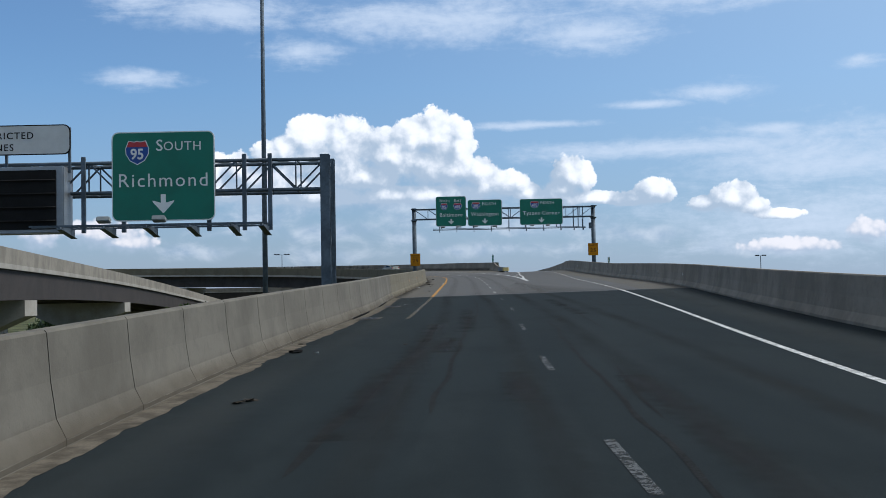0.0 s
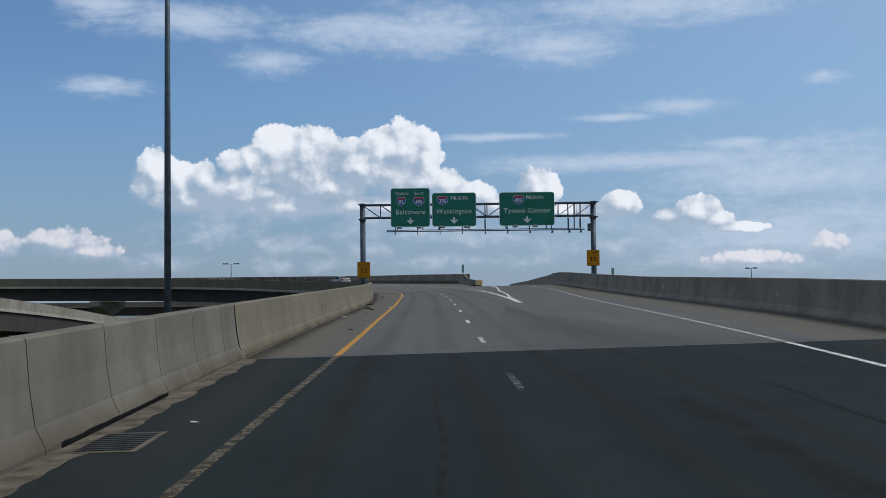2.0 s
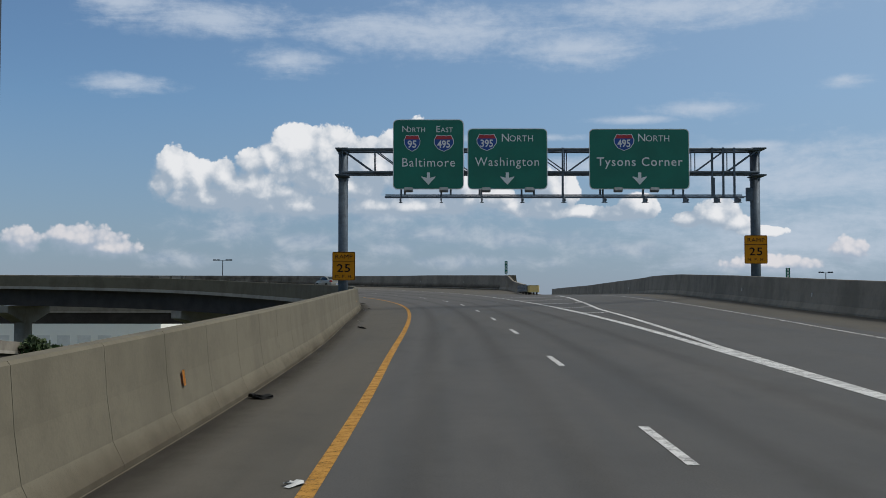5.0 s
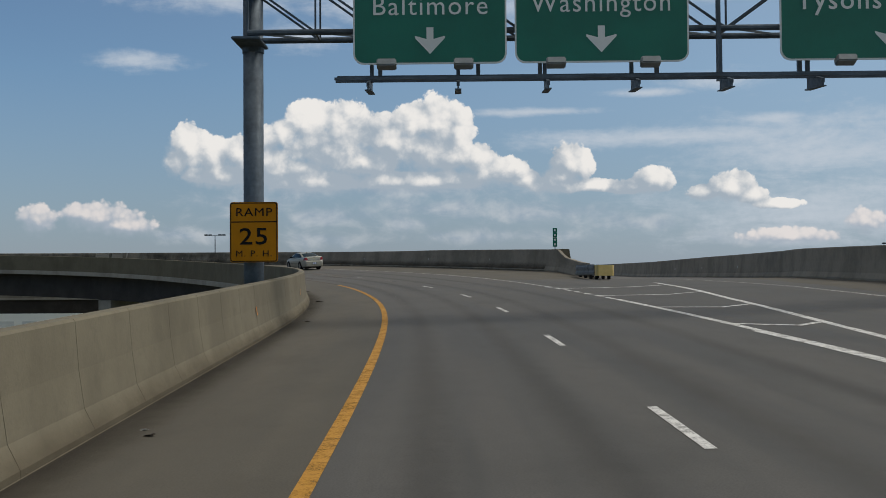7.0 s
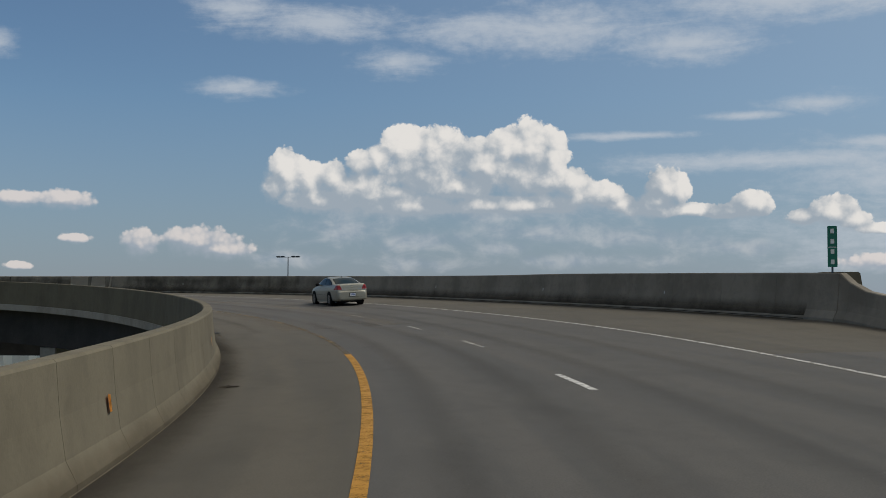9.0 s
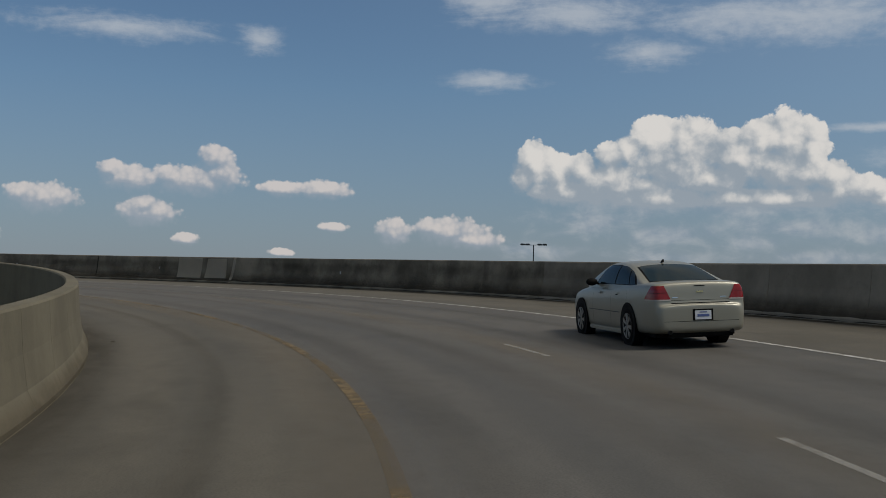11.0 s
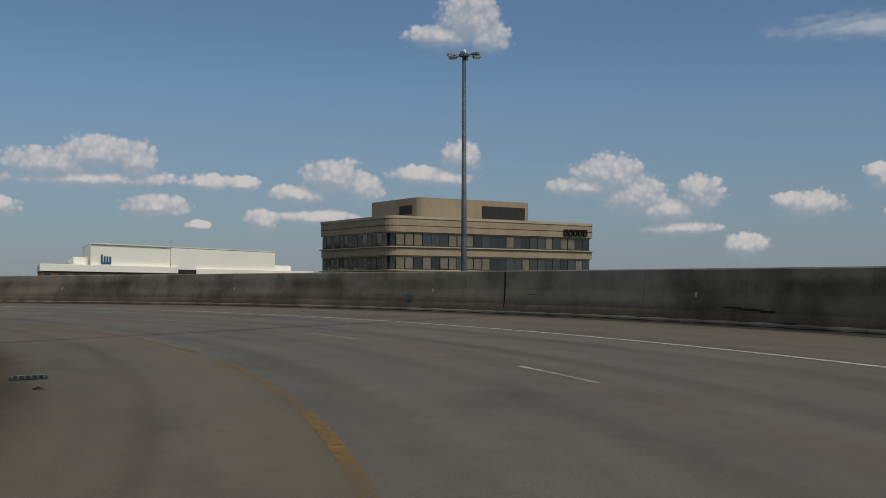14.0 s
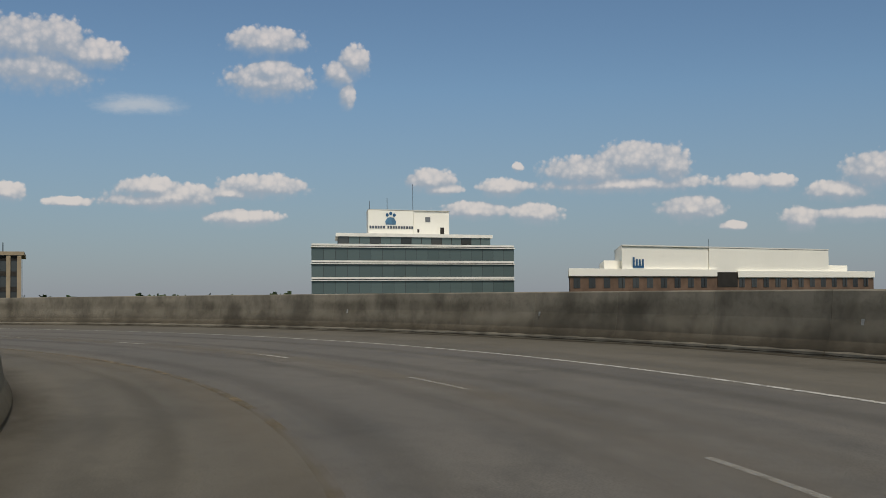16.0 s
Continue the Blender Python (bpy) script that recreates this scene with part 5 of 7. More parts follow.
def build_gantry_one():
    g = thing("sign_gantry", "dark galvanised box truss gantry over the other roadway", "sign gantry")
    y0, y1 = 46.9, 48.6
    z0, z1 = 6.15, 7.38
    for y in (y0, y1):
        bm = bmesh.new()
        out = [(-0.19, -0.19), (0.19, -0.19), (0.19, -0.15), (0.02, -0.15), (0.02, 0.15), (0.19, 0.15), (0.19, 0.19), (-0.19, 0.19), (-0.19, 0.15), (-0.02, 0.15), (-0.02, -0.15), (-0.19, -0.15)]
        prism(bm, out, Matrix.Translation((-5.65, y, GROUND - 0.4)), 7.55 - GROUND + 0.4)
        part("column", bm, M_STEEL, g)
    for a, b in (((-5.65, y0, 4.9), (-5.65, y1, 6.2)), ((-5.65, y1, 3.2), (-5.65, y0, 1.4)), ((-5.65, y0, 7.3), (-5.65, y1, 7.3)), ((-5.65, y0, 6.1), (-5.65, y1, 6.1)), ((-5.65, y1, 4.4), (-5.65, y0, 2.6))):
        part("brace", bar(bmesh.new(), a, b, 0.12, 0.12), M_STEEL, g)
    truss(g, -30.0, -5.65, y0 + 0.1, y1 - 0.1, z0, z1, 20, 0.075, 0.055, False)
    for x in (-7.9, -8.95, -10.4, -13.9, -15.55):
        part("hanger", bar(bmesh.new(), (x, y0 - 0.1, 4.5), (x, y0 - 0.1, 7.62), 0.16, 0.14), M_STEEL, g)
    catwalk(g, -17.2, -7.75, 46.5, 4.70, (-14.25, -12.05), (-15.9, -14.2, -12.5, -10.8, -9.15, -7.95), 1.3, False)
    yf, f = 46.5, 46.488
    s = guide_sign("guide_sign", "large green sign for Richmond with a route shield", -14.3, -10.09, 4.93, 8.57, yf)
    shield(s, -13.25, f + 0.008, 7.72, 1.0, "95")
    letters("letter", "S", 0.45, M_LEGEND, Matrix.Translation((-12.34, f, 7.98)) @ FACE, s, bold=0.012)
    letters("letter", "OUTH", 0.36, M_LEGEND, Matrix.Translation((-11.4, f, 7.95)) @ FACE, s, gap=1.1)
    letters("letter", "Richmond", 0.54, M_LEGEND, Matrix.Translation((-12.2, f, 6.56)) @ FACE, s, wide=1.02, gap=1.16, bold=0.014)
    arrow(s, -12.2, f + 0.008, 5.62, 0.78)
    s = guide_sign("lane_sign", "white regulatory sign for restricted lanes", -22.6, -15.98, 7.72, 8.95, yf, M_SIGN_WHITE, M_BLACK)
    letters("letter", "RESTRICTED", 0.27, M_BLACK, Matrix.Translation((-18.75, f, 8.5)) @ FACE, s, gap=1.2, bold=0.01)
    letters("letter", "LANES", 0.27, M_BLACK, Matrix.Translation((-18.95, f, 8.02)) @ FACE, s, gap=1.2, bold=0.01)
    b = thing("message_board", "black louvred electronic message board, switched off", "message board")
    part("housing", box(bmesh.new(), (8.0, 1.1, 2.7), Matrix.Translation((-20.15, 46.7, 5.85)), 0.04), M_BACK, b)
    part("screen", box(bmesh.new(), (7.5, 0.05, 2.4), Matrix.Translation((-20.2, 46.13, 5.85)), 0.01), M_BLACK, b)
    for k in range(4):
        part("louvre", box(bmesh.new(), (7.5, 0.14, 0.03), Matrix.Translation((-20.2, 46.06, 5.0 + 0.55 * k)) @ Matrix.Rotation(radians(20), 4, "X")), M_BLACK, b)
    for x in (-16.1, -18.7, -21.2):
        part("post", bar(bmesh.new(), (x, 46.75, 7.0), (x, 46.75, 8.85), 0.1, 0.1), M_STEEL, b)


build_gantry_one()


# ---------------------------------------------------------------- buildings
def facade_frame(x, y, yaw, inward=None):
    """Local axes: x along the front, y into the building (square to it unless a heading is given), z up."""
    a = radians(yaw)
    b = a + math.pi / 2 if inward is None else radians(inward)
    return Matrix(((math.cos(a), math.cos(b), 0, x), (math.sin(a), math.sin(b), 0, y), (0, 0, 1, 0), (0, 0, 0, 1)))


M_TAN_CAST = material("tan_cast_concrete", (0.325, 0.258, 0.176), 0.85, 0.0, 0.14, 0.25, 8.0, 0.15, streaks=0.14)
# lighter twin of the tan concrete: sun on coping and sills painted in
M_TAN_SUNLIT = material("sunlit_tan_coping", (0.42, 0.35, 0.25), 0.85, 0.0, 0.12, 0.25, 8.0, 0.1)
M_WHITE_CLAD = material("white_cladding", (0.90, 0.88, 0.80), 0.6, 0.0, 0.02, 0.1, 4.0, 0.0, streaks=0.02)
M_WHITE_TRIM = material("white_trim", (0.74, 0.73, 0.68), 0.6, 0.0, 0.1, 0.3, 6.0, 0.0)
M_BROWN_BRICK = material("brown_brick", (0.15, 0.095, 0.065), 0.9, 0.0, 0.25, 0.5, 12.0, 0.2)
M_DARK_GLASS = glass_material("dark_window_glass", (0.014, 0.016, 0.015), 0.08, 0.6)
M_GREEN_GLASS = glass_material("green_window_glass", (0.085, 0.118, 0.118), 0.22, 0.12)
M_LOUVRE = material("dark_louvre", (0.03, 0.026, 0.022), 0.7, 0.2, 0.2, 1.0, 20.0, 0.0)
M_ROOF = material("grey_roofing", (0.3, 0.29, 0.27), 0.9, 0.0, 0.2, 0.3, 5.0, 0.1)
M_BLUE_LOGO = material("blue_logo", (0.02, 0.10, 0.22), 0.5, 0.0, 0.1, 1.0, 20.0, 0.0)
M_BLIND = material("window_blind", (0.17, 0.152, 0.112), 0.8, 0.0, 0.15, 0.7, 5.0, 0.0)


def local(name, bm, mat, m, parent, label="", smooth=False):
    bmesh.ops.transform(bm, matrix=m, verts=bm.verts)
    return part(name, bm, mat, parent, label, smooth)


def cast_office():
    ob = thing("office_building", "tan cast concrete office block with ribbon windows", "office building", "distant office buildings")
    L, W = 35.4, 20.4
    m = facade_frame(-165.6, 319.7, 88.0)
    top = 17.7

    def ring(z0, z1, grow, mat, name, r=1.6):
        bm = bmesh.new()
        prism(bm, [(x + L / 2, y + W / 2) for x, y in round_rect(L + grow * 2, W + grow * 2, r)], Matrix.Translation((0, 0, z0)), z1 - z0)
        return local(name, bm, mat, m, ob)
    ring(15.6, top, 0.35, M_TAN_CAST, "parapet_band")
    ring(top, top + 0.12, -0.3, M_ROOF, "roof")
    ring(top - 0.28, top + 0.05, 0.44, M_TAN_SUNLIT, "coping", 1.7)
    # raised dark ring: the shade of a recessed line is put into its colour
    ring(16.42, 16.50, 0.37, M_LOUVRE, "groove")
    ring(GROUND - 0.5, 15.6, -0.9, M_TAN_CAST, "wall", 1.0)
    rng = random.Random(4)
    for k in range(5):
        z1 = 15.6 - k * 3.15
        ring(z1 - 0.16, z1, 0.15, M_TAN_CAST, "window_head")
        ring(z1 - 3.15, z1 - 2.05, 0.30, M_TAN_CAST, "spandrel_band")
        ring(z1 - 2.07, z1 - 1.93, 0.55, M_TAN_SUNLIT, "sill_band")
        if k > 2:
            continue
        ring(z1 - 1.95, z1 - 0.15, -0.12, M_DARK_GLASS, "corner_glazing")
        for side, length in ((0, L), (1, W)):
            n = int(length / 1.42)
            for i in range(n):
                a = 0.8 + (length - 1.6) * i / n
                w = (length - 1.6) / n
                mm = m if side == 0 else m @ Matrix.Translation((0, W, 0)) @ Matrix.Rotation(radians(-90), 4, "Z")
                dark = rng.random()
                win = local("window", box(bmesh.new(), (w - 0.09, 0.08, 1.8), Matrix.Translation((a + w / 2, -0.02, z1 - 1.04))), M_DARK_GLASS, mm, ob)
                if dark < 0.58 and k == 0 or dark < 0.40:
                    local("blind", box(bmesh.new(), (w - 0.2, 0.02, 1.7 * (0.8 + 0.2 * rng.random())), Matrix.Translation((a + w / 2, -0.075, z1 - 1.0))), M_BLIND, mm, win)
    bm = bmesh.new()
    prism(bm, [(x + 15.9, y + 9.6) for x, y in round_rect(19.6, 14.0, 1.2)], Matrix.Translation((0, 0, top - 0.1)), 3.05)
    ph = local("penthouse", bm, M_TAN_CAST, m, ob)
    local("louvre", box(bmesh.new(), (7.6, 0.2, 1.75), Matrix.Translation((20.6, 2.55, top + 1.25))), M_LOUVRE, m, ph)
    local("louvre", box(bmesh.new(), (0.2, 3.2, 1.2), Matrix.Translation((6.05, 6.0, top + 1.3))), M_LOUVRE, m, ph)
    # the maker's name, as plain blocks
    for i in range(5):
        bm = bmesh.new()
        x = 29.3 + i * 0.92
        for x0, x1, z0, z1 in ((0, 0.2, 0, 0.95), (0.56, 0.76, 0, 0.95), (0.2, 0.56, 0.75, 0.95), (0.2, 0.56, 0, 0.2)):
            box(bm, (x1 - x0, 0.14, z1 - z0), Matrix.Translation((x + (x0 + x1) / 2, -0.55, 15.8 + (z0 + z1) / 2)))
        local("lettering", bm, M_BLACK, m, ob)


cast_office()


def white_hall():
    ob = thing("white_building", "low white clad building on brown brick", "office building", "distant office buildings")
    m = facade_frame(-232.45, 301.5, 114.7, 165.0)
    z = 15.6

    def block(x0, x1, y0, y1, z0, z1, mat, name="wall", bev=0.05):
        return local(name, box(bmesh.new(), (x1 - x0, y1 - y0, z1 - z0), Matrix.Translation(((x0 + x1) / 2, (y0 + y1) / 2, (z0 + z1) / 2)), bev), mat, m, ob)
    block(0, 19.4, 0, 26, 10.8, z, M_WHITE_CLAD)
    block(19.45, 50.35, -0.25, 26, 10.9, z - 0.1, M_WHITE_CLAD)
    block(-3.7, 0, 2.0, 24, 11.0, 13.3, M_WHITE_CLAD)
    block(-10.9, 21.3, -0.9, 26, 10.75, 11.95, M_WHITE_CLAD)
    block(26.3, 63.5, -0.9, 24, 10.6, 11.75, M_WHITE_CLAD)
    block(50.35, 56.5, 2, 20, 10.9, 12.9, M_WHITE_CLAD)
    block(-10.7, 63.2, -0.5, 26, GROUND - 0.4, 10.77, M_BROWN_BRICK)
    block(21.35, 26.25, -0.62, 3, 9.0, 11.5, M_LOUVRE, "recess")
    for x0, x1 in ((-0.05, 19.42), (19.43, 50.4)):
        block(x0, x1, -0.32, 26.1, z - 0.05, z + 0.16, M_WHITE_TRIM, "coping", 0.02)
    for i in range(24):
        x = -9.3 + 3.05 * i
        if 20.6 < x < 27:
            continue
        w = local("window", box(bmesh.new(), (1.35, 0.1, 1.6), Matrix.Translation((x, -0.53, 9.75))), M_DARK_GLASS, m, ob)
        local("mullion", box(bmesh.new(), (0.08, 0.06, 1.5), Matrix.Translation((x + 0.2, -0.6, 9.75))), M_LOUVRE, m, w)
    # blue emblem of upright strokes
    for i in range(4):
        local("emblem", box(bmesh.new(), (0.42, 0.12, 1.5 if i == 0 else 1.2), Matrix.Translation((2.5 + i * 0.66, -0.08, 12.9 + (0.15 if i == 0 else 0)))), M_BLUE_LOGO, m, ob)
    local("emblem", box(bmesh.new(), (2.4, 0.12, 0.35), Matrix.Translation((3.5, -0.08, 12.3))), M_BLUE_LOGO, m, ob)
    local("roof_pipe", tube(bmesh.new(), (20.4, 5, z), (20.4, 5, z + 1.7), 0.06), M_STEEL, m, ob)


white_hall()


def glass_office():
    ob = thing("glass_office", "green glass office block with white floor bands", "office building", "distant office buildings")
    m = facade_frame(-235.9, 253.0, 104.9, 176.5)
    L, W, top = 35.1, 24.0, 16.15

    def block(x0, x1, y0, y1, z0, z1, mat, name="wall", bev=0.03):
        return local(name, box(bmesh.new(), (x1 - x0, y1 - y0, z1 - z0), Matrix.Translation(((x0 + x1) / 2, (y0 + y1) / 2, (z0 + z1) / 2)), bev), mat, m, ob)
    block(0.15, L - 0.15, 0.15, W, GROUND - 0.4, top - 0.3, M_LOUVRE, "core")
    for k in range(8):
        z = top - k * 2.6
        block(0, L, -0.05, W, z - 0.32, z, M_WHITE_TRIM, "floor_band")
        block(-0.12, L + 0.12, -0.3, W, z - 0.60, z - 0.44, M_WHITE_TRIM, "floor_band")
        for i in range(18):
            a, b = L * i / 18 + 0.02, L * (i + 1) / 18 - 0.02
            block(a, b, 0.0, 0.14, z - 2.6 + 0.02, z - 0.62, M_GREEN_GLASS, "window", 0)
        block(0.0, 0.14, 0.15, W, z - 2.6 + 0.02, z - 0.62, M_GREEN_GLASS, "window", 0)
        block(L - 0.14, L, 0.15, W, z - 2.6 + 0.02, z - 0.62, M_GREEN_GLASS, "window", 0)
    a, b = 4.15, 31.4
    block(a + 0.2, b - 0.2, 3.2, 20, top - 0.1, 17.6, M_LOUVRE, "core")
    for i in range(15):
        w = (b - a - 0.4) / 15
        block(a + 0.2 + w * i + 0.05, a + 0.2 + w * (i + 1) - 0.05, 3.1, 3.2, top, 17.45, M_GREEN_GLASS if i % 3 else M_DARK_GLASS, "window", 0)
    block(a - 0.2, b + 0.2, 2.8, 20.4, 17.45, 18.0, M_WHITE_TRIM, "cornice")
    d = -1.75
    block(11.3 + d, 19.2 + d, 6.0, 15, 17.9, 21.95, M_WHITE_CLAD, "penthouse")
    block(19.25 + d, 25.75 + d, 6.2, 15, 17.9, 22.0, M_WHITE_CLAD, "penthouse")
    block(11.2 + d, 25.85 + d, 5.95, 15.1, 22.0, 22.1, M_WHITE_TRIM, "coping")
    block(21.4 + d, 22.3 + d, 6.1, 6.3, 20.2, 21.0, M_BACK, "vent")
    block(24.1 + d, 24.8 + d, 6.1, 6.3, 18.0, 19.3, M_LOUVRE, "door")
    block(19.95 + d, 20.3 + d, 6.1, 6.3, 18.4, 19.0, M_LOUVRE, "vent")
    grey = material("grey_lettering", (0.06, 0.08, 0.11), 0.5, 0.0, 0.1, 1.0, 20.0, 0.0)
    for i in range(16):   # lettering as plain strokes
        x = 11.5 + i * 0.47 + (0.3 if i > 5 else 0) + d
        bm = bmesh.new()
        box(bm, (0.33, 0.12, 0.42), Matrix.Translation((x + 0.17, 5.95, 19.18)))
        local("lettering", bm, grey, m, ob)
    for i in range(3):
        bm = bmesh.new()
        bmesh.ops.create_cone(bm, cap_ends=True, segments=16, radius1=0.27, radius2=0.27, depth=0.12, matrix=Matrix.Translation((14.6 + i * 0.62 + d, 5.95, 21.2 + (0.25 if i == 1 else 0))) @ Matrix.Rotation(radians(90), 4, "X"))
        local("emblem", bm, M_BLUE_LOGO, m, ob)
    bm = bmesh.new()
    prism(bm, [(-0.85, 0), (0.85, 0), (0.95, 0.55), (0.55, 1.1), (0, 1.25), (-0.55, 1.1), (-0.95, 0.55)], Matrix.Translation((15.2 + d, 6.02, 19.62)) @ Matrix.Rotation(radians(90), 4, "X"), 0.12)
    local("emblem", bm, material("pale_blue_emblem", (0.09, 0.22, 0.36), 0.5, 0.0, 0.3, 0.8, 20.0, 0.0), m, ob)
    for x, h in ((11.6, 1.6), (14.7, 2.2), (19.3, 4.6)):
        local("aerial", tube(bmesh.new(), (x + d, 8, 22.0), (x + d, 8, 22.0 + h), 0.045), M_STEEL, m, ob)


glass_office()


def fin_office():
    ob = thing("fin_office", "office block with tall pale fins and dark glass", "office building", "distant office buildings")
    m = facade_frame(-283.0, 201.1, 101.0, 190)

    def block(x0, x1, y0, y1, z0, z1, mat, name):
        return local(name, box(bmesh.new(), (x1 - x0, y1 - y0, z1 - z0), Matrix.Translation(((x0 + x1) / 2, (y0 + y1) / 2, (z0 + z1) / 2)), 0.02), mat, m, ob)
    block(-30, -0.1, 0.4, 24, GROUND - 0.4, 16.0, M_DARK_GLASS, "wall")
    block(-30.3, 0.5, -0.3, 24.3, 16.0, 16.7, M_TAN_CAST, "cornice")
    for i in range(15):
        block(-1.9 * i - 0.75, -1.9 * i, -0.2, 0.5, GROUND, 16.0, M_TAN_CAST, "fin")
    for k in range(8):
        block(-30, -0.2, 0.3, 0.45, 15.0 - k * 2.9, 15.9 - k * 2.9, M_LOUVRE, "spandrel")
    local("aerial", tube(bmesh.new(), (-3.4, 5, 16.7), (-3.4, 5, 18.6), 0.1), M_STEEL, m, ob)


fin_office()


def bright_gap_block():
    """A long pale block on the low ground, added to stand in for the bright sky beyond the bridges."""
    ob = thing("bright_gap_block", "pale block added for the bright sky beyond the bridges", "warehouse", "distant office buildings")
    part("wall", box(bmesh.new(), (60, 30, 9.6), Matrix.Translation((-104, 400, -2.9)), 0.1), M_WHITE_CLAD, ob)
    part("roof", box(bmesh.new(), (61, 31, 0.4), Matrix.Translation((-104, 400, 2.1)), 0.1), M_ROOF, ob)
    # invented relief on the front of the added block
    for i in range(11):
        part("roller_door", box(bmesh.new(), (3.4, 0.12, 3.6), Matrix.Translation((-130 + 5.2 * i, 384.98, -5.6))), M_WHITE_TRIM, ob)


bright_gap_block()


# ---------------------------------------------------------------- light masts
def high_mast(x, y, z0, z1, r0, r1, label, heads=6):
    ob = thing("high_mast_light", label, "street light", "light masts")
    part("shaft", tube(bmesh.new(), (x, y, z0), (x, y, z1), r0, r1, 14), M_STEEL, ob, smooth=True)
    part("base_plate", tube(bmesh.new(), (x, y, z0), (x, y, z0 + 0.25), r0 * 1.9, sides=14), M_STEEL, ob)
    part("head_ring", tube(bmesh.new(), (x, y, z1 - 0.1), (x, y, z1 + 0.15), 0.55, sides=18), M_STEEL, ob)
    for i in range(heads):
        a = 2 * math.pi * i / heads + 0.3
        bm = bmesh.new()
        bar(bm, (x, y, z1), (x + 1.05 * math.cos(a), y + 1.05 * math.sin(a), z1 + 0.02), 0.06, 0.06)
        arm = part("arm", bm, M_STEEL, ob)
        lum = part("luminaire", box(bmesh.new(), (0.95, 0.5, 0.3), Matrix.Translation((x + 1.45 * math.cos(a), y + 1.45 * math.sin(a), z1 - 0.02)) @ Matrix.Rotation(a, 4, "Z"), 0.08), M_BACK, ob, "grey flood luminaire")
        part("lens", box(bmesh.new(), (0.75, 0.4, 0.04), Matrix.Translation((x + 1.45 * math.cos(a), y + 1.45 * math.sin(a), z1 - 0.19)) @ Matrix.Rotation(a, 4, "Z")), M_LAMP_GLASS, lum)
    part("lowering_hub", tube(bmesh.new(), (x, y, z1 + 0.1), (x, y, z1 + 0.6), 0.28, 0.16, 12), M_LEGEND, ob)
    return ob


high_mast(-27.4, 157.6, GROUND - 0.2, 62.0, 0.4, 0.2, "tall tapered steel light mast beside the ramp")
high_mast(-132.5, 307.6, GROUND - 0.2, 32.3, 0.38, 0.2, "tall tapered steel light mast before the offices")


def twin_lamp(x, y, z1, span, label):
    ob = thing("twin_street_lamp", label, "street light", "distant lamps")
    part("pole", tube(bmesh.new(), (x, y, GROUND - 0.2), (x, y, z1), 0.2, 0.12, 8), M_DARK_STEEL, ob)
    part("cross_arm", bar(bmesh.new(), (x - span, y, z1), (x + span, y, z1), 0.12, 0.12), M_DARK_STEEL, ob)
    for k in (-1, 1):
        for d in (1.0, 0.55):
            part("luminaire", box(bmesh.new(), (0.9 * span / 2.4, 0.8, 0.4), Matrix.Translation((x + k * span * d, y, z1 + 0.12)), 0.08), M_DARK_STEEL, ob)
    return ob


twin_lamp(-73.7, 463.0, 18.3, 2.6, "far dark twin-armed lamp above the parapet")
twin_lamp(107.0, 420.0, 13.2, 1.7, "far dark twin-armed lamp beyond the branch")


# ---------------------------------------------------------------- the car
from mathutils.bvhtree import BVHTree


def coat(name, colour):
    m = bpy.data.materials.new(name)
    m.use_nodes = True
    t = m.node_tree
    n = Nodes(t)
    b = t.nodes["Principled BSDF"]
    tc = t.nodes.new("ShaderNodeTexCoord")
    flake = n.noise(tc.outputs["Object"], 400.0, 2.0)
    dust = n.noise(tc.outputs["Object"], 2.5, 4.0)
    c = n.mix(n.math("MULTIPLY", flake, 0.25), colour, tuple(x * 0.7 for x in colour))
    n.put(b.inputs["Base Color"], n.mix(n.math("MULTIPLY", n.step(dust, 0.4, 0.8), 0.25), c, (0.22, 0.2, 0.17)))
    b.inputs["Metallic"].default_value, b.inputs["Roughness"].default_value = 0.4, 0.42
    b.inputs["Coat Weight"].default_value, b.inputs["Coat Roughness"].default_value = 0.35, 0.1
    return m


M_COAT = coat("champagne_silver_paint", (0.295, 0.288, 0.240))
M_CAR_GLASS = glass_material("tinted_car_glass", (0.003, 0.013, 0.017), 0.04, 0.0, 0.10)
M_TYRE = material("tyre_rubber", (0.010, 0.010, 0.010), 0.9, 0.0, 0.3, 6.0, 60.0, 0.2, spec=0.1)
M_ALLOY = material("alloy_wheel", (0.30, 0.30, 0.29), 0.4, 0.5, 0.2, 6.0, 50.0, 0.0)
M_TAIL = material("red_tail_lens", (0.24, 0.008, 0.008), 0.15, 0.0, 0.15, 8.0, 60.0, 0.0)
M_CLEAR_LENS = material("clear_lens", (0.40, 0.36, 0.33), 0.15, 0.0, 0.1, 8.0, 60.0, 0.0)
M_TRIM = material("black_plastic_trim", (0.007, 0.007, 0.007), 0.7, 0.0, 0.2, 6.0, 60.0, 0.1, spec=0.1)
M_CHROME = material("chrome", (0.6, 0.6, 0.6), 0.15, 1.0, 0.05, 6.0, 60.0, 0.0)
M_GOLD = material("gold_badge", (0.5, 0.42, 0.22), 0.3, 0.8, 0.05, 6.0, 60.0, 0.0)
M_PLATE = material("white_number_plate", (0.62, 0.65, 0.70), 0.4, 0.0, 0.05, 6.0, 60.0, 0.0)
M_PLATE_INK = material("blue_plate_ink", (0.08, 0.12, 0.3), 0.5, 0.0, 0.05, 6.0, 60.0, 0.0)


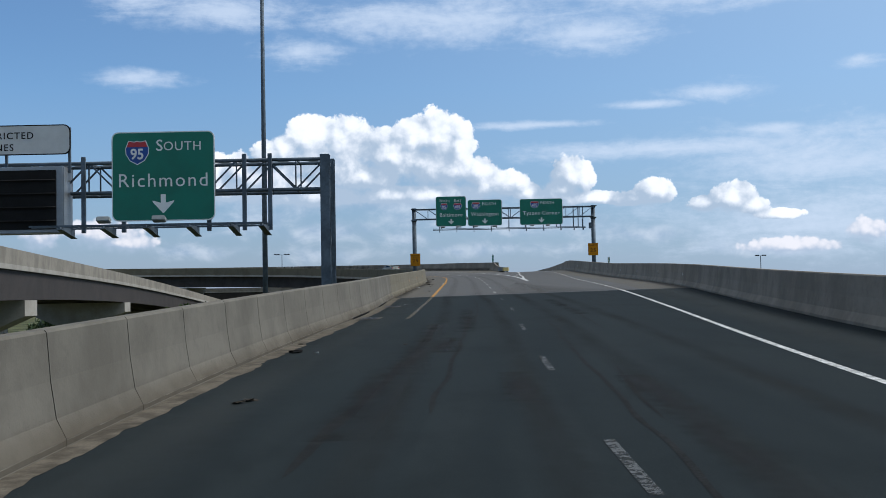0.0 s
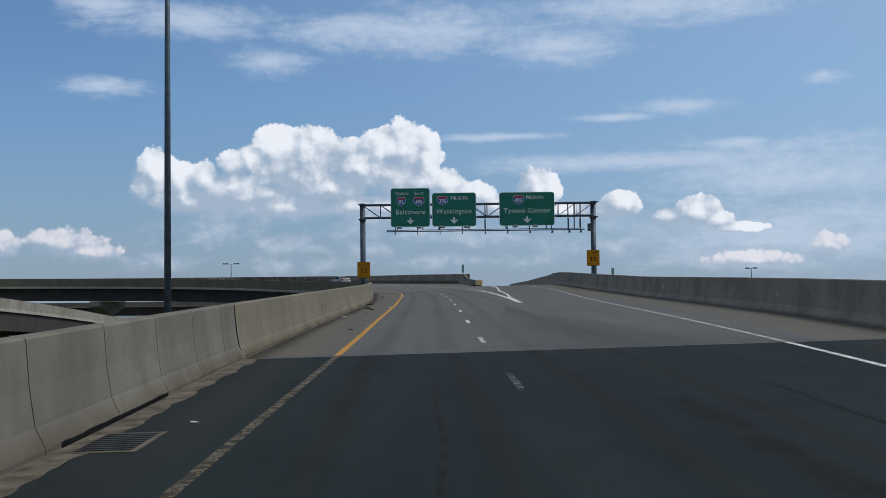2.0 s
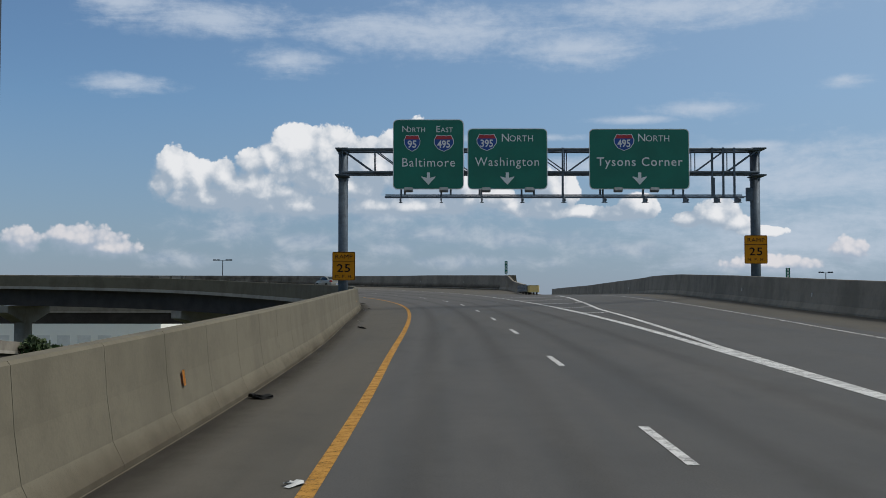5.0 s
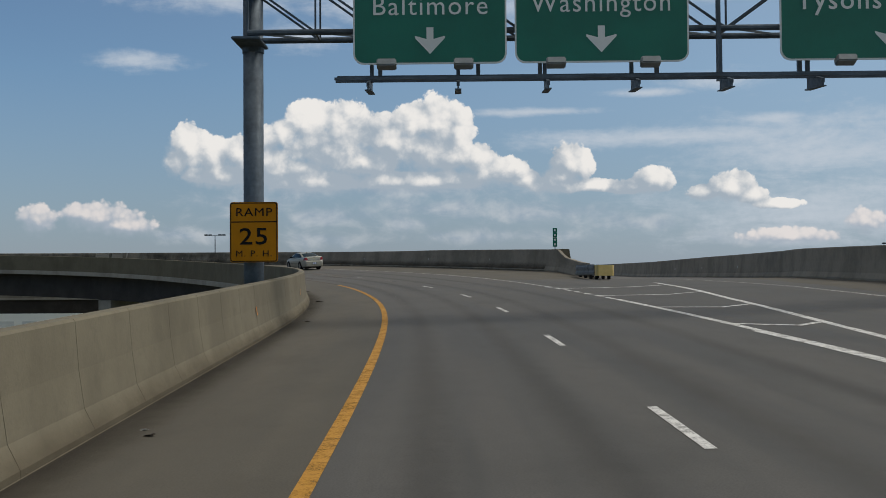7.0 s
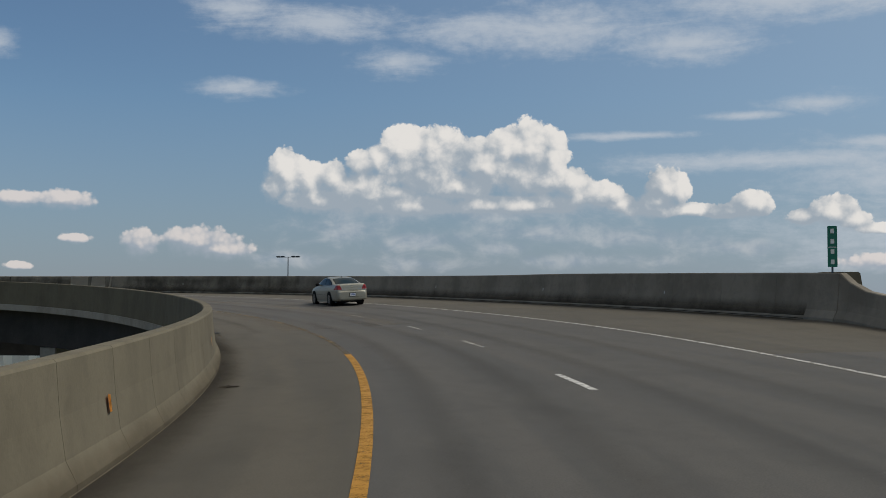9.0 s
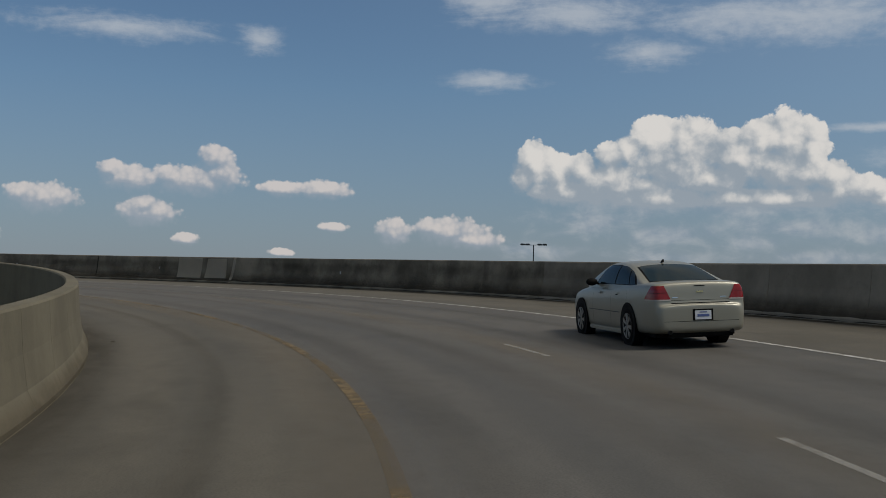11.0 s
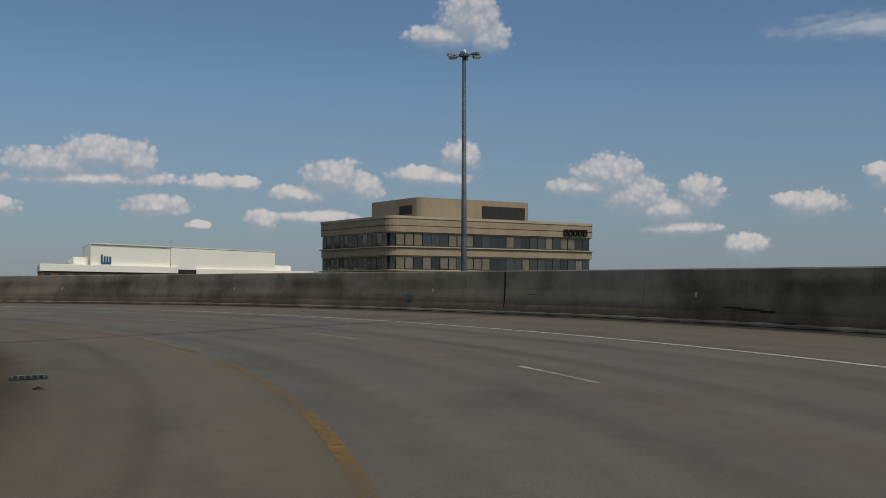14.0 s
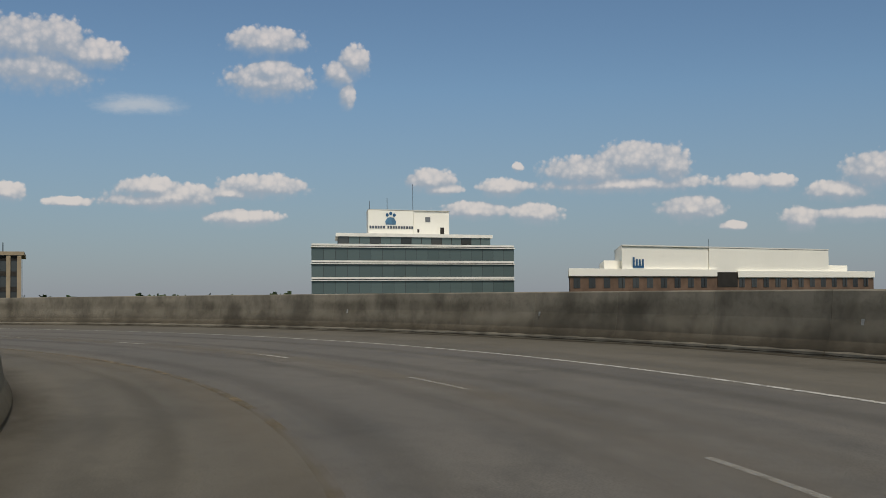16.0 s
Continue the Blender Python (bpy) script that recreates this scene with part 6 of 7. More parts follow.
def loft(bm, rows, cap=True):
    """A mirrored skin from half sections (x >= 0), listed from the rear to the front."""
    full = [[(x, y, z) for x, y, z in r] + [(-x, y, z) for x, y, z in r[::-1] if x > 1e-6] for r in rows]
    rings = [[bm.verts.new(p) for p in r] for r in full]
    k = min(len(r) for r in rings)
    for a, b in zip(rings, rings[1:]):
        for i in range(k - 1):
            bm.faces.new((a[i], a[i + 1], b[i + 1], b[i]))
        if cap:
            bm.faces.new((a[k - 1], a[0], b[0], b[k - 1]))
    if cap:
        bm.faces.new(rings[0][::-1])
        bm.faces.new(rings[-1])
    bmesh.ops.recalc_face_normals(bm, faces=bm.faces)
    return bm


def soften(ob, levels=2):
    mod = ob.modifiers.new("soft", "SUBSURF")
    mod.levels = mod.render_levels = levels
    ob.data.polygons.foreach_set("use_smooth", [True] * len(ob.data.polygons))
    return ob


def skin(bm, grid, thick=0.0):
    """A sheet from rows of points."""
    vs = [[bm.verts.new(p) for p in r] for r in grid]
    for a, b in zip(vs, vs[1:]):
        for i in range(len(a) - 1):
            bm.faces.new((a[i], a[i + 1], b[i + 1], b[i]))
    return bm


def build_car():
    s, o = 223.1, 6.95
    c = at(s, o)
    car = thing("car", "silver beige four-door sedan with red tail lights", "car")
    tilt = math.atan(float(np.interp(s, ST, A_B)))
    car.matrix_world = Matrix.Translation((-13.92, 223.40, c.z - 0.02)) @ Matrix.Rotation(radians(27.6), 4, "Z") @ Matrix.Rotation(-tilt, 4, "Y") @ Matrix.Rotation(radians(1.3), 4, "X") @ Matrix.Diagonal((0.94, 1, 1, 1))
    # lower body: y from the rear bumper to the nose; the origin is under the rear axle
    Y = [-1.235, -1.225, -1.19, -1.165, -1.15, -1.11, -0.98, -0.70, -0.35, 0.0, 0.5, 1.1, 1.7, 2.2, 2.7, 3.2, 3.55, 3.78, 3.86]
    W = [0.66, 0.74, 0.81, 0.82, 0.835, 0.86, 0.89, 0.91, 0.92, 0.925, 0.925, 0.925, 0.925, 0.925, 0.915, 0.89, 0.85, 0.76, 0.62]
    T = [0.70, 0.725, 0.74, 0.76, 1.06, 1.105, 1.115, 1.115, 1.11, 1.10, 1.08, 1.06, 1.04, 1.02, 0.98, 0.92, 0.85, 0.76, 0.66]
    Bt = [0.36, 0.30, 0.28, 0.27, 0.26, 0.25, 0.23, 0.22, 0.21, 0.20, 0.19, 0.19, 0.19, 0.19, 0.19, 0.20, 0.20, 0.22, 0.28]
    rows = []
    for y, w, top, low in zip(Y, W, T, Bt):
        q = top - 0.42
        rows.append([(0, y, low), (w * 0.86, y, low), (w * 0.965, y, low + 0.05), (w * 0.985, y, 0.42), (w, y, 0.42 + q * 0.32), (w * 0.985, y, 0.42 + q * 0.60),
                     (w * 0.95, y, 0.42 + q * 0.86), (w * 0.90, y, top - 0.02), (w * 0.6, y, top), (0, y, top + 0.010)])
    body = soften(part("body", loft(bmesh.new(), rows), M_COAT, car))
    # cabin
    CY = [-0.60, -0.15, 0.25, 0.62, 1.1, 1.6, 1.95, 2.3, 2.62]
    CZ = [1.08, 1.225, 1.35, 1.43, 1.462, 1.45, 1.375, 1.23, 1.05]
    CW = [0.76, 0.70, 0.645, 0.62, 0.615, 0.62, 0.635, 0.67, 0.72]
    CB = [0.83, 0.855, 0.86, 0.865, 0.87, 0.87, 0.865, 0.85, 0.81]
    rows = []
    for y, z, w, b in zip(CY, CZ, CW, CB):
        base = 1.02
        rows.append([(b + 0.01, y, base - 0.06), (b - 0.01, y, base + 0.02), (b * 0.35 + w * 0.65 + 0.02, y, base + (z - base) * 0.72), (w + 0.005, y, z - 0.045 if z > 1.15 else z - 0.02), (w * 0.9, y, z - 0.012), (w * 0.5, y, z + 0.006), (0, y, z + 0.012)])
    cabin = soften(part("cabin", loft(bmesh.new(), rows, cap=False), M_COAT, car))
    dg = bpy.context.evaluated_depsgraph_get()
    hull, hood = BVHTree.FromObject(body, dg), BVHTree.FromObject(cabin, dg)

    def onto(tree, p, way, lift):
        """The skin's place met from p along way, raised by lift."""
        q, nrm, _, _ = tree.ray_cast(Vector(p), Vector(way).normalized())
        if q is None:
            return None
        return q - Vector(way).normalized() * lift

    def wrap(tree, rays, lift):
        """A thin shell that follows the skin under a grid of rays."""
        bm = bmesh.new()
        grid = [[onto(tree, p, w, lift) for p, w in r] for r in rays]
        vs = [[bm.verts.new(p) if p is not None else None for p in r] for r in grid]
        for a, b in zip(vs, vs[1:]):
            for i in range(len(a) - 1):
                four = (a[i], a[i + 1], b[i + 1], b[i])
                if all(four):
                    bm.faces.new(four)
        bm.verts.ensure_lookup_table()
        bmesh.ops.delete(bm, geom=[v for v in bm.verts if not v.link_faces], context="VERTS")
        return bm

    def grid(k, j, f):
        return [[f(u / k, v / j) for u in range(k + 1)] for v in range(j + 1)]

    def side_pane(sgn, bottom, top, lift, z0=1.055, z1=1.385):
        def ray(u, v):
            y = (bottom[0] + (bottom[1] - bottom[0]) * u) * (1 - v) + (top[0] + (top[1] - top[0]) * u) * v
            roof = float(np.interp(y, CY, CZ)) - 0.065
            z = min(z0 + (z1 - z0) * v, max(z0 + 0.01, roof))
            return (sgn * 1.6, y, z), (-sgn, 0, 0)
        return wrap(hood, grid(10, 6, ray), lift)
    for sgn in (-1, 1):
        part("window_trim", side_pane(sgn, (-0.30, 1.99), (0.28, 1.60), 0.004, 1.045, 1.40), M_TRIM, car, smooth=True)
        for b, t in (((0.88, 1.93), (0.96, 1.58)), ((0.12, 0.83), (0.44, 0.91)), ((-0.22, 0.08), (0.30, 0.40))):
            part("window", side_pane(sgn, b, t, 0.009), M_CAR_GLASS, car, "dark side window", smooth=True)

    def top_pane(y0, y1, w0, w1, lift):
        return wrap(hood, grid(12, 10, lambda u, v: (((2 * u - 1) * (w0 + (w1 - w0) * v), y0 + (y1 - y0) * v + 0.10 * (1 - (2 * u - 1) ** 2) * (v - 0.5), 2.2), (0, 0, -1))), lift)
    part("rear_window_trim", top_pane(-0.50, 0.36, 0.675, 0.575, 0.003), M_TRIM, car, smooth=True)
    part("rear_window", top_pane(-0.475, 0.335, 0.65, 0.55, 0.007), M_CAR_GLASS, car, "sloping tinted rear window", smooth=True)
    part("windscreen", top_pane(1.76, 2.5, 0.58, 0.66, 0.006), M_CAR_GLASS, car, smooth=True)
    fin = bmesh.new()
    prism(fin, [(-0.07, 0), (0.06, 0), (-0.03, 0.055), (-0.06, 0.06)], Matrix.Translation((-0.012, 0.56, 1.425)) @ Matrix.Rotation(radians(90), 4, "Z") @ Matrix.Rotation(radians(90), 4, "X"), 0.024)
    part("aerial", fin, M_TRIM, car, "black fin aerial")
    # the rear: lamps wrap round the corners, wide at the foot
    for sgn in (-1, 1):
        def ray(u, v, z0, z1, sgn=sgn, low=0.0, high=1.0):
            f = low + (high - low) * v
            a = (radians(0) + radians(8) * f) * (1 - u) + (radians(78) - radians(36) * f) * u
            d = Vector((sgn * math.sin(a), -math.cos(a), 0))
            p = Vector((sgn * (0.55 + 0.05 * f), -0.72, z0 + (z1 - z0) * v))
            return p + d * 1.2, -d
        tl = part("tail_light", wrap(hull, grid(14, 6, lambda u, v: ray(u, v, 0.825, 1.05)), 0.010), M_TAIL, car, "red wraparound tail light", smooth=True)
        part("reversing_lens", wrap(hull, grid(14, 2, lambda u, v: ray(u, v, 0.803, 0.825, low=-0.06, high=0.0)), 0.011), M_CLEAR_LENS, tl, smooth=True)
        part("lamp_rib", wrap(hull, grid(14, 1, lambda u, v: ray(u, v, 0.93, 0.936, low=0.46, high=0.5)), 0.012), M_TRIM, tl)

    def rear(x0, x1, z0, z1, lift, k=8):
        return wrap(hull, grid(k, 2, lambda u, v: ((x0 + (x1 - x0) * u, -2.2, z0 + (z1 - z0) * v), (0, 1, 0))), lift)
    part("boot_trim", rear(-0.54, 0.54, 0.765, 0.80, 0.006), M_COAT, car)
    part("boot_seam", rear(-0.55, 0.55, 0.752, 0.765, 0.004), M_TRIM, car)
    part("boot_seam", rear(-0.545, 0.545, 0.802, 0.808, 0.004), M_TRIM, car)
    part("boot_catch", rear(-0.10, 0.10, 1.035, 1.05, 0.006), M_TRIM, car)
    for x0 in (-0.52, 0.38):
        part("script", rear(x0, x0 + 0.11, 0.845, 0.858, 0.005), M_CHROME, car)
    part("badge", rear(-0.065, 0.065, 0.928, 0.958, 0.008), M_GOLD, car, "small gold badge")
    part("plate_recess", box(bmesh.new(), (0.40, 0.03, 0.21), Matrix.Translation((0.02, -1.222, 0.56)), 0.01), M_TRIM, car)
    plate = part("number_plate", box(bmesh.new(), (0.31, 0.012, 0.155), Matrix.Translation((0.02, -1.243, 0.555)), 0.006), M_PLATE, car, "white plate with plain bars")
    part("plate_bar", box(bmesh.new(), (0.22, 0.006, 0.04), Matrix.Translation((0.02, -1.251, 0.55))), M_PLATE_INK, plate)
    part("plate_bar", box(bmesh.new(), (0.14, 0.006, 0.015), Matrix.Translation((0.02, -1.251, 0.605))), M_PLATE_INK, plate)
    part("bumper_line", rear(-0.70, 0.70, 0.452, 0.458, 0.003), M_TRIM, car)
    part("underbody", box(bmesh.new(), (1.5, 4.2, 0.18), Matrix.Translation((0, 1.15, 0.26)), 0.03), M_TRIM, car)
    part("rear_valance", box(bmesh.new(), (1.15, 0.1, 0.16), Matrix.Translation((0, -1.09, 0.26)), 0.03), M_TRIM, car)
    for sgn in (-1, 1):
        bm = bmesh.new()
        tube(bm, (sgn * 0.58, -1.21, 0.28), (sgn * 0.58, -1.0, 0.29), 0.038, sides=14)
        tail = part("exhaust_tip", bm, M_DARK_STEEL, car, smooth=True)
        part("bore", tube(bmesh.new(), (sgn * 0.58, -1.214, 0.28), (sgn * 0.58, -1.15, 0.28), 0.031, sides=14), M_TRIM, tail)
        bm = bmesh.new()
        bmesh.ops.create_uvsphere(bm, u_segments=14, v_segments=10, radius=1.0, matrix=Matrix.Translation((sgn * 1.0, 1.84, 1.08)) @ Matrix.Diagonal((0.12, 0.075, 0.075, 1)))
        bar(bm, (sgn * 0.84, 1.88, 1.04), (sgn * 0.98, 1.86, 1.06), 0.05, 0.04)
        part("wing_mirror", bm, M_TRIM, car, "black wing mirror", smooth=True)

        def flank(y0, y1, z0, z1, lift, k=1, j=8, sgn=sgn):
            return wrap(hull, grid(k, j, lambda u, v: ((sgn * 1.6, y0 + (y1 - y0) * u, z0 + (z1 - z0) * v), (-sgn, 0, 0))), lift)
        for y in (0.66, 1.66):
            part("door_handle", flank(y - 0.09, y + 0.09, 0.875, 0.91, 0.03, 4, 2), M_COAT, car)
            part("handle_cup", flank(y - 0.08, y + 0.08, 0.862, 0.876, 0.004, 4, 1), M_TRIM, car)
        for y in (0.10, 0.98, 2.06):
            part("door_seam", flank(y, y + 0.006, 0.28, 0.97, 0.002), M_TRIM, car)
        part("rub_strip", flank(0.46, 2.3, 0.55, 0.565, 0.004, 10, 1), M_DARK_STEEL, car)
        part("sill", box(bmesh.new(), (0.05, 1.9, 0.08), Matrix.Translation((sgn * 0.875, 1.4, 0.215)), 0.02), M_COAT, car)
    # wheels
    for y in (0.0, 2.81):
        for sgn in (-1, 1):
            m = Matrix.Translation((sgn * 0.836, y, 0.335)) @ Matrix.Rotation(radians(90), 4, "Y")
            # dark disc on the body's side: the wheel well's shade as plain colour
            arch = bmesh.new()
            bmesh.ops.create_cone(arch, cap_ends=True, segments=32, radius1=0.395, radius2=0.395, depth=0.20, matrix=Matrix.Translation((sgn * 0.832, y, 0.352)) @ Matrix.Rotation(radians(90), 4, "Y"))
            part("wheel_arch", arch, M_TRIM, car)
            wheel = new("wheel")
            wheel.parent = car
            bm = bmesh.new()
            prof = [(0.225, -0.1), (0.29, -0.108), (0.325, -0.085), (0.335, -0.05), (0.335, 0.05), (0.325, 0.085), (0.29, 0.108), (0.225, 0.1)]
            rings = [[bm.verts.new(m @ Vector((r * math.cos(a), r * math.sin(a), h))) for r, h in prof] for a in (2 * math.pi * i / 32 for i in range(32))]
            for i in range(32):
                p, q = rings[i], rings[(i + 1) % 32]
                for j in range(len(prof) - 1):
                    bm.faces.new((p[j], p[j + 1], q[j + 1], q[j]))
            bmesh.ops.recalc_face_normals(bm, faces=bm.faces)
            part("tyre", bm, M_TYRE, wheel, "black rubber tyre", smooth=True)
            bm = bmesh.new()
            bmesh.ops.create_cone(bm, cap_ends=True, segments=28, radius1=0.225, radius2=0.225, depth=0.12, matrix=m)
            part("rim_well", bm, M_TRIM, wheel)
            bm = bmesh.new()
            for i in range(7):
                a = 2 * math.pi * i / 7 + 0.3
                for da in (-0.1, 0.1):
                    bar(bm, m @ Vector((0.04 * math.cos(a), 0.04 * math.sin(a), sgn * 0.085)), m @ Vector((0.222 * math.cos(a + da), 0.222 * math.sin(a + da), sgn * 0.09)), 0.045, 0.03)
            bmesh.ops.create_cone(bm, cap_ends=True, segments=14, radius1=0.06, radius2=0.05, depth=0.04, matrix=m @ Matrix.Translation((0, 0, sgn * 0.08)))
            bmesh.ops.create_cone(bm, cap_ends=False, segments=32, radius1=0.226, radius2=0.226, depth=0.03, matrix=m @ Matrix.Translation((0, 0, sgn * 0.095)))
            bmesh.ops.create_cone(bm, cap_ends=False, segments=32, radius1=0.226 if sgn < 0 else 0.200, radius2=0.200 if sgn < 0 else 0.226, depth=0.03, matrix=m @ Matrix.Translation((0, 0, sgn * 0.095)))
            part("rim", bm, M_ALLOY, wheel, "bright seven-spoke alloy rim")


build_car()


# ---------------------------------------------------------------- roadside things
def build_cushion():
    ob = thing("crash_cushion", "grey guardrail crash cushion with a yellow nose box", "crash cushion")
    z = at(NOSE, 15.0).z
    m = Matrix.Translation((6.62, 188.0, z - 0.06)) @ Matrix.Rotation(radians(8), 4, "Z")
    w = 0.92
    M_FENDER = material("weathered_zinc", (0.22, 0.25, 0.28), 0.5, 0.2, 0.3, 1.4, 9.0, 0.08)
    bm = bmesh.new()
    prism(bm, round_rect(w + 0.02, 0.62, 0.12), m @ Matrix.Translation((0, 0.3, 0.24)), 0.57)
    part("nose_box", bm, material("yellow_plastic", (0.60, 0.46, 0.17), 0.55, 0.0, 0.15, 2.0, 30.0, 0.1), ob, "faded yellow plastic nose")
    part("lid", prism(bmesh.new(), round_rect(w - 0.1, 0.5, 0.1), m @ Matrix.Translation((0, 0.3, 0.812)), 0.02), M_DARK_STEEL, ob)
    for sgn in (-1, 1):
        for k in range(3):
            bm = bmesh.new()
            rows = []
            for zz, d in ((0.32, 0.0), (0.38, 0.05), (0.46, 0.05), (0.53, 0.0), (0.60, 0.0), (0.67, 0.05), (0.76, 0.05), (0.83, 0.0), (0.88, 0.0)):
                rows.append([m @ Vector((sgn * (w / 2 + d + 0.012 * k), 0.55 + y, zz - 0.02)) for y in (k * 1.3, k * 1.3 + 1.45)])
            skin(bm, rows)
            bmesh.ops.solidify(bm, geom=bm.faces[:], thickness=0.006)
            part("fender_panel", bm, M_FENDER, ob, "corrugated galvanised panel")
    for k in range(4):
        bm = bmesh.new()
        box(bm, (w, 0.08, 0.55), m @ Matrix.Translation((0, 0.62 + 1.2 * k, 0.54)))
        part("diaphragm", bm, M_DARK_STEEL, ob)
        for sgn in (-1, 1):
            part("skid_leg", box(bmesh.new(), (0.12, 0.3, 0.26), m @ Matrix.Translation((sgn * 0.34, 0.6 + 1.2 * k, 0.13)), 0.02), M_BLACK, ob)


build_cushion()


def mile_marker(x, y, z0, h, note):
    ob = thing("mile_marker", "narrow green mile marker " + note, "road sign", "mile markers")
    part("post", bar(bmesh.new(), (x, y, z0 - 1.2), (x, y, z0 + h), 0.05, 0.04), M_STEEL, ob)
    m = Matrix.Translation((x, y - 0.04, z0 + h * 0.52)) @ FACE
    part("panel", prism(bmesh.new(), round_rect(0.27, h * 0.96, 0.03), m @ Matrix.Translation((0, 0, -0.01)), 0.01), M_GREEN, ob)
    for k in range(4):
        part("figure_bar", box(bmesh.new(), (0.10, 0.13, 0.004), m @ Matrix.Translation((0, h * (0.36 - 0.24 * k), 0.002))), M_LEGEND, ob)
    part("rule", box(bmesh.new(), (0.22, 0.02, 0.004), m @ Matrix.Translation((0, -0.02, 0.002))), M_LEGEND, ob)


mile_marker(4.76, 198.35, 6.98, 1.22, "standing on the parapet")
mile_marker(19.85, 160.0, 5.55, 0.82, "beside the gantry's foot")


def on_face(side, s, h, lift=0.006):
    """A place on the road face of a ramp parapet, and its axes: along, up the face, out of it."""
    a = float(np.interp(s, ST, A_H))
    sgn = -1 if side == "L" else 1
    d = float(np.interp(h, [0.08, 0.30, 0.70, HB - 0.03], [0.0, 0.11, 0.17, 0.21]))
    p = at(s, (LB(s) if side == "L" else RR(s)) + sgn * (d - lift), h)
    return p


def face_patch(name, side, s0, s1, h0, h1, mat, label, category, group="", kind="", lift=0.009, lean=0.0, taper=0.0):
    if side == "R" and name != "spall_crack":
        s0, s1 = s0 - 0.15, s1 - 0.15
    bm = bmesh.new()
    ss = [s0 + (s1 - s0) * i / 4 for i in range(5)]
    hh = [h0 + (h1 - h0) * j / 4 for j in range(5)]
    mid = (s0 + s1) / 2
    skin(bm, [[on_face(side, mid + (s - mid) * (1 - taper * (h - h0) / (h1 - h0)) + lean * (h - h0), h, lift) for s in ss] for h in hh])
    bmesh.ops.solidify(bm, geom=bm.faces[:], thickness=0.004)
    return tagged(part(name, bm, mat), label, category, group, kind)


for s in (204.2, 213.5, 223.4, 232.8, 247.7, 259.0, 268.1, 277.5, 287.0, 296.5, 305.0):
    face_patch("barrier_reflector", "R", s - 0.035, s + 0.035, 0.60, 0.71, M_REFLECTOR, "small white reflector on stained concrete parapet", "reflector", "barrier reflectors", lift=0.05)
for s in (82.2, 93.2, 104.4, 152.4, 165.3, 177.5, 190.0, 202.5, 215.2):
    face_patch("barrier_reflector", "L", s - 0.06, s + 0.06, 0.55, 0.74, M_ORANGE, "small orange reflector on tan concrete parapet", "reflector", "barrier reflectors", lift=0.03)
for y in (66, 78, 90, 102, 114, 126, 138, 150, 200, 212, 224):
    p, out = st_far(y)
    bm = bmesh.new()
    box(bm, (0.03, 0.1, 0.16), Matrix.Translation(p + out * 0.14 + Vector((0, 0, 0.66))), 0.005)
    tagged(part("barrier_reflector", bm, M_REFLECTOR), "small white reflector on grey concrete parapet", "reflector", "barrier reflectors")
def wall_film(name, label, side, s0, s1, h0, h1, mat, lift):
    """A stain that lies on the road face of a parapet."""
    bm = bmesh.new()
    uv = bm.loops.layers.uv.new("UVMap")
    k = int(s1 - s0)
    rows = [[(bm.verts.new(on_face(side, s, h0 + (h1 - h0) * j / 6, lift)), s, j / 6) for j in range(7)] for s in (s0 + (s1 - s0) * i / k for i in range(k + 1))]
    for p, q in zip(rows, rows[1:]):
        for j in range(6):
            four = (p[j], p[j + 1], q[j + 1], q[j])
            f = bm.faces.new([v[0] for v in four])
            for loop, v in zip(f.loops, four):
                loop[uv].uv = (v[1], v[2])
    ob = tagged(part(name, bm, mat), label, "stain", kind="stuff")
    ob.visible_shadow = False


M_WALL_GRIME = film_material("wall_foot_grime", (0.052, 0.045, 0.034), 0.88, 0.02, 0.25, 0.2)
M_WALL_STAIN = film_material("black_mould_film", (0.022, 0.022, 0.018), 0.36, 0.7, 0.95, 0.35)
wall_film("foot_grime", "brown dirt along the foot of the parapet", "R", 196, 352, 0.02, 0.66, M_WALL_GRIME, 0.005)
M_TOE = film_material("toe_dirt_film", (0.085, 0.070, 0.049), 0.70, 0.02, 0.4, 0.3)
wall_film("foot_grime", "brown dirt along the foot of the parapet", "L", -36, JOINT - 0.2, 0.02, 0.46, M_TOE, 0.005)
wall_film("foot_grime", "brown dirt along the foot of the parapet", "L", JOINT + 0.2, 300, 0.02, 0.40, M_TOE, 0.005)
wall_film("mould_stain", "black mould blotches on the parapet", "R", 232, 269, 0.12, 1.2, M_WALL_STAIN, 0.004)
wall_film("mould_stain", "black mould blotches on the parapet", "R", 276, 330, 0.12, 1.2, M_WALL_STAIN, 0.004)
M_FRESH = barrier_material("repaired_concrete", (0.58, 0.53, 0.44), (0.44, 0.40, 0.33), 0.5, 0.0)
face_patch("repair_patch", "R", 256.35, 257.85, 0.22, 1.18, M_FRESH, "pale square concrete repair on the stained parapet", "concrete patch", kind="structure")
face_patch("repair_patch", "R", 254.75, 256.1, 0.24, 1.16, M_FRESH, "pale rounded concrete repair on the stained parapet", "concrete patch", kind="structure", taper=0.12)
face_patch("repair_strip", "R", 254.36, 254.52, 0.05, 1.2, M_FRESH, "pale vertical concrete strip on the stained parapet", "concrete patch", kind="structure", lean=-0.12)
face_patch("junction_plate", "R", 278.35, 278.66, 0.25, 0.50, material("bluish_plate", (0.17, 0.21, 0.19), 0.5, 0.3, 0.15, 3.0, 30.0, 0.0), "bluish square cover plate on the parapet", "cover plate")
face_patch("open_joint", "R", 274.53, 274.575, 0.02, 1.2, M_BLACK, "dark open joint splitting the parapet", "joint", kind="structure", lean=0.08)
face_patch("open_joint", "R", 263.0, 263.04, 0.02, 1.2, M_BLACK, "dark joint in the parapet", "joint", kind="structure")
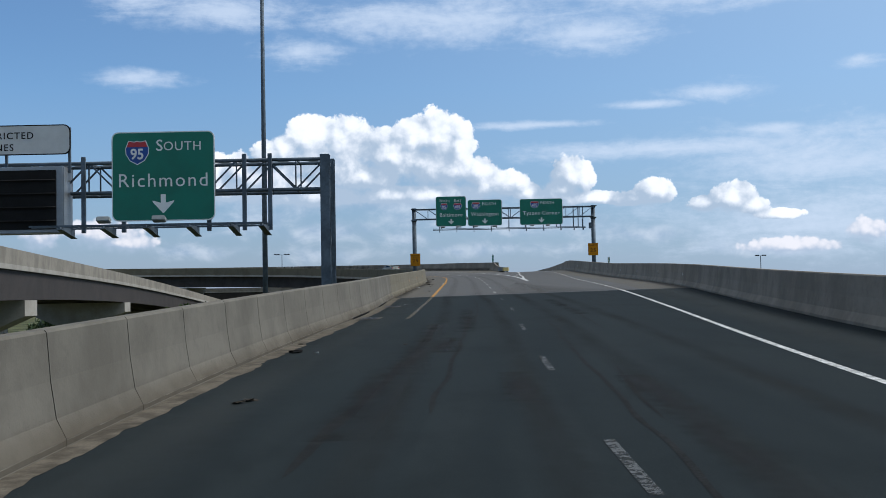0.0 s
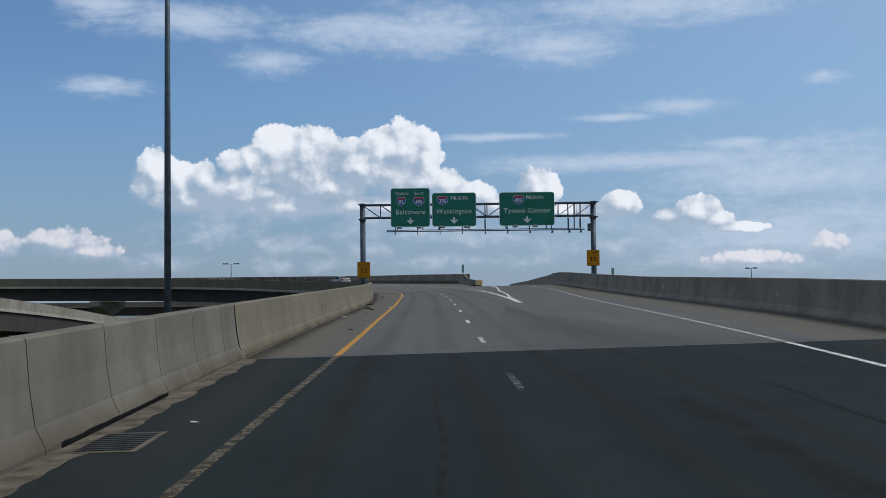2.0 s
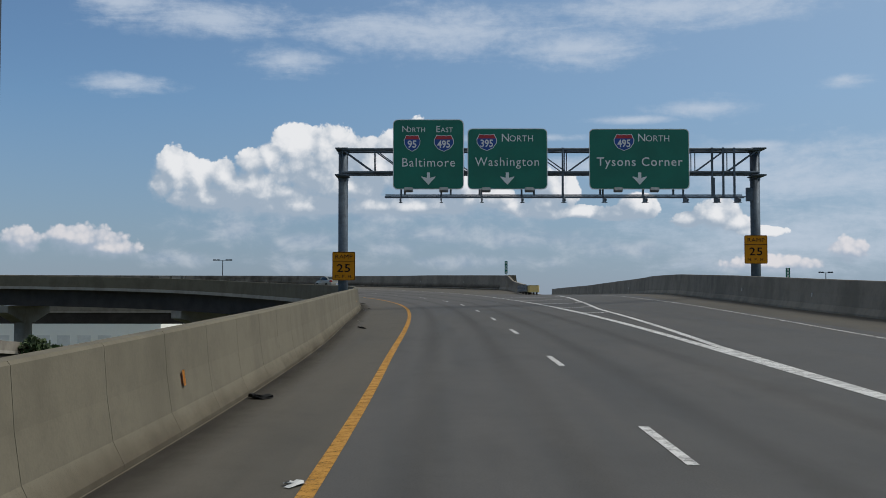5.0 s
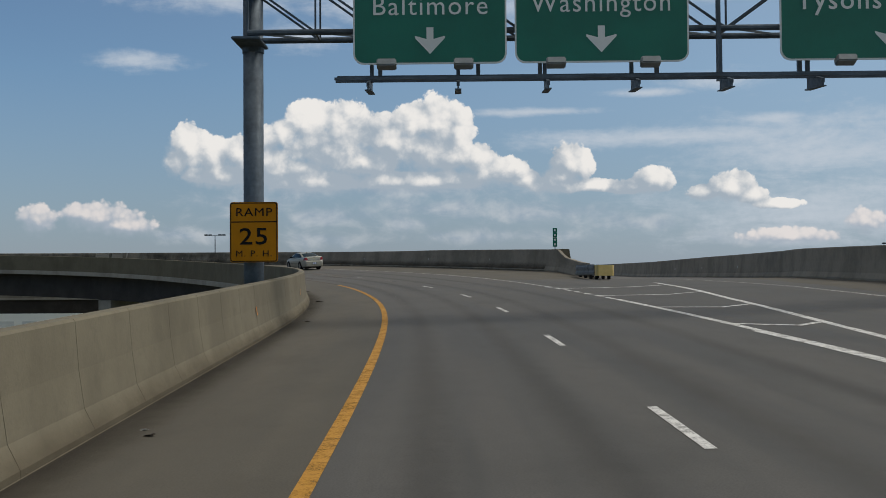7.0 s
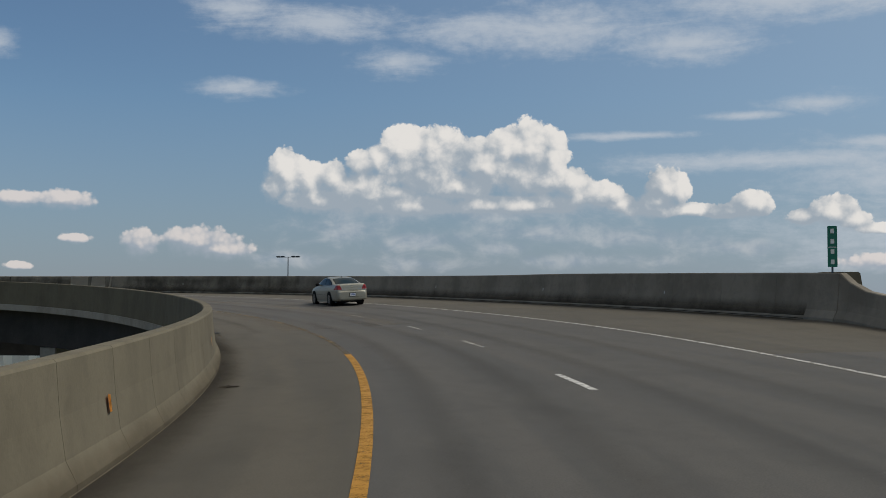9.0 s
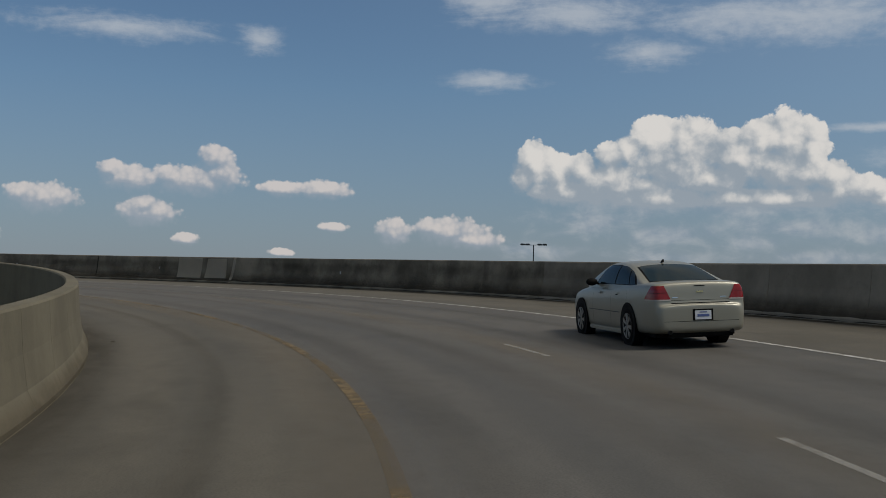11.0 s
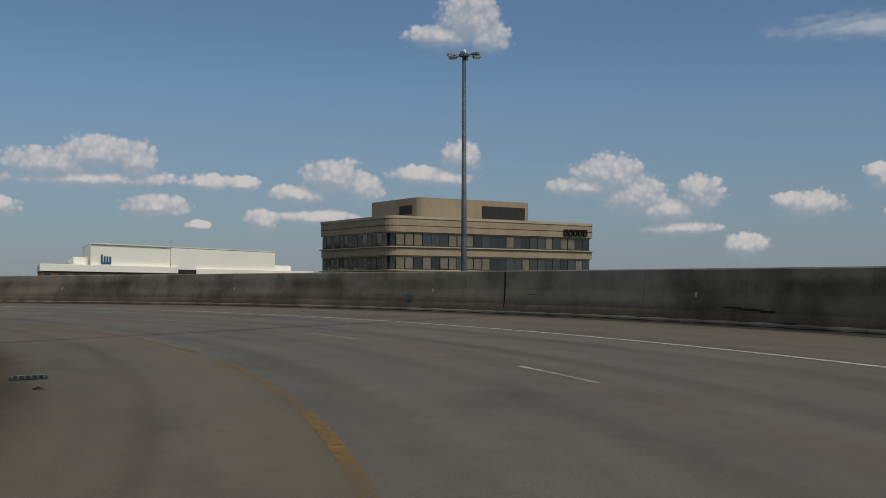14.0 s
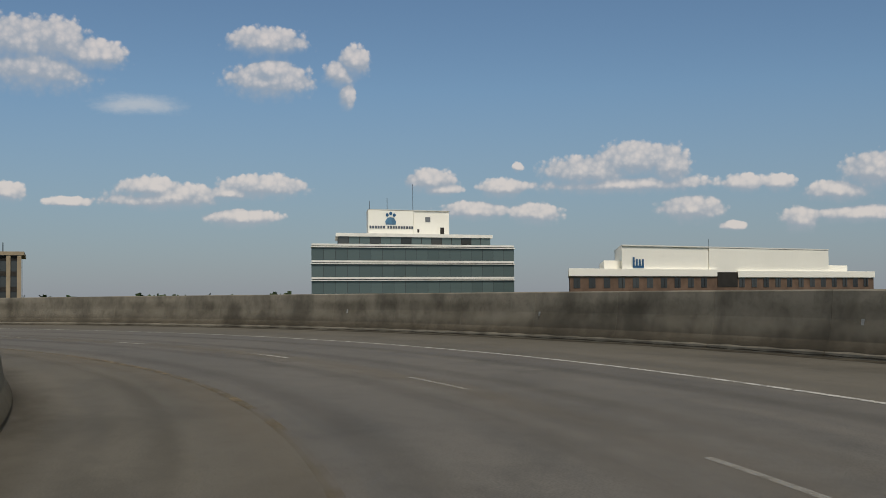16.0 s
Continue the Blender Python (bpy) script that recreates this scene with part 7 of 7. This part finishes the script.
face_patch("open_joint", "L", JOINT - 0.02, JOINT + 0.07, 0.02, 1.2, M_BLACK, "dark open joint in the light parapet", "joint", kind="structure", lean=-0.05)
for a, b, c, d in ((83.40 + (p - 83.40) * 0.6, 83.40 + (q - 83.40) * 0.6, 0.58 + (r - 0.58) * 0.7, 0.58 + (u - 0.58) * 0.7) for p, q, r, u in ((83.25, 83.34, 0.44, 0.74), (83.30, 83.55, 0.66, 0.70), (83.6, 83.85, 0.60, 0.64), (83.55, 83.62, 0.42, 0.54), (83.3, 83.5, 0.52, 0.55))):
    face_patch("scrawl_bar", "L", a, b, c, d, M_BLACK, "black sprayed scrawl on the parapet", "graffiti")
# drain slots and gratings at the foot of the approach parapet
for s0, s1 in ((38.4, 43.6), (48.6, 54.0)):
    # no opening is cut: a black skin gives the shade inside the slot
    bm = bmesh.new()
    skin(bm, [[at(s0 + (s1 - s0) * i / 30, LB(s0 + (s1 - s0) * i / 30) - d * f + 0.005, h * f) for i in range(31) for f in (min(0.9, 0.66 + 0.4 * abs(noise.noise((i * 0.37, s0, 2.0)))),)] for d, h in ((0.0, 0.0), (0.0, 0.08), (0.11, 0.30))])
    bmesh.ops.solidify(bm, geom=bm.faces[:], thickness=0.003)
    tagged(part("drain_slot", bm, M_BLACK), "drain slot at the parapet's foot, its inner shade drawn black", "drain", "drain slots", "structure")
    g = thing("drain_grate", "dark steel gully grating set in concrete", "drain grating", "drain gratings")
    sur = ribbon("surround", s0 - 0.4, s0 + 1.15, between(LB, 0.16), between(LB, 0.9), 0.008, M_SAND, 0.6, 1, g)
    # black ribbon in place of the shaded pit below the bars
    pit = ribbon("pit", s0 - 0.3, s0 + 1.05, between(LB, 0.22), between(LB, 0.82), 0.012, M_BLACK, 0.6, 1, g)
    for k in range(9):
        q = s0 - 0.28 + k * 0.155
        ribbon("grate_bar", q, q + 0.05, between(LB, 0.22), between(LB, 0.82), 0.018, M_DARK_STEEL, 0.05, 1, g)


for s0 in (206.4, 263.4):
    g = thing("drain_grate", "dark steel gully grating in the curved shoulder", "drain grating", "drain gratings")
    # the pit's shade is a black ribbon here too
    ribbon("pit", s0, s0 + 0.55, between(LB, 0.12), between(LB, 0.62), 0.007, M_BLACK, 0.3, 1, g)
    ribbon("rim", s0 - 0.05, s0, between(LB, 0.1), between(LB, 0.64), 0.012, M_DARK_STEEL, 0.3, 1, g)
    ribbon("rim", s0 + 0.55, s0 + 0.6, between(LB, 0.1), between(LB, 0.64), 0.012, M_CONCRETE, 0.3, 1, g)
    for k in range(6):
        q = 0.14 + k * 0.085
        ribbon("grate_bar", s0, s0 + 0.55, between(LB, q), between(LB, q + 0.03), 0.014, M_DARK_STEEL, 0.3, 1, g)
# spalled cracks in the stained parapet
for s0, s1, h0, h1 in ((266.85, 267.3, 0.37, 0.40), (266.3, 266.9, 0.34, 0.375), (265.95, 266.35, 0.30, 0.35), (265.35, 265.7, 0.10, 0.13), (273.5, 273.7, 0.57, 0.585), (253.95, 254.4, 0.17, 0.20), (253.6, 254.0, 0.14, 0.165), (253.2, 253.65, 0.10, 0.13), (279.6, 280.1, 0.5, 0.51), (276.7, 277.4, 0.42, 0.43)):
    face_patch("spall_crack", "R", s0 - 0.15, s1 - 0.15, h0, h1, M_BLACK, "black spalled crack in the parapet", "crack", "parapet cracks", "structure", lift=0.004, lean=0.6)


# litter and shreds on the shoulder
def litter(s, o, size, mat, label, seed, flat=0.25):
    r = random.Random(seed)
    bm = bmesh.new()
    for k in range(3):
        m = Matrix.Translation((r.uniform(-size, size) * 0.5, r.uniform(-size, size) * 0.5, size * flat * 0.4)) @ Euler((r.uniform(-0.3, 0.3), r.uniform(-0.3, 0.3), r.uniform(0, 6))).to_matrix().to_4x4()
        box(bm, (size * r.uniform(0.5, 1.1), size * r.uniform(0.2, 0.5), size * flat * r.uniform(0.4, 1.0)), m, size * 0.03)
    for v in bm.verts:
        v.co += Vector((r.uniform(-1, 1), r.uniform(-1, 1), 0)) * size * 0.08
        v.co.z = max(v.co.z, 0.0)
    ob = part("litter", bm, mat)
    ob.matrix_world = Matrix.Translation(at(s, o, 0.004)) @ Matrix.Rotation(r.uniform(0, 6), 4, "Z")
    return tagged(ob, label, "litter", "shoulder litter")


for k, (s, o, size, kind) in enumerate(((99.5, -2.5, 0.36, "t"), (96.9, -2.18, 0.26, "t"), (131.4, -2.65, 0.34, "t"), (108.0, -2.7, 0.35, "t"), (74.5, -2.14, 0.16, "s"), (88.0, -3.1, 0.3, "p"),
                                        (100.6, -1.3, 0.4, "p"), (90.5, -2.2, 0.16, "s"), (158.9, -2.87, 0.25, "d"), (172.6, -2.66, 0.4, "d"), (138.9, -3.18, 0.14, "p"), (138.5, -3.0, 0.18, "d"),
                                        (15.8, -3.3, 0.4, "d"), (24.4, -3.95, 0.35, "t"), (24.3, -3.4, 0.18, "p"), (26.9, -4.1, 0.2, "d"), (26.0, -1.65, 0.12, "s"), (50.6, -2.9, 0.16, "p"),
                                        (186.0, -2.5, 0.3, "d"), (205.0, -2.7, 0.12, "d"), (228.0, -2.3, 0.1, "d"), (262.0, -2.6, 0.15, "d"), (280.5, 8.8, 0.1, "s"), (250.0, 9.9, 0.09, "d"))):
    if s > 200 and o < 0:
        o = LB(s) + 0.5
    mat, label = {"t": (M_BLACK, "shredded black tyre rubber on the shoulder"), "s": (M_DIRT, "small dark stone on the road"), "p": (M_SIGN_WHITE, "scrap of pale paper on the shoulder"), "d": (M_DIRT, "clod of dark dirt by the parapet")}[kind]
    litter(s, o, size * (0.55 if kind == "p" else 0.75), mat, label, k + 3, 0.12 if kind in "pd" else 0.25)


# ---------------------------------------------------------------- tar, patches and cracks in the road
def smear(s0, s1, o0, o1, width, mat, label, seed, h=0.003):
    """A ragged narrow band wandering along the road."""
    r = random.Random(seed)
    ph = r.uniform(0, 50)
    def mid(s):
        return o0 + (o1 - o0) * (s - s0) / (s1 - s0) + 0.10 * noise.noise((s * 0.35, ph, 0))
    def half(s):
        f = min(1.0, (s - s0) / 1.2 + 0.1, (s1 - s) / 1.2 + 0.1)
        return width * 0.3 * f * (0.75 + 0.9 * abs(noise.noise((s * 1.1, ph, 5))))
    return tagged(ribbon("tar_seam", s0, s1, lambda s: mid(s) - half(s), lambda s: mid(s) + half(s), h, mat, 0.4), label, "road crack", "tar seams", "structure")


M_TAR = material("old_tar", (0.0135, 0.0145, 0.0145), 0.92, 0.0, 0.35, 2.0, 30.0, 0.2, spec=0.08)
for k, (s0, s1, o0, o1, w) in enumerate(((6, 34, 1.75, 2.05, 0.13), (13, 20, 2.05, 2.3, 0.10), (14, 44, -0.6, -0.15, 0.16), (20, 34, -1.3, -1.2, 0.35), (34, 56, -0.1, 0.25, 0.12), (30, 50, 3.2, 3.6, 0.12), (10, 22, -1.7, -1.4, 0.25), (24, 27, -0.9, -0.6, 0.5), (40, 54, 5.0, 5.2, 0.12))):
    smear(s0, s1, o0, o1, w, M_TAR, "dark tar seam in the asphalt", k + 20)

# ---------------------------------------------------------------- trees
def leaf_crown(bm, centre, radius, count, leaf, rng, squash=0.8):
    for _ in range(count):
        d = Vector((rng.gauss(0, 1), rng.gauss(0, 1), rng.gauss(0, 1))).normalized() * radius * rng.random() ** 0.45
        p = centre + Vector((d.x, d.y, d.z * squash))
        q = Euler((rng.uniform(0, 6), rng.uniform(0, 6), rng.uniform(0, 6))).to_matrix()
        k = leaf * rng.uniform(0.6, 1.3)
        vs = [bm.verts.new(p + q @ Vector(c) * k) for c in ((-0.5, -0.3, 0), (0.5, -0.35, 0.1), (0.6, 0.3, 0), (-0.4, 0.4, -0.1))]
        bm.faces.new(vs)


def tree(x, y, z0, h, r, seed, label):
    rng = random.Random(seed)
    ob = thing("tree", label, "tree", "trees below the ramps")
    bm = bmesh.new()
    tube(bm, (x, y, z0 - 0.3), (x + 0.1, y, z0 + h * 0.55), 0.06 * r + 0.08, 0.05 * r, 9)
    tips = []
    for k in range(9):
        a = rng.uniform(0, 6.28)
        base = Vector((x + 0.05, y, z0 + h * rng.uniform(0.25, 0.55)))
        tip = Vector((x + r * 0.75 * math.cos(a) * rng.uniform(0.4, 1), y + r * 0.75 * math.sin(a) * rng.uniform(0.4, 1), z0 + h * rng.uniform(0.5, 0.92)))
        tube(bm, base, tip, 0.07, 0.02, 6)
        tips.append(tip)
    part("trunk", bm, M_BARK, ob)
    bm = bmesh.new()
    for tip in tips:
        leaf_crown(bm, tip, r * rng.uniform(0.35, 0.55), 150, 0.34, rng)
    part("crown", bm, M_LEAF, ob)


for k, (x, y, h, r) in enumerate(((-42.5, 133, 8.6, 2.8), (-47.0, 131, 7.8, 2.4), (-50.5, 136, 8.0, 2.6), (-39.8, 141, 7.4, 2.0), (-29.0, 172, 9.2, 1.8), (-38.0, 196, 9.0, 2.0), (-33.5, 185, 8.4, 1.7), (-26.5, 150, 7.5, 1.5), (-20.0, 82, 9.0, 2.6), (-17.5, 90, 8.6, 2.3), (-22.5, 97, 8.8, 2.5))):
    tree(x, y, GROUND, h, r, k + 5, "dark green broadleaf tree below the ramps")


def far_woods():
    rng = random.Random(8)
    bm = bmesh.new()
    for k in range(900):
        yaw = radians(rng.uniform(-70, 190))
        d = rng.uniform(620, 1250)
        tall = 15.5 if 1.3 < yaw < 2.6 else 9.0
        h = tall * rng.uniform(0.7, 1.0) * (0.75 + 0.25 * d / 900)
        r = rng.uniform(5, 11)
        c = Vector((-20 - d * math.sin(yaw), 150 + d * math.cos(yaw), GROUND + h - r * 0.5))
        leaf_crown(bm, c, r, 22, 4.5, rng, 0.6)
    tagged(part("far_woods", bm, M_LEAF), "line of distant dark woods on the horizon", "woods", kind="stuff")


far_woods()
